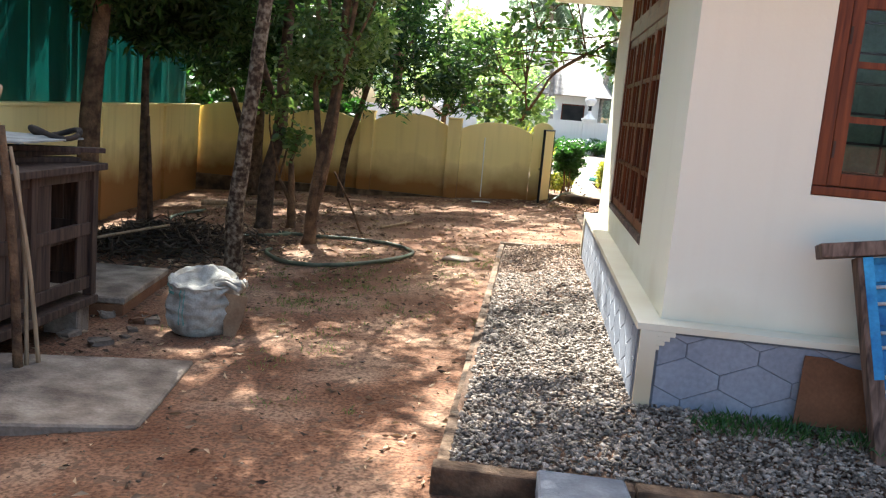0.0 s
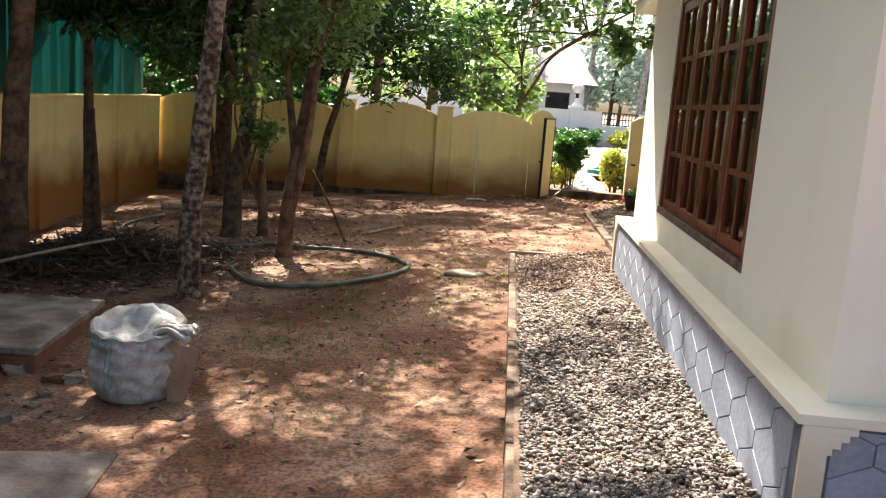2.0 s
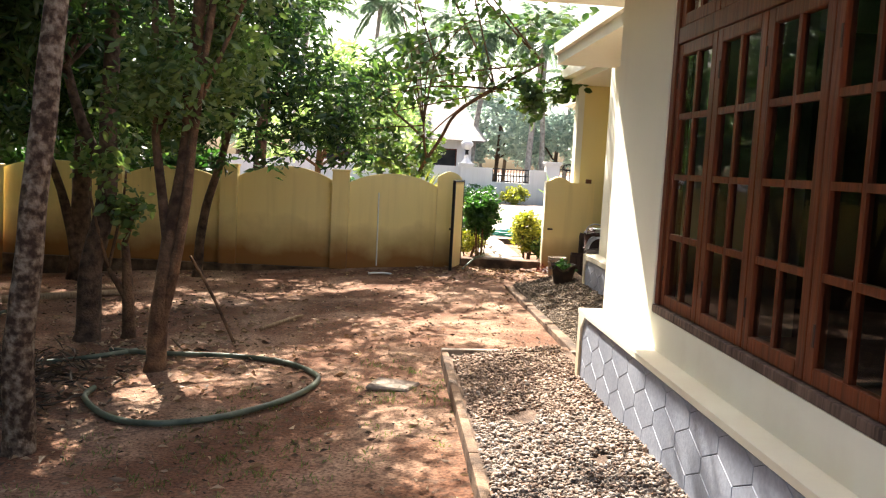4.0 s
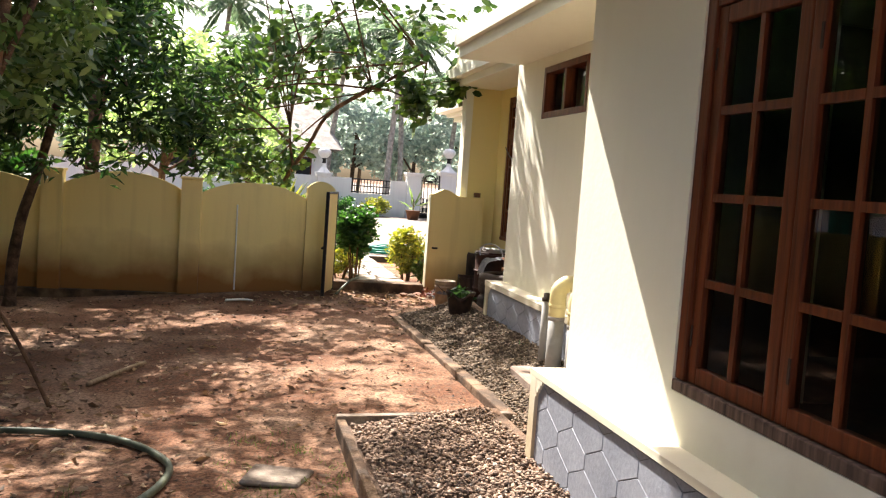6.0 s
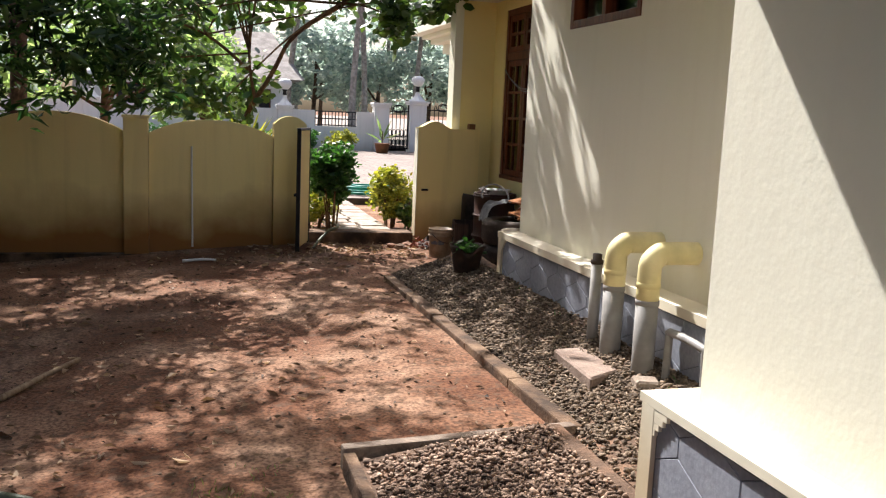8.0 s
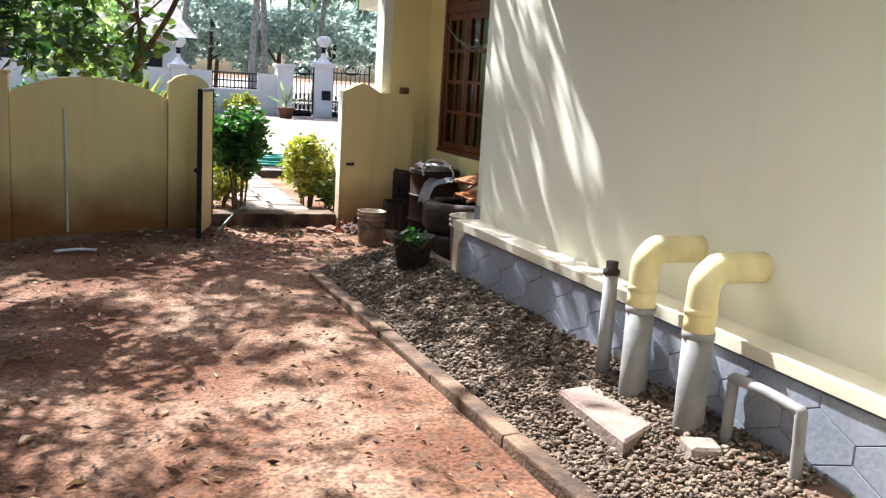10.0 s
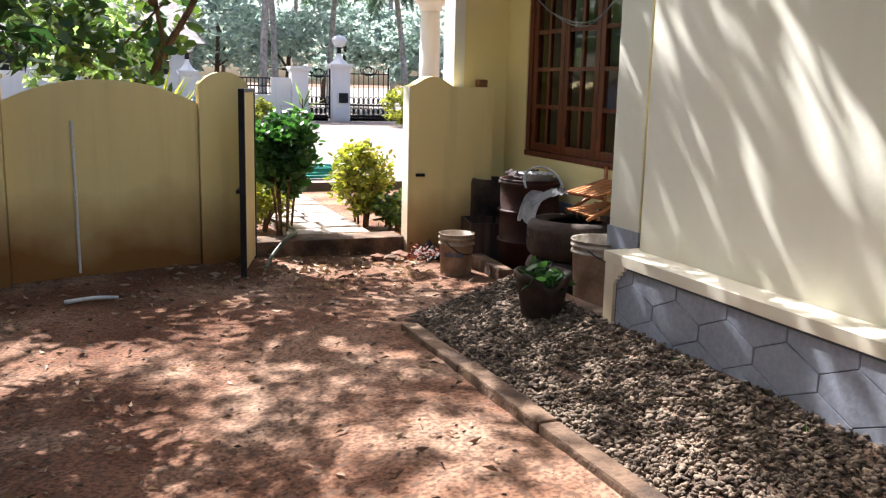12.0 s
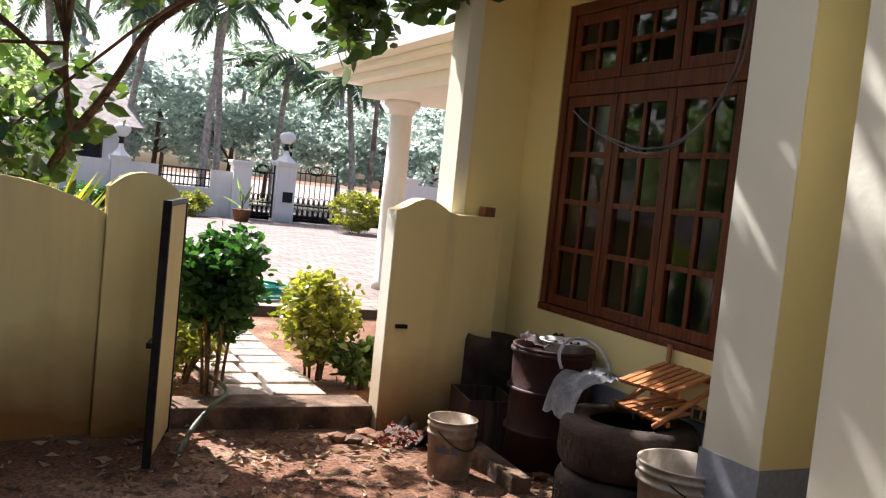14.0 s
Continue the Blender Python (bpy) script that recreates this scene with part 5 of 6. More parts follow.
def cabinet():
    t = thing("wooden_cabinet", (-3.65, 5.35, -0.12), "dark worn wooden cabinet frame with open sides on bricks", "cabinet")
    x1, x0, y0, y1, h = 0.47, -0.45, -0.95, 0.75, 0.98

    def bar(name, lo, hi):
        part(name, boxes((lo, hi), bevel=0.006), OLDWOOD, t)

    for x in (x0, x1 - 0.07):
        for y in (y0, -0.12, y1 - 0.07):
            bar("post", (x, y, 0.0), (x + 0.07, y + 0.07, h - 0.05))
    for z in (0.06, 0.46, 0.86):
        bar("rail", (x1 - 0.055, y0 + 0.07, z), (x1 - 0.015, -0.12, z + 0.09))
        bar("rail", (x1 - 0.055, -0.05, z), (x1 - 0.015, y1 - 0.07, z + 0.09))
        bar("rail", (x0 + 0.07, y1 - 0.055, z), (x1 - 0.07, y1 - 0.015, z + 0.09))
    bar("bottom_board", (x0, y0, -0.06), (x1 + 0.02, y1, -0.002))
    bar("top_board", (x0 - 0.03, y0, h - 0.049), (x1 + 0.05, y1 + 0.04, h))
    bar("back_board", (x0 - 0.02, y0 + 0.07, 0.05), (x0 - 0.001, y1 - 0.07, h - 0.06))
    for y in np.arange(y0 + 0.09, y1 - 0.10, 0.172):
        if abs(y - 0.26) > 0.09:
            bar("side_board", (x1 - 0.05, y, 0.151), (x1 - 0.03, y + 0.166, 0.859))
    for x in np.arange(x0 + 0.08, x1 - 0.20, 0.20):
        bar("end_board", (x, y1 - 0.05, 0.151), (x + 0.194, y1 - 0.03, 0.859))
    bar("shelf", (x0 + 0.001, y0 + 0.08, 0.42), (x1 - 0.075, y1 - 0.08, 0.445))
    for k, (x, y) in enumerate(((-3.3, 4.75), (-3.32, 5.95), (-3.95, 4.75), (-3.95, 5.95))):
        z = bumpy(x, y)
        concrete_slab("brick", "rough grey block under the cabinet", [(x - 0.13, y - 0.1), (x + 0.13, y - 0.09), (x + 0.12, y + 0.1), (x - 0.12, y + 0.1)], -0.181, max(0.06, -0.18 - z + 0.02), CONCRETE)["category"] = "brick"
    top = -0.12 + h
    concrete_slab("fibre_sheet", "bent grey fibre sheet lying on the cabinet", [(-4.0, 5.0), (-3.25, 5.2), (-3.3, 6.1), (-4.05, 6.0)], top + 0.17, 0.012, SHEET)["category"] = "sheet"
    for k, (a, b) in enumerate((((-4.0, 4.7), (-3.3, 6.0)), ((-3.7, 4.6), (-3.42, 6.2)), ((-4.05, 5.2), (-3.15, 6.1)))):
        bm = bmesh.new()
        d = Vector((b[0] - a[0], b[1] - a[1], 0))
        box(bm, (-d.length / 2, -0.05, 0), (d.length / 2, 0.05, 0.035), 0.004)
        bm.transform(Matrix.Translation(((a[0] + b[0]) / 2, (a[1] + b[1]) / 2, top + 0.002 + 0.037 * k)) @ Matrix.Rotation(math.atan2(d.y, d.x), 4, "Z"))
        tagged(part("plank", bm, OLDWOOD, None), "old dark plank lying on the cabinet", "plank")
    bm = bmesh.new()
    ring = [(-3.42 + 0.17 * math.cos(a), 5.92 + 0.13 * math.sin(a), top + 0.20 + 0.03 * math.sin(2 * a)) for a in np.linspace(0, 2 * math.pi, 25)]
    tagged(part("rubber_tube", tube(bm, ring, 0.02, 8), RUBBER, None, "", True), "black rubber tube ring on the cabinet", "rubber tube")
    for k, (dx, lean) in enumerate(((0.0, 0.03), (0.12, -0.05), (0.05, 0.12), (-0.14, 0.02))):
        stick("stick", "bare stick leaning against the cabinet", (-2.95 + dx * 0.5, 4.72 + dx, -0.27), (-3.13 + dx * 0.3, 4.78 + dx + lean, 1.15 - 0.12 * k), 0.014 if k else 0.03, PALEWOOD if k else BARK_BROWN)
    stick("log", "pale split log propped on the cabinet", (-3.45, 5.0, top + 0.19), (-3.5, 5.35, top + 0.50), 0.05, PALEWOOD)


cabinet()
rs = np.random.RandomState(71)
for k in range(12):
    x, y = rs.uniform(-3.5, -2.2), rs.uniform(5.5, 6.6)
    if (x + 2.43) ** 2 + (y - 5.98) ** 2 < 0.16:
        continue
    s = rs.uniform(0.03, 0.08)
    bm = bmesh.new()
    box(bm, (-s, -s * 0.7, -0.01), (s, s * 0.7, s * 0.5), 0.008)
    for v in bm.verts:
        v.co += Vector(rs.uniform(-0.2, 0.2, 3) * s)
    bm.transform(Matrix.Translation((x, y, bumpy(x, y))) @ Matrix.Rotation(rs.uniform(0, 6), 4, "Z"))
    tagged(part("rubble_piece", bm, CONCRETE if k % 3 else RUST), "broken bit of rubble on the earth", "rubble", "rubble by the cabinet")


def rack():
    """Blue painted timber rack leaning on the front wall."""
    t = thing("blue_rack", (1.70, 4.06, 0.0), "weathered blue-painted wooden rack with pale rods, leaning on the wall", "rack")
    lean = pose(0, 0, 0, -15, -9, 0)

    def piece(name, lo, hi, mat, label="", bevel=0.006):
        bm = boxes((lo, hi), bevel=bevel)
        bm.transform(lean)
        part(name, bm, mat, t, label)

    piece("side_rail", (0.0, -0.02, 0.0), (0.072, 0.07, 0.985), GREYWOOD, "worn bare side rail")
    piece("side_rail", (1.2, -0.02, 0.0), (1.29, 0.10, 0.985), GREYWOOD, "worn bare side rail")
    piece("top_bar", (-0.165, -0.04, 0.99), (1.45, 0.07, 1.06), GREYWOOD, "worn top bar with blue paint")
    piece("paint_strip", (0.026, -0.0235, 0.40), (0.0735, -0.004, 0.984), BLUE, "bright blue paint left on the rail", 0.002)
    piece("back_board", (0.073, 0.05, 0.14), (1.199, 0.065, 0.985), BLUE)
    piece("bottom_board", (0.075, 0.0, 0.02), (1.199, 0.045, 0.10), BLUE)
    for k, z in enumerate((0.84, 0.76, 0.62, 0.55, 0.41, 0.34, 0.20, 0.13)):
        bm = tube(bmesh.new(), [(0.074, 0.028, z), (1.198, 0.028, z)], 0.009, 8)
        bm.transform(lean)
        part("rod", bm, LAMP_WHITE, t, "pale round rod", True)
    for k in range(4):
        z = 0.895 - 0.21 * k
        piece("slat", (0.074, 0.034, z - 0.03), (1.198, 0.049, z + 0.055), BLUE, "", 0.003)
    b = thing("rusty_board", (1.54, 4.335, 0.075), "rust-brown sheet of board leaning on the plinth", "board")
    bm = bmesh.new()
    slab(bm, [(-0.155, 0.0), (0.25, -0.005), (0.25, 0.29), (0.09, 0.31), (-0.02, 0.345), (-0.13, 0.345)], 0, 0.012)
    bm.transform(pose(0, 0, 0, 82, 0, 0))
    part("sheet", bm, RUST, b)


rack()


# ---- pipes by the recessed wall ----
def vent_pipe(x, y):
    t = thing("drain_pipe", (x, y, -0.06), "large bent pipe painted yellow above and grey below, into the wall", "pipe", "bent pipes at the wall")
    part("lower_length", tube(bmesh.new(), [(0, 0, -0.1), (0, 0, 0.52)], 0.064, 20), PIPE_G, t, "grey lower length", True)
    part("upper_bend", tube(bmesh.new(), curve_points([(0, 0, 0.521), (0, 0, 0.70), (0.010, 0, 0.745), (0.050, 0, 0.785), (0.095, 0, 0.795), (1.76 - x, 0, 0.795)], 3), 0.066, 20), PIPE_Y, t, "yellow upper bend", True)
    for z in (0.50, 0.60):
        part("collar", lathe(bmesh.new(), [(0.064, z), (0.0685, z + 0.002), (0.0685, z + 0.03), (0.064, z + 0.034)], 20, cap=False), PIPE_G if z < 0.55 else PIPE_Y, t, "", True)


vent_pipe(1.455, 11.66)
vent_pipe(1.455, 11.24)
t = thing("standpipe", (1.465, 11.94, -0.06), "thin grey upright pipe with a capped top", "pipe")
part("pipe", tube(bmesh.new(), [(0, 0, -0.1), (0, 0, 0.62)], 0.036, 16), PIPE_G, t, "", True)
part("cap", lathe(bmesh.new(), [(0.038, 0.615), (0.041, 0.62), (0.041, 0.64), (0.03, 0.645), (0.03, 0.68), (0.0, 0.685)], 16, cap=False), RUBBER, t, "dark cap", True)
t = thing("trap_pipe", (1.50, 10.86, -0.02), "small grey looped pipe at the foot of the wall", "pipe")
part("pipe", tube(bmesh.new(), curve_points([(0, 0.195, -0.05), (0, 0.19, 0.30), (0.0, 0.16, 0.35), (0.0, -0.14, 0.345), (0.0, -0.18, 0.30), (0.0, -0.19, -0.05)], 4), 0.023, 12), PIPE_G, t, "", True)
t = thing("trap_pipe", (1.50, 11.77, -0.06), "small grey bent pipe beside the standpipe", "pipe")
part("pipe", tube(bmesh.new(), curve_points([(0.06, 0.12, 0.22), (0.0, 0.10, 0.24), (0.0, 0.0, 0.2), (0.0, 0.0, -0.05)], 4), 0.025, 12), PIPE_G, t, "", True)
concrete_slab("stone_bit", "flat grey stone by the small pipe", [(1.30, 11.0), (1.42, 10.96), (1.46, 11.08), (1.33, 11.13)], 0.07, 0.08, CONCRETE)["category"] = "stone"


# ---- things by the bay window ----
def pail(at, r, h, mat, label, text=True):
    t = thing("bucket", at, label, "bucket")
    k = 0.86
    part("body", lathe(bmesh.new(), [(r * k * 0.96, 0.0), (r * k, 0.008), (r * 0.965, h - 0.09), (r * 1.03, h - 0.088), (r * 1.03, h - 0.075), (r * 0.975, h - 0.072), (r * 0.98, h - 0.045), (r * 1.04, h - 0.043), (r * 1.04, h - 0.03), (r * 0.985, h - 0.027), (r * 0.99, h - 0.008), (r * 1.04, h - 0.006), (r * 1.04, h), (r * 0.96, h), (r * k * 0.97, 0.02)], 36), mat, t, "", True)
    if text:
        for i, a in enumerate((-2.6, -2.35, -2.2, -1.9, -1.65)):
            bm = bmesh.new()
            rr = r * (k + 0.09 * 0.6) + 0.006
            box(bm, (rr - 0.004, -0.016, h * 0.52), (rr + 0.001, 0.016, h * (0.60 + 0.04 * (i % 2))), 0.0)
            bm.transform(Matrix.Rotation(a, 4, "Z"))
            part("print_bar", bm, GROOVE, t, "faded dark print")
    pts = [(r * 1.05 * math.cos(a), r * 1.05 * math.sin(a), h - 0.05 - 0.10 * math.sin((a + 2.6) / 2.6 * math.pi * 0.98) if -2.6 < a < 0 else h - 0.05) for a in np.linspace(-2.6, 0.0, 14)]
    part("handle", tube(bmesh.new(), pts, 0.004, 6), IRON, t, "thin wire handle", True)
    return t


pail((1.68, 16.48, -0.185), 0.137, 0.36, PAIL, "dirty cream plastic bucket standing on the earth")
pail((2.16, 15.13, -0.15), 0.208, 0.485, PAIL_GREY, "large dusty grey plastic bucket beside the ledge", False)


def flower_pot():
    t = thing("flower_pot", (1.40, 14.54, bed_far(1.40, 14.54) - 0.012), "dark clay pot with a broken rim and a small green plant", "plant pot")
    bm = lathe(bmesh.new(), [(0.105, 0.0), (0.114, 0.01), (0.132, 0.14), (0.150, 0.25), (0.162, 0.265), (0.166, 0.310), (0.150, 0.312), (0.140, 0.25), (0.132, 0.215), (0.0, 0.225)], 40, cap=False)
    for v in bm.verts:
        a = math.atan2(v.co.y, v.co.x)
        if v.co.z > 0.24 and v.co.xy.length > 0.125:
            v.co.z -= 0.085 * max(0, math.cos(a + 1.75)) ** 10 - 0.012 * noise.noise((3 * math.cos(a), 3 * math.sin(a), 1))
    bm.transform(Matrix.Scale(0.82, 4, (0, 0, 1)))
    part("pot", bm, POT, t, "", True)
    r = np.random.RandomState(81)
    at, way, ln = rosettes(r, r.normal(scale=0.045, size=(18, 3)) * np.array([1.4, 1.4, 0.5]) + np.array([0.0, 0.0, 0.225]), 6, 0.085, -0.15, 0.02)
    v, f = leaf_arrays(r, at, way, ln, 0.4)
    part("plant", fast_mesh("plant", v, f, LEAF_BUSH), None, t)


flower_pot()


def tyre(at, label, tilt=0.0):
    t = thing("tyre", at, label, "tyre", "stacked tyres")
    R, w = 0.35, 0.268
    prof = [(R * 0.60, 0.02), (R * 0.72, 0.0), (R * 0.9, 0.004), (R * 0.97, 0.03), (R, 0.06), (R, w - 0.06), (R * 0.97, w - 0.03), (R * 0.9, w - 0.004), (R * 0.72, w), (R * 0.60, w - 0.02), (R * 0.60, w - 0.035), (R * 0.86, w - 0.03), (R * 0.9, w / 2), (R * 0.86, 0.03), (R * 0.60, 0.035), (R * 0.60, 0.02)]
    part("casing", lathe(bmesh.new(), prof, 44, cap=False), RUBBER, t, "", True)
    bm = bmesh.new()
    for i in range(44):
        for k in range(3):
            a = 2 * math.pi * (i + 0.33 * k) / 44
            z = 0.06 + k * (w - 0.12) / 3
            m = Matrix.Rotation(a, 4, "Z")
            box(bm, (R - 0.004, -0.015, z + 0.004), (R + 0.002, 0.015, z + (w - 0.12) / 3 - 0.004), 0.0, m)
    part("tread", bm, RUBBER, t, "worn tread blocks")
    t.matrix_basis = pose(*at, tilt, 0, 20)
    return t


tyre((2.27, 15.68, -0.155), "dusty brown-black car tyre at the foot of a stack")
tyre((2.275, 15.69, 0.115), "dusty black car tyre lying on another tyre")


def drum():
    t = thing("drum", (2.32, 16.52, -0.16), "dark red rusty metal drum by the window", "drum")
    prof = [(0.22, 0.0), (0.235, 0.01), (0.235, 0.24), (0.248, 0.255), (0.235, 0.27), (0.235, 0.48), (0.248, 0.495), (0.235, 0.51), (0.235, 0.72), (0.243, 0.73), (0.243, 0.745), (0.225, 0.745), (0.225, 0.70), (0.0, 0.70)]
    part("shell", lathe(bmesh.new(), prof, 36, cap=False), DRUM, t, "", True)
    for z in (0.02, 0.247, 0.487, 0.71):
        part("hoop", lathe(bmesh.new(), [(0.236, z - 0.012), (0.252, z - 0.006), (0.252, z + 0.012), (0.236, z + 0.018)], 36, cap=False), DRUM, t, "rusty raised hoop", True)
    b = thing("metal_box", (2.14, 16.98, -0.17), "dark open metal trough by the kerb", "trough")
    bm = boxes(((-0.16, -0.22, 0), (0.16, 0.22, 0.02)), ((-0.16, -0.22, 0.02), (-0.145, 0.22, 0.36)), ((0.145, -0.22, 0.02), (0.16, 0.22, 0.36)), ((-0.145, -0.22, 0.02), (0.145, -0.205, 0.36)), ((-0.145, 0.205, 0.02), (0.145, 0.22, 0.36)), bevel=0.003)
    part("tub", bm, OLDWOOD, b)
    b.matrix_basis = pose(2.14, 16.98, -0.17, 0, 0, -12)
    c = thing("black_tank", (2.36, 17.33, -0.16), "black plastic tank in the corner", "tank")
    part("shell", lathe(bmesh.new(), [(0.17, 0.0), (0.185, 0.02), (0.185, 0.62), (0.17, 0.66), (0.16, 0.66), (0.15, 0.63), (0.0, 0.62)], 28, cap=False), RUBBER, c, "", True)
    bas = thing("basin", (2.34, 16.45, 0.545), "cream plastic basin on the drum", "basin")
    part("bowl", lathe(bmesh.new(), [(0.09, 0.0), (0.10, 0.005), (0.135, 0.08), (0.145, 0.085), (0.145, 0.09), (0.128, 0.088), (0.092, 0.01), (0.0, 0.01)], 28, cap=False), LAMP_WHITE, bas, "", True)


drum()


def cloth_sheet(name, label, origin, lx, ly, mat, seed, drop=0.0):
    bm = bmesh.new()
    n, m = 34, 26
    grid = []
    for j in range(m + 1):
        row = []
        for i in range(n + 1):
            x, y = lx * i / n, ly * j / m
            z = 0.05 * noise.noise((x * 9, y * 9, seed)) + 0.04 * abs(noise.noise((x * 19, y * 19, seed)))
            u = max(0.0, 0.45 - i / n) * 2.2
            row.append(bm.verts.new((origin[0] + x * (1 - 0.5 * u * (drop > 0)), origin[1] + y + 0.03 * noise.noise((x * 7, y * 5, seed + 3)), origin[2] + z - drop * u * u)))
        grid.append(row)
    for j in range(m):
        for i in range(n):
            bm.faces.new((grid[j][i], grid[j][i + 1], grid[j + 1][i + 1], grid[j + 1][i]))
    bmesh.ops.solidify(bm, geom=bm.faces[:], thickness=0.005)
    return tagged(part(name, bm, mat, None, label, True), label, "cloth")


cloth_sheet("cloth", "crumpled grey-white cloth hanging over the tyres", (1.99, 15.80, 0.54), 0.38, 0.26, CLOTH, 3, 0.22)
cloth_sheet("rag", "crumpled dark rag on the drum", (2.16, 16.38, 0.60), 0.28, 0.3, DRUM, 5)


def slat_chair():
    t = thing("folding_chair", (2.36, 15.60, 0.385), "folded orange-brown slatted wooden chair lying on the tyres", "chair")
    for m, n in ((pose(0.06, 0.0, 0.22, 0, -12, 12), 7), (pose(0.05, 0.02, 0.07, 4, -6, 8), 6)):
        for k in range(n):
            bm = boxes(((-0.19, -0.15 + 0.048 * k, 0.0), (0.17, -0.114 + 0.048 * k, 0.013)), bevel=0.003)
            bm.transform(m)
            part("slat", bm, SLATWOOD, t)
        for x in (-0.15, 0.12):
            bm = boxes(((x, -0.17, -0.026), (x + 0.026, 0.20, -0.001)), bevel=0.003)
            bm.transform(m)
            part("seat_rail", bm, SLATWOOD, t)
    for a, b in (((0.20, -0.15, -0.01), (0.21, -0.18, 0.33)), ((0.19, 0.17, -0.01), (0.20, 0.19, 0.36)), ((-0.14, -0.15, 0.02), (0.20, -0.16, 0.20)), ((-0.13, 0.18, 0.03), (0.20, 0.17, 0.21))):
        part("leg", tube(bmesh.new(), [a, Vector(a).lerp(Vector(b), 0.5), b], 0.014, 8), SLATWOOD, t, "", True)
    pts = [(-0.28 + 0.15 * math.cos(a), 0.12 + 0.09 * math.sin(a), 0.22 + 0.12 * math.sin(a)) for a in np.linspace(-0.3, 3.3, 14)]
    s = thing("wire_loop", (2.40, 15.8, 0.385), "bent white tube loop on the heap", "tube")
    part("loop", tube(bmesh.new(), curve_points(pts, 3), 0.009, 8), CLOTH, s, "", True)


slat_chair()
rs = np.random.RandomState(91)
for k in range(26):
    near_kerb = k > 16
    x, y = (rs.normal(2.3, 0.08), rs.normal(16.2, 0.25)) if near_kerb else (rs.normal(1.5, 0.16), rs.normal(17.18, 0.1))
    s = rs.uniform(0.025, 0.075)
    bm = bmesh.new()
    bmesh.ops.create_icosphere(bm, subdivisions=1, radius=s)
    for v in bm.verts:
        v.co = Vector((v.co.x * rs.uniform(0.7, 1.4), v.co.y * rs.uniform(0.7, 1.4), v.co.z * 0.6))
    bm.transform(Matrix.Translation((x, y, -0.16 + s * 0.4)))
    tagged(part("rubble_stone", bm, RUST if k % 3 else MOSSY), "broken stone in the rubble by the wall", "rubble", "rubble by the wall stub")
bag = thing("torn_bag", (1.72, 17.08, -0.18), "torn dark bag spilling reddish rubbish", "bag")
bm = bmesh.new()
bmesh.ops.create_grid(bm, x_segments=16, y_segments=14, size=0.5)
for v in bm.verts:
    u, w = v.co.x, v.co.y
    n = noise.noise((u * 5, w * 5, 2))
    crest = max(0.0, 1 - 2.6 * abs(u + 0.25 * w))
    v.co = Vector((u * 0.34 + 0.05 * n, w * 0.30 + 0.04 * n, 0.025 + 0.15 * crest * (0.7 + 0.8 * n) + 0.03 * abs(noise.noise((u * 14, w * 14, 5)))))
bmesh.ops.solidify(bm, geom=bm.faces[:], thickness=0.006)
part("bag_body", bm, RUBBER, bag, "", True)

rs = np.random.RandomState(97)
at, way, ln = rosettes(rs, rs.normal(scale=(0.07, 0.06, 0.03), size=(40, 3)) + np.array([1.60, 16.97, -0.08]), 4, 0.035, 0.0, 0.02)
v, f = leaf_arrays(rs, at, way, ln, 0.5)
tagged(new("rubbish_heap", fast_mesh("rubbish_heap", v, f, RED_CRUMB)), "small heap of reddish-brown crumbs and dry leaves", "rubbish", kind="stuff")


def ribbed_hose():
    t = thing("ribbed_hose", (2.43, 15.55, 0.385), "ribbed black and white hose bent over the tyre rim", "hose")
    pts = curve_points([(-0.16, 0.12, 0.02), (-0.06, 0.02, 0.055), (0.06, -0.05, 0.07), (0.15, -0.14, 0.05), (0.19, -0.24, -0.01)], 6)
    part("hose", tube(bmesh.new(), pts, 0.024, 10), RUBBER, t, "", True)
    for p, q in zip(pts[::2], pts[1::2]):
        part("rib", tube(bmesh.new(), [p, p.lerp(q, 0.5)], 0.029, 10), PAIL, t, "dusty pale rib")


ribbed_hose()

# open gate leaf
gate = new("door_1")
gate.matrix_basis = pose(0.275, 17.38, 0, 0, 0, 0)
tagged(gate, "open cream sheet-metal garden gate with a dark iron edge", "gate", kind="structure")
way = Vector((0.085 - 0.275, 16.75 - 17.38, 0))
turn = Matrix.Rotation(math.atan2(way.y, way.x), 4, "Z")
for nm, lo, hi, mat in (("leaf_sheet", (0.03, -0.012, -0.10), (way.length - 0.03, 0.012, 1.21), YELLOW), ("gate_frame", (way.length - 0.029, -0.022, -0.14), (way.length, 0.022, 1.24), IRON), ("gate_frame", (0.0, -0.02, -0.14), (0.029, 0.02, 1.24), IRON), ("gate_frame", (0.03, -0.02, 1.211), (way.length - 0.03, 0.02, 1.24), IRON), ("latch", (way.length - 0.16, -0.05, 0.48), (way.length - 0.01, -0.023, 0.51), IRON)):
    bm = boxes((lo, hi), bevel=0.003)
    bm.transform(turn)
    part(nm, bm, mat, gate)
hose_thing("garden_hose", "pale green hose over the step into the garden", [(0.28, 16.95, -0.14), (0.40, 17.25, -0.08), (0.55, 17.42, 0.02), (0.66, 17.6, 0.03), (0.70, 17.9, 0.02), (0.62, 18.4, 0.02), (0.55, 19.2, 0.02)], 0.016, HOSE)


# cables by the bay window
def cable(pts, label):
    tagged(part("cable", tube(bmesh.new(), curve_points(pts, 6), 0.006, 6), WIRE, None, label, True), label, "cable")


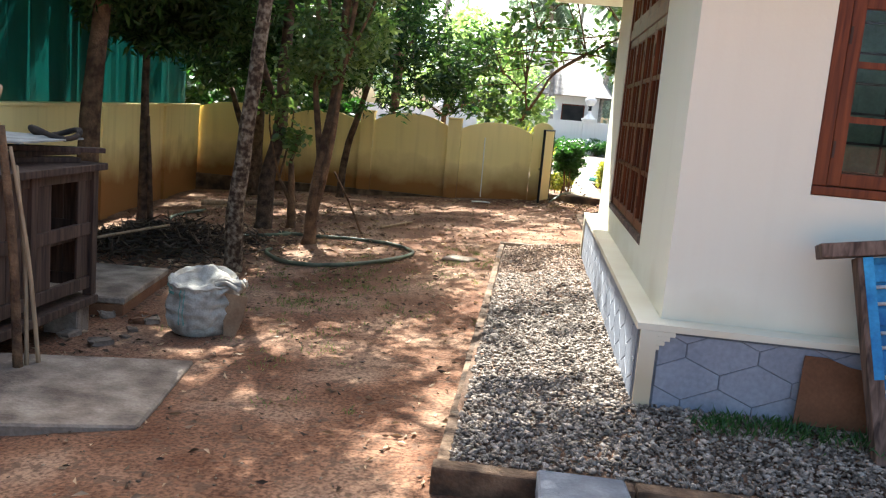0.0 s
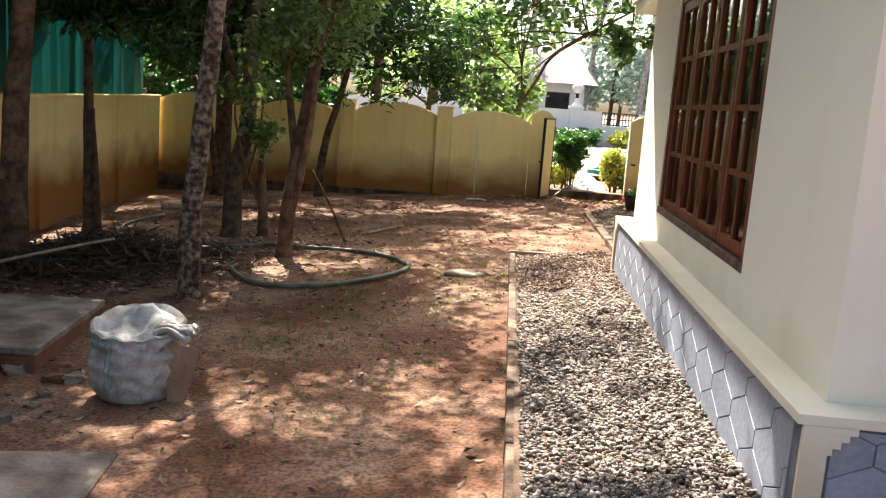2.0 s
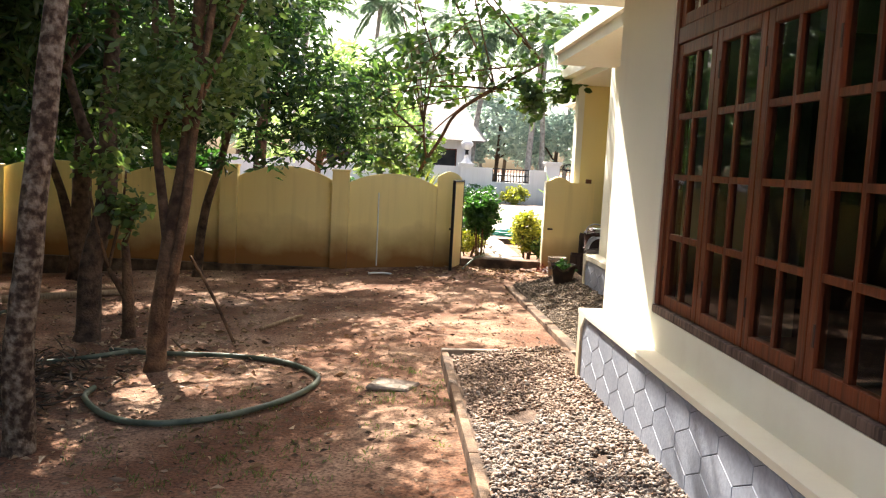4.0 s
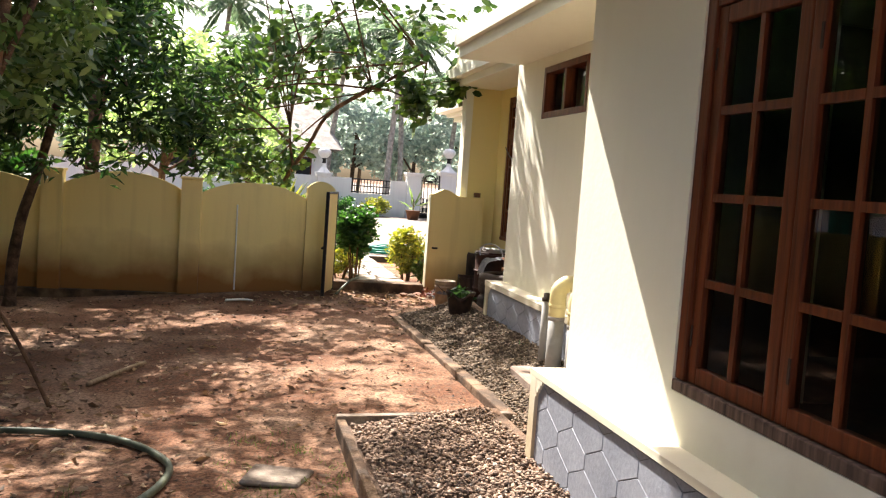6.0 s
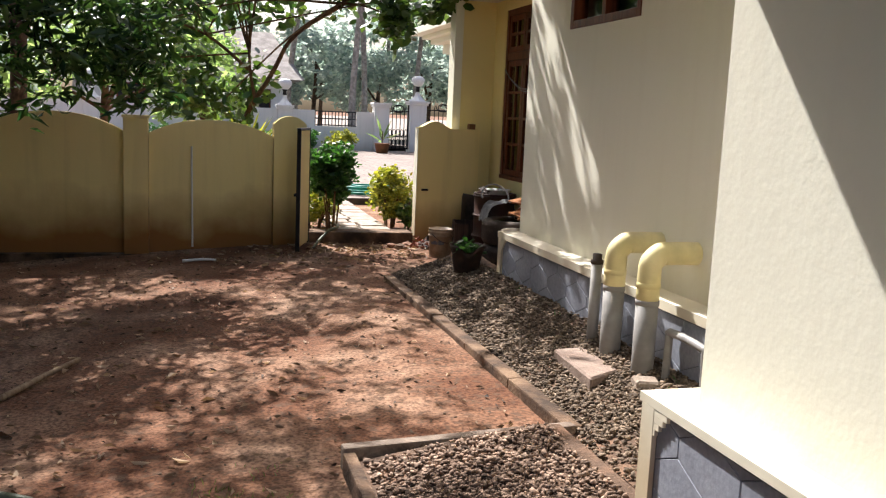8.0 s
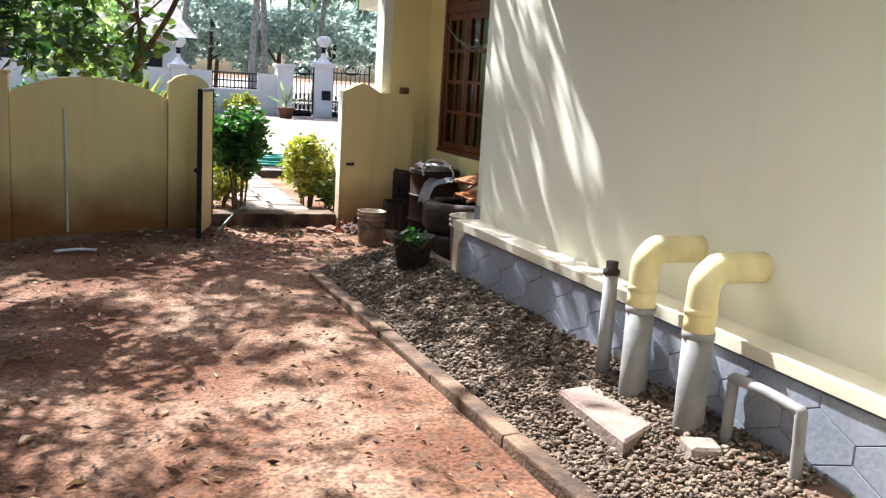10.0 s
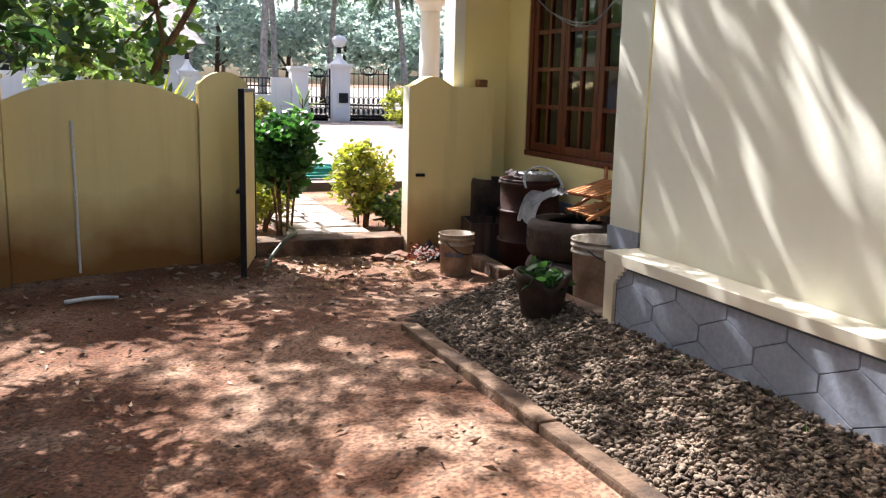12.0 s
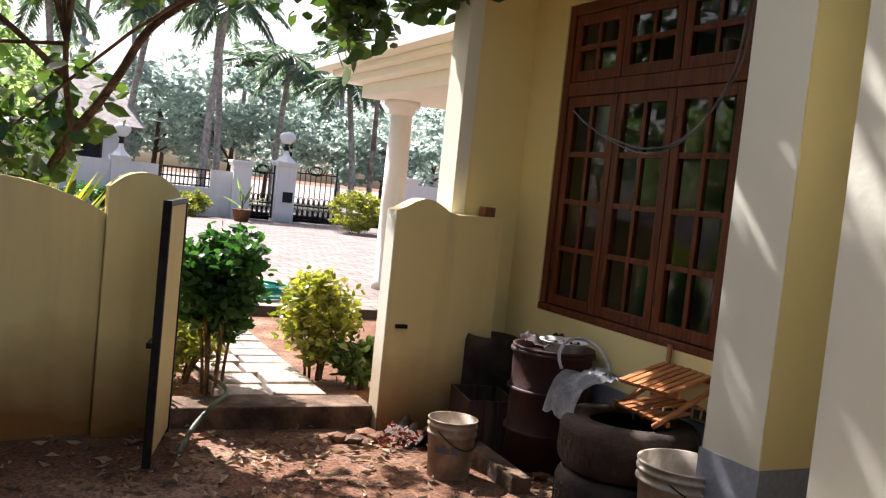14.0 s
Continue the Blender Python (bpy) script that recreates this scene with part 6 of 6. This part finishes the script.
cable([(2.45, 15.34, 2.84), (2.45, 15.36, 2.5), (2.45, 15.4, 2.18), (2.44, 15.56, 1.95), (2.44, 15.79, 1.80), (2.44, 16.05, 1.77), (2.45, 16.29, 1.81), (2.46, 16.6, 1.9), (2.47, 16.82, 2.01)], "thin grey cable sagging across the window")
cable([(2.44, 15.37, 2.84), (2.44, 15.385, 2.48), (2.435, 15.43, 2.14), (2.43, 15.6, 1.9), (2.43, 15.82, 1.77), (2.43, 16.05, 1.745), (2.445, 16.31, 1.80), (2.46, 16.6, 1.9)], "thin grey cable sagging across the window")


# ---- front garden ----
tagged(part("pavement", boxes(((-9.0, 21.6, -0.2), (16.0, 39.6, 0.0))), PAVING), "pale pinkish block paving of the front court", "paving", kind="structure")
tagged(part("road", boxes(((-150.0, 40.9, -0.4), (150.0, 240.0, -0.06))), DUSTY), "pale dusty street beyond the front gate", "road", kind="structure")
path = new("path")
tagged(path, "garden path of pale worn stone slabs", "path", kind="structure")
rs = np.random.RandomState(101)
y = 17.78
while y < 21.55:
    h = rs.uniform(0.26, 0.36)
    cut = 1.0 + rs.uniform(-0.05, 0.05)
    for x0, x1 in ((0.66, cut - 0.02), (cut + 0.02, 1.38)):
        bm = boxes(((x0, y, -0.14), (x1, y + h - 0.03, -0.005 + rs.uniform(-0.008, 0.006))), bevel=0.012)
        part("slab", bm, PAVER, path)
    y += h


def bush(name, label, at, rx, rz, z0, leaf, n, size, seed, bark=BARK_BROWN, wide=0.5):
    rs = np.random.RandomState(seed)
    t = thing(name, at, label, "bush")
    for k in range(7):
        a = rs.uniform(0, 6.28)
        end = (rx * 0.6 * math.cos(a), rx * 0.6 * math.sin(a), z0 + rz * 0.8)
        part("stem", tube(bmesh.new(), curve_points([(0.06 * math.cos(a), 0.06 * math.sin(a), -0.1), (end[0] * 0.5, end[1] * 0.5, z0 * 0.7), end], 3), 0.011, 6), bark, t, "", True)
    blob = [(0, 0, z0 + rz, rx, rx, rz, 1.0)]
    subs = sub_blobs(rs, blob[0], 34, 0.33)
    ends = blob_points(rs, subs, n)
    at2, way, ln = rosettes(rs, ends, 8, size, -0.1, 0.03)
    v, f = leaf_arrays(rs, at2, way, ln, wide)
    part("foliage", fast_mesh("foliage", v, f, leaf), None, t)
    return t


bush("garden_bush", "dark green clipped bush on bare stems", (0.66, 18.05, -0.05), 0.29, 0.33, 0.42, LEAF_BUSH, 640, 0.075, 111)
bush("garden_bush", "golden-green clipped bush beside the path", (1.52, 18.55, -0.05), 0.27, 0.30, 0.16, LEAF_GOLD, 420, 0.06, 112)
bush("garden_bush", "golden-green low bush at the foot of a taller one", (0.5, 18.45, -0.05), 0.3, 0.2, 0.05, LEAF_GOLD, 200, 0.06, 113)
bush("garden_bush", "low green plant at the path edge", (1.75, 18.2, -0.05), 0.16, 0.13, 0.05, LEAF_BROAD, 110, 0.08, 114)
bush("hedge", "round golden-green hedge by the gate", (8.35, 36.3, 0.0), 0.85, 0.52, 0.1, LEAF_GOLD, 620, 0.10, 115)
for k, (x, yy, s) in enumerate(((2.6, 38.6, 0.7), (4.0, 38.9, 0.6), (1.2, 38.4, 0.8), (-0.6, 38.7, 0.7), (-2.2, 38.5, 0.9))):
    bush("hedge", "low golden-green hedge along the front wall", (x, yy, 0.0), s, 0.32, 0.05, LEAF_GOLD if k % 2 else LEAF_BUSH, 260, 0.10, 120 + k)


bush("garden_bush", "dense dark green shrub behind the boundary wall", (-7.6, 20.2, -0.1), 1.4, 1.0, 0.4, LEAF_BUSH, 700, 0.16, 117)
bush("garden_bush", "dense dark green shrub behind the boundary wall", (-5.2, 19.7, -0.1), 1.2, 0.95, 0.4, LEAF_BUSH, 600, 0.16, 118)


def spiky(name, label, at, n, ln, leaf, seed, wide=0.09):
    rs = np.random.RandomState(seed)
    t = thing(name, at, label, "plant")
    w = rs.normal(size=(n, 3)) * np.array([0.7, 0.7, 0.3])
    w[:, 2] += 0.9
    base = np.zeros((n, 3))
    base[:, 2] = rs.uniform(0.0, 0.5, n) * ln
    v, f = leaf_arrays(rs, base, w, ln * rs.uniform(0.6, 1.2, n), wide)
    part("leaves", fast_mesh("leaves", v, f, leaf), None, t)
    part("stem", tube(bmesh.new(), [(0, 0, -0.1), (0, 0, 0.5 * ln)], 0.02, 8), BARK_BROWN, t)
    return t


spiky("croton_plant", "spiky yellow-green croton behind the wall", (0.02, 18.6, 0.3), 70, 0.6, LEAF_GOLD, 131, 0.065)
spiky("croton_plant", "spiky yellow-green croton behind the wall", (-0.35, 18.9, 0.5), 60, 0.65, LEAF_GOLD, 132, 0.065)
spiky("potted_palm", "young palm in a clay pot near the gate", (5.4, 38.2, 0.35), 10, 0.85, LEAF_GARDEN, 133)
part("pot", lathe(bmesh.new(), [(0.2, -0.35), (0.28, -0.02), (0.31, 0.0), (0.26, 0.0), (0.2, -0.05)], 24), RUST, bpy.data.objects["potted_palm"], "clay pot", True)
coil = []
for k in range(150):
    a = k * 0.33
    r = 0.34 + 0.20 * math.sin(k * 0.21) * 0.5 + 0.1 * math.sin(k * 0.043)
    coil.append((1.95 + r * 1.3 * math.cos(a), 22.4 + r * math.sin(a), 0.02 + 0.0009 * k))
hose_thing("hose_coil", "coiled turquoise garden hose on the paving", coil, 0.018, HOSE_BLUE, 2)


# ---- porch ----
def porch():
    t = new("ceiling_porch")
    tagged(t, "cream porch roof with a stepped cornice", "porch roof", kind="structure")
    for lo, hi in (((3.62, 18.2, 2.62), (12.0, 23.9, 2.80)), ((3.42, 18.0, 2.801), (12.2, 24.1, 2.90)), ((3.28, 17.9, 2.901), (12.3, 24.25, 2.97)), ((3.08, 17.85, 2.971), (12.4, 24.45, 3.10))):
        part("cornice", boxes((lo, hi), bevel=0.012), CREAM, t)
    for x, yy in ((4.12, 23.6), (8.5, 23.6)):
        c = thing("porch_column", (x, yy, 0), "round pinkish-white porch column with a moulded capital", "column", "porch columns")
        part("shaft", lathe(bmesh.new(), [(0.19, 0.0), (0.19, 0.12), (0.165, 0.14), (0.165, 1.2), (0.15, 2.42)], 28), WHITE, c, "", True)
        part("capital", lathe(bmesh.new(), [(0.15, 2.421), (0.18, 2.45), (0.18, 2.50), (0.23, 2.54), (0.25, 2.56), (0.25, 2.619)], 28), WHITE, c, "", True)


porch()


# ---- front wall and gate ----
def gate_pillar(x, yy, w, h, lamp, label):
    t = thing("gate_pillar", (x, yy, 0), label, "pillar", "front pillars")
    part("shaft", boxes(((-w / 2, -w / 2, -0.2), (w / 2, w / 2, h - 0.35)), bevel=0.015), WHITE, t)
    part("cornice", boxes(((-w * 0.58, -w * 0.58, h - 0.349), (w * 0.58, w * 0.58, h - 0.27)), ((-w * 0.64, -w * 0.64, h - 0.269), (w * 0.64, w * 0.64, h - 0.19)), bevel=0.012), WHITE, t)
    if lamp:
        part("cap", lathe(bmesh.new(), [(w * 0.55, h - 0.188), (w * 0.36, h - 0.1), (w * 0.2, h), (w * 0.14, h + 0.1), (0.06, h + 0.16)], 4), WHITE, t)
        part("lamp_neck", lathe(bmesh.new(), [(0.08, h + 0.16), (0.06, h + 0.3), (0.11, h + 0.36)], 14), IRON, t, "dark lamp neck", True)
        part("lamp_globe", lathe(bmesh.new(), [(0.10, h + 0.361), (0.17, h + 0.42), (0.25, h + 0.55), (0.25, h + 0.64), (0.16, h + 0.73), (0.0, h + 0.76)], 20), LAMP_WHITE, t, "white scalloped lamp globe", True)
    return t


gate_pillar(7.07, 40.0, 0.62, 2.1, True, "white gate pillar with a round white lamp")
gate_pillar(5.68, 40.0, 0.55, 1.98, False, "plain white gate pillar")
gate_pillar(2.1, 40.0, 0.5, 1.75, True, "white wall pillar with a small round lamp")
gate_pillar(11.4, 40.2, 0.6, 2.0, False, "white gate pillar by the road")
gate_pillar(-4.5, 40.0, 0.5, 1.75, True, "white wall pillar with a small round lamp")


def iron_gate(x0, y0, length, ang, h, label, n):
    t = thing("iron_gate", (x0, y0, 0), label, "gate", turn=ang)
    for z in (0.12, 0.55, h - 0.25):
        part("rail", tube(bmesh.new(), [(0, 0, z), (length, 0, z)], 0.022, 6), IRON, t)
    for k in range(n + 1):
        x = length * k / n
        top = h - 0.25 + (0.25 * abs(2 * k / n - 1) if 0 < k < n else 0.25)
        part("bar", tube(bmesh.new(), [(x, 0, 0.08), (x, 0, top)], 0.016 if 0 < k < n else 0.03, 6), IRON, t)
    for k in range(n):
        x = length * (k + 0.5) / n
        for z in (0.33, 0.70):
            ring = [(x + length / n * 0.36 * math.cos(a), 0, z + 0.13 * math.sin(a)) for a in np.linspace(0, 6.283, 13)]
            part("scroll", tube(bmesh.new(), ring, 0.014, 5, False), IRON, t)
    for s in (-1, 1):
        ring = [(length / 2 + s * (0.10 + 0.015 * i) * math.cos(0.5 * i), 0, h - 0.12 + (0.06 + 0.012 * i) * math.sin(0.5 * i)) for i in range(14)]
        part("crest_scroll", tube(bmesh.new(), ring, 0.02, 5), IRON, t)


iron_gate(5.98, 40.0, 0.76, 0, 1.75, "small black wrought iron gate between white pillars", 5)
iron_gate(7.42, 40.0, 1.35, -28, 1.85, "black wrought iron gate leaf with scrolls, standing open", 8)
part("sign_plate", boxes(((6.98, 39.66, 0.62), (7.3, 39.688, 0.95)), bevel=0.005), IRON)
tagged(bpy.data.objects["sign_plate"], "small dark letter box on the gate pillar", "letter box")
tagged(part("wall_street", boxes(((-40, 39.92, -0.3), (1.84, 40.08, 1.42)), ((2.36, 39.92, -0.3), (3.2, 40.08, 1.42)), ((3.2, 39.92, -0.3), (4.75, 40.08, 0.85)), ((4.75, 39.92, -0.3), (5.4, 40.08, 1.42)), ((11.75, 40.1, -0.3), (40, 40.3, 1.6))), WHITE), "white street wall of the front court", "wall", kind="structure")
grill = thing("wall_grille", (3.2, 40.0, 0.85), "black iron grille set in the street wall", "grille")
for k in range(13):
    part("bar", tube(bmesh.new(), [(1.5 * k / 12 + 0.02, 0, 0), (1.5 * k / 12 + 0.02, 0, 0.56)], 0.018, 6), IRON, grill)
for z in (0.04, 0.28, 0.54):
    part("rail", tube(bmesh.new(), [(0, 0, z), (1.55, 0, z)], 0.024, 6), IRON, grill)
tagged(part("road", boxes(((-80, 41.5, -0.25), (80, 47.5, -0.06))), surface("grey_road", (0.10, 0.095, 0.09), (0.16, 0.15, 0.14), 2, 0.9, 0.3)), "grey road outside the gate", "road", kind="structure")


# ---- distance ----
def palm(at, h, lean, seed, n=17, ln=2.6):
    rs = np.random.RandomState(seed)
    t = thing("coconut_palm", at, "tall coconut palm with a slim grey trunk", "palm", "coconut palms")
    top = Vector((lean[0], lean[1], h))
    pts = curve_points([(0, 0, -0.3), (lean[0] * 0.2, lean[1] * 0.2, h * 0.4), top], 6)
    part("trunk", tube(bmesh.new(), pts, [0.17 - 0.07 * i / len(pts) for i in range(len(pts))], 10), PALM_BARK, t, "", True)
    at2, way, size = [], [], []
    for k in range(n):
        a = 2 * math.pi * k / n + rs.uniform(-0.2, 0.2)
        el = rs.uniform(-0.5, 0.9)
        out = Vector((math.cos(a), math.sin(a), 0))
        spine = []
        p = top.copy()
        d = out * math.cos(el) + Vector((0, 0, math.sin(el)))
        for i in range(15):
            spine.append(p.copy())
            d = (d + Vector((0, 0, -0.085))).normalized()
            p = p + d * ln / 14
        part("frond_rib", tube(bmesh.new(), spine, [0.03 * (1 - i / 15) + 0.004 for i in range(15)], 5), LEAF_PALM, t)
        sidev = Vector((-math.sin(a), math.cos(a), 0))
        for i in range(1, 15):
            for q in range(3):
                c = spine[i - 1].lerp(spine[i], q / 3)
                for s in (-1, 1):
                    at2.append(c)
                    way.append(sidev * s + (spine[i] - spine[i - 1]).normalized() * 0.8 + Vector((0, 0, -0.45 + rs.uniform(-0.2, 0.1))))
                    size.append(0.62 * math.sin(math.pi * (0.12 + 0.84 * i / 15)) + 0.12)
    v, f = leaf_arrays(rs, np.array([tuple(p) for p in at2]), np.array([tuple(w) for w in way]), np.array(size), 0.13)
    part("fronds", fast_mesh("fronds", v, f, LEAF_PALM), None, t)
    return t


PALMS = ((5.3, 44.5, 7.9, 0.5), (6.9, 50, 9.0, -0.4), (3.0, 49, 8.3, 0.9), (0.5, 46, 7.4, -0.6), (9.8, 52, 7.0, 0.5), (12.6, 49, 6.0, -0.5), (-2.5, 52, 10, 0.5), (8.2, 60, 11, 0.3), (-6, 48, 9, 0.7), (15, 58, 9, -0.3), (1.8, 62, 11, 0.4), (10.8, 64, 8.0, 0.2), (4.4, 58, 10, -0.5))
for k, (x, yy, h, ln) in enumerate(PALMS):
    palm((x, yy, -0.1), h, (ln, 0.3), 200 + k)


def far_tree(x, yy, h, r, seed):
    return tree("roadside_tree", "leafy roadside tree beyond the front wall, leaves paled for haze", (x, yy, -0.15), [([(x, yy, -0.15), (x + 0.1, yy, h * 0.3), (x + 0.2, yy, h * 0.6)], 0.16)], 0.16, BARK,
                [(x, yy, h * 0.62, r, r, h * 0.34, 1.0)], LEAF_HAZE, 520, 8, 0.34, seed, 0.42, 0.3, clumps=16, forks=6)


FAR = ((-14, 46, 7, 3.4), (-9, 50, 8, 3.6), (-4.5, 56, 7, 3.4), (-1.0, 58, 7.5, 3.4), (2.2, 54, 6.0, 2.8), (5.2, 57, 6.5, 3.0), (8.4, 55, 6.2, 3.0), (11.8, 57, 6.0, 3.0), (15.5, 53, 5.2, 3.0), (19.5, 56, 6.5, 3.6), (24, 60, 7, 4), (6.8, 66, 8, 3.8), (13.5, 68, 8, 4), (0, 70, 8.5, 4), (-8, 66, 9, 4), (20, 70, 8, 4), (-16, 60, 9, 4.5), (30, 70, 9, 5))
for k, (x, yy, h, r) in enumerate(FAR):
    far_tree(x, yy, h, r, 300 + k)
# The last three, unseen past the side wall, are added to darken window reflections.
for k, (x, yy, h, r) in enumerate(((-2.6, 23.5, 4.2, 1.9), (-5.6, 22.0, 4.8, 2.0), (-8.5, 24, 5.5, 2.4), (-0.9, 27.5, 3.4, 1.3), (-10.5, 16, 5.0, 2.2), (-10.2, 11, 5.6, 2.4), (-9.6, 6.5, 5.8, 2.4), (-9.4, 2.0, 5.6, 2.4))):
    tree("garden_tree", "leafy green tree outside the yard walls", (x, yy, -0.15), [([(x, yy, -0.15), (x + 0.05, yy, h * 0.3), (x + 0.1, yy, h * 0.6)], 0.09)], 0.09, BARK_BROWN,
         [(x, yy, h * 0.62, r, r, h * 0.34, 1.0)], LEAF_GARDEN, 430, 8, 0.17, 340 + k, 0.42, 0.3, clumps=18, forks=8)

# Added trees with crowns above the view, there to shade the yard.
for k, (x, yy) in enumerate(((-3.5, 20.6), (-6.3, 21.2))):
    tree("shade_tree", "tall leafy tree added behind the boundary wall to shade the yard", (x, yy, -0.2), [([(x, yy, -0.2), (x + 0.1, yy, 2.0), (x + 0.2, yy, 4.6)], 0.14)], 0.14, BARK,
         [(x, yy, 5.6, 2.2, 2.0, 1.2, 1.0)], LEAF_MANGO, 650, 9, 0.18, 360 + k)


def neighbour():
    t = thing("neighbour_house", (-1.5, 51.5, 0), "pale house with an old grey tiled roof, paled for haze, beyond the trees", "house")
    part("wall", boxes(((-4.5, -3, -0.2), (4.5, 3, 2.9))), WHITE, t)
    bm = bmesh.new()
    v = [bm.verts.new(p) for p in ((-5.2, -3.8, 2.7), (5.2, -3.8, 2.7), (5.2, 3.8, 2.7), (-5.2, 3.8, 2.7), (-4.0, 0, 5.0), (4.0, 0, 5.0))]
    for f in ((0, 1, 5, 4), (2, 3, 4, 5), (1, 2, 5), (3, 0, 4), (3, 2, 1, 0)):
        bm.faces.new([v[i] for i in f])
    part("roof", bm, TILE_ROOF, t)
    for x in (-2.8, 0.2, 2.6):
        # These openings are plain near-black boxes standing for unlit rooms.
        w = part("window", boxes(((x, -3.03, 1.0), (x + 1.1, -2.99, 2.2))), ROOM_SHADE, t)
        part("frame", boxes(((x - 0.06, -3.06, 0.94), (x, -2.99, 2.26)), ((x + 1.1, -3.06, 0.94), (x + 1.16, -2.99, 2.26)), ((x, -3.06, 2.2), (x + 1.1, -2.99, 2.26)), ((x, -3.06, 0.94), (x + 1.1, -2.99, 1.0))), WOOD, w)


neighbour()
pole = thing("utility_pole", (12.45, 46.5, -0.1), "grey concrete utility pole by the road", "pole")
part("shaft", lathe(bmesh.new(), [(0.13, -0.2), (0.08, 7.2)], 10), CONCRETE, pole)
for z in (6.5, 6.9):
    part("crossarm", boxes(((-0.7, -0.05, z), (0.7, 0.05, z + 0.09))), GREYWOOD, pole)

# single stones of the gravel strip beside the walk
rs = np.random.RandomState(401)
stone_shapes = []
for k in range(8):
    bm = bmesh.new()
    bmesh.ops.create_icosphere(bm, subdivisions=1, radius=0.0155)
    size = rs.uniform(0.75, 1.35, 3)
    for v in bm.verts:
        v.co = Vector((v.co.x * size[0], v.co.y * size[1], v.co.z * size[2] * 0.6)) * float(rs.uniform(0.6, 1.3))
    stone_shapes.append(mesh_of("stone", bm, STONE_WARM if k % 2 else STONE))
strip = bpy.data.objects["ground_bed_near"]
for x, y, z in scatter(300, -0.26, 0.50, 7.2, 9.6, bed_near):
    one = part("stone", stone_shapes[int(rs.randint(8))], None, strip)
    one.matrix_basis = pose(x, y, z + 0.010, rs.uniform(-25, 25), rs.uniform(-25, 25), rs.uniform(0, 360))
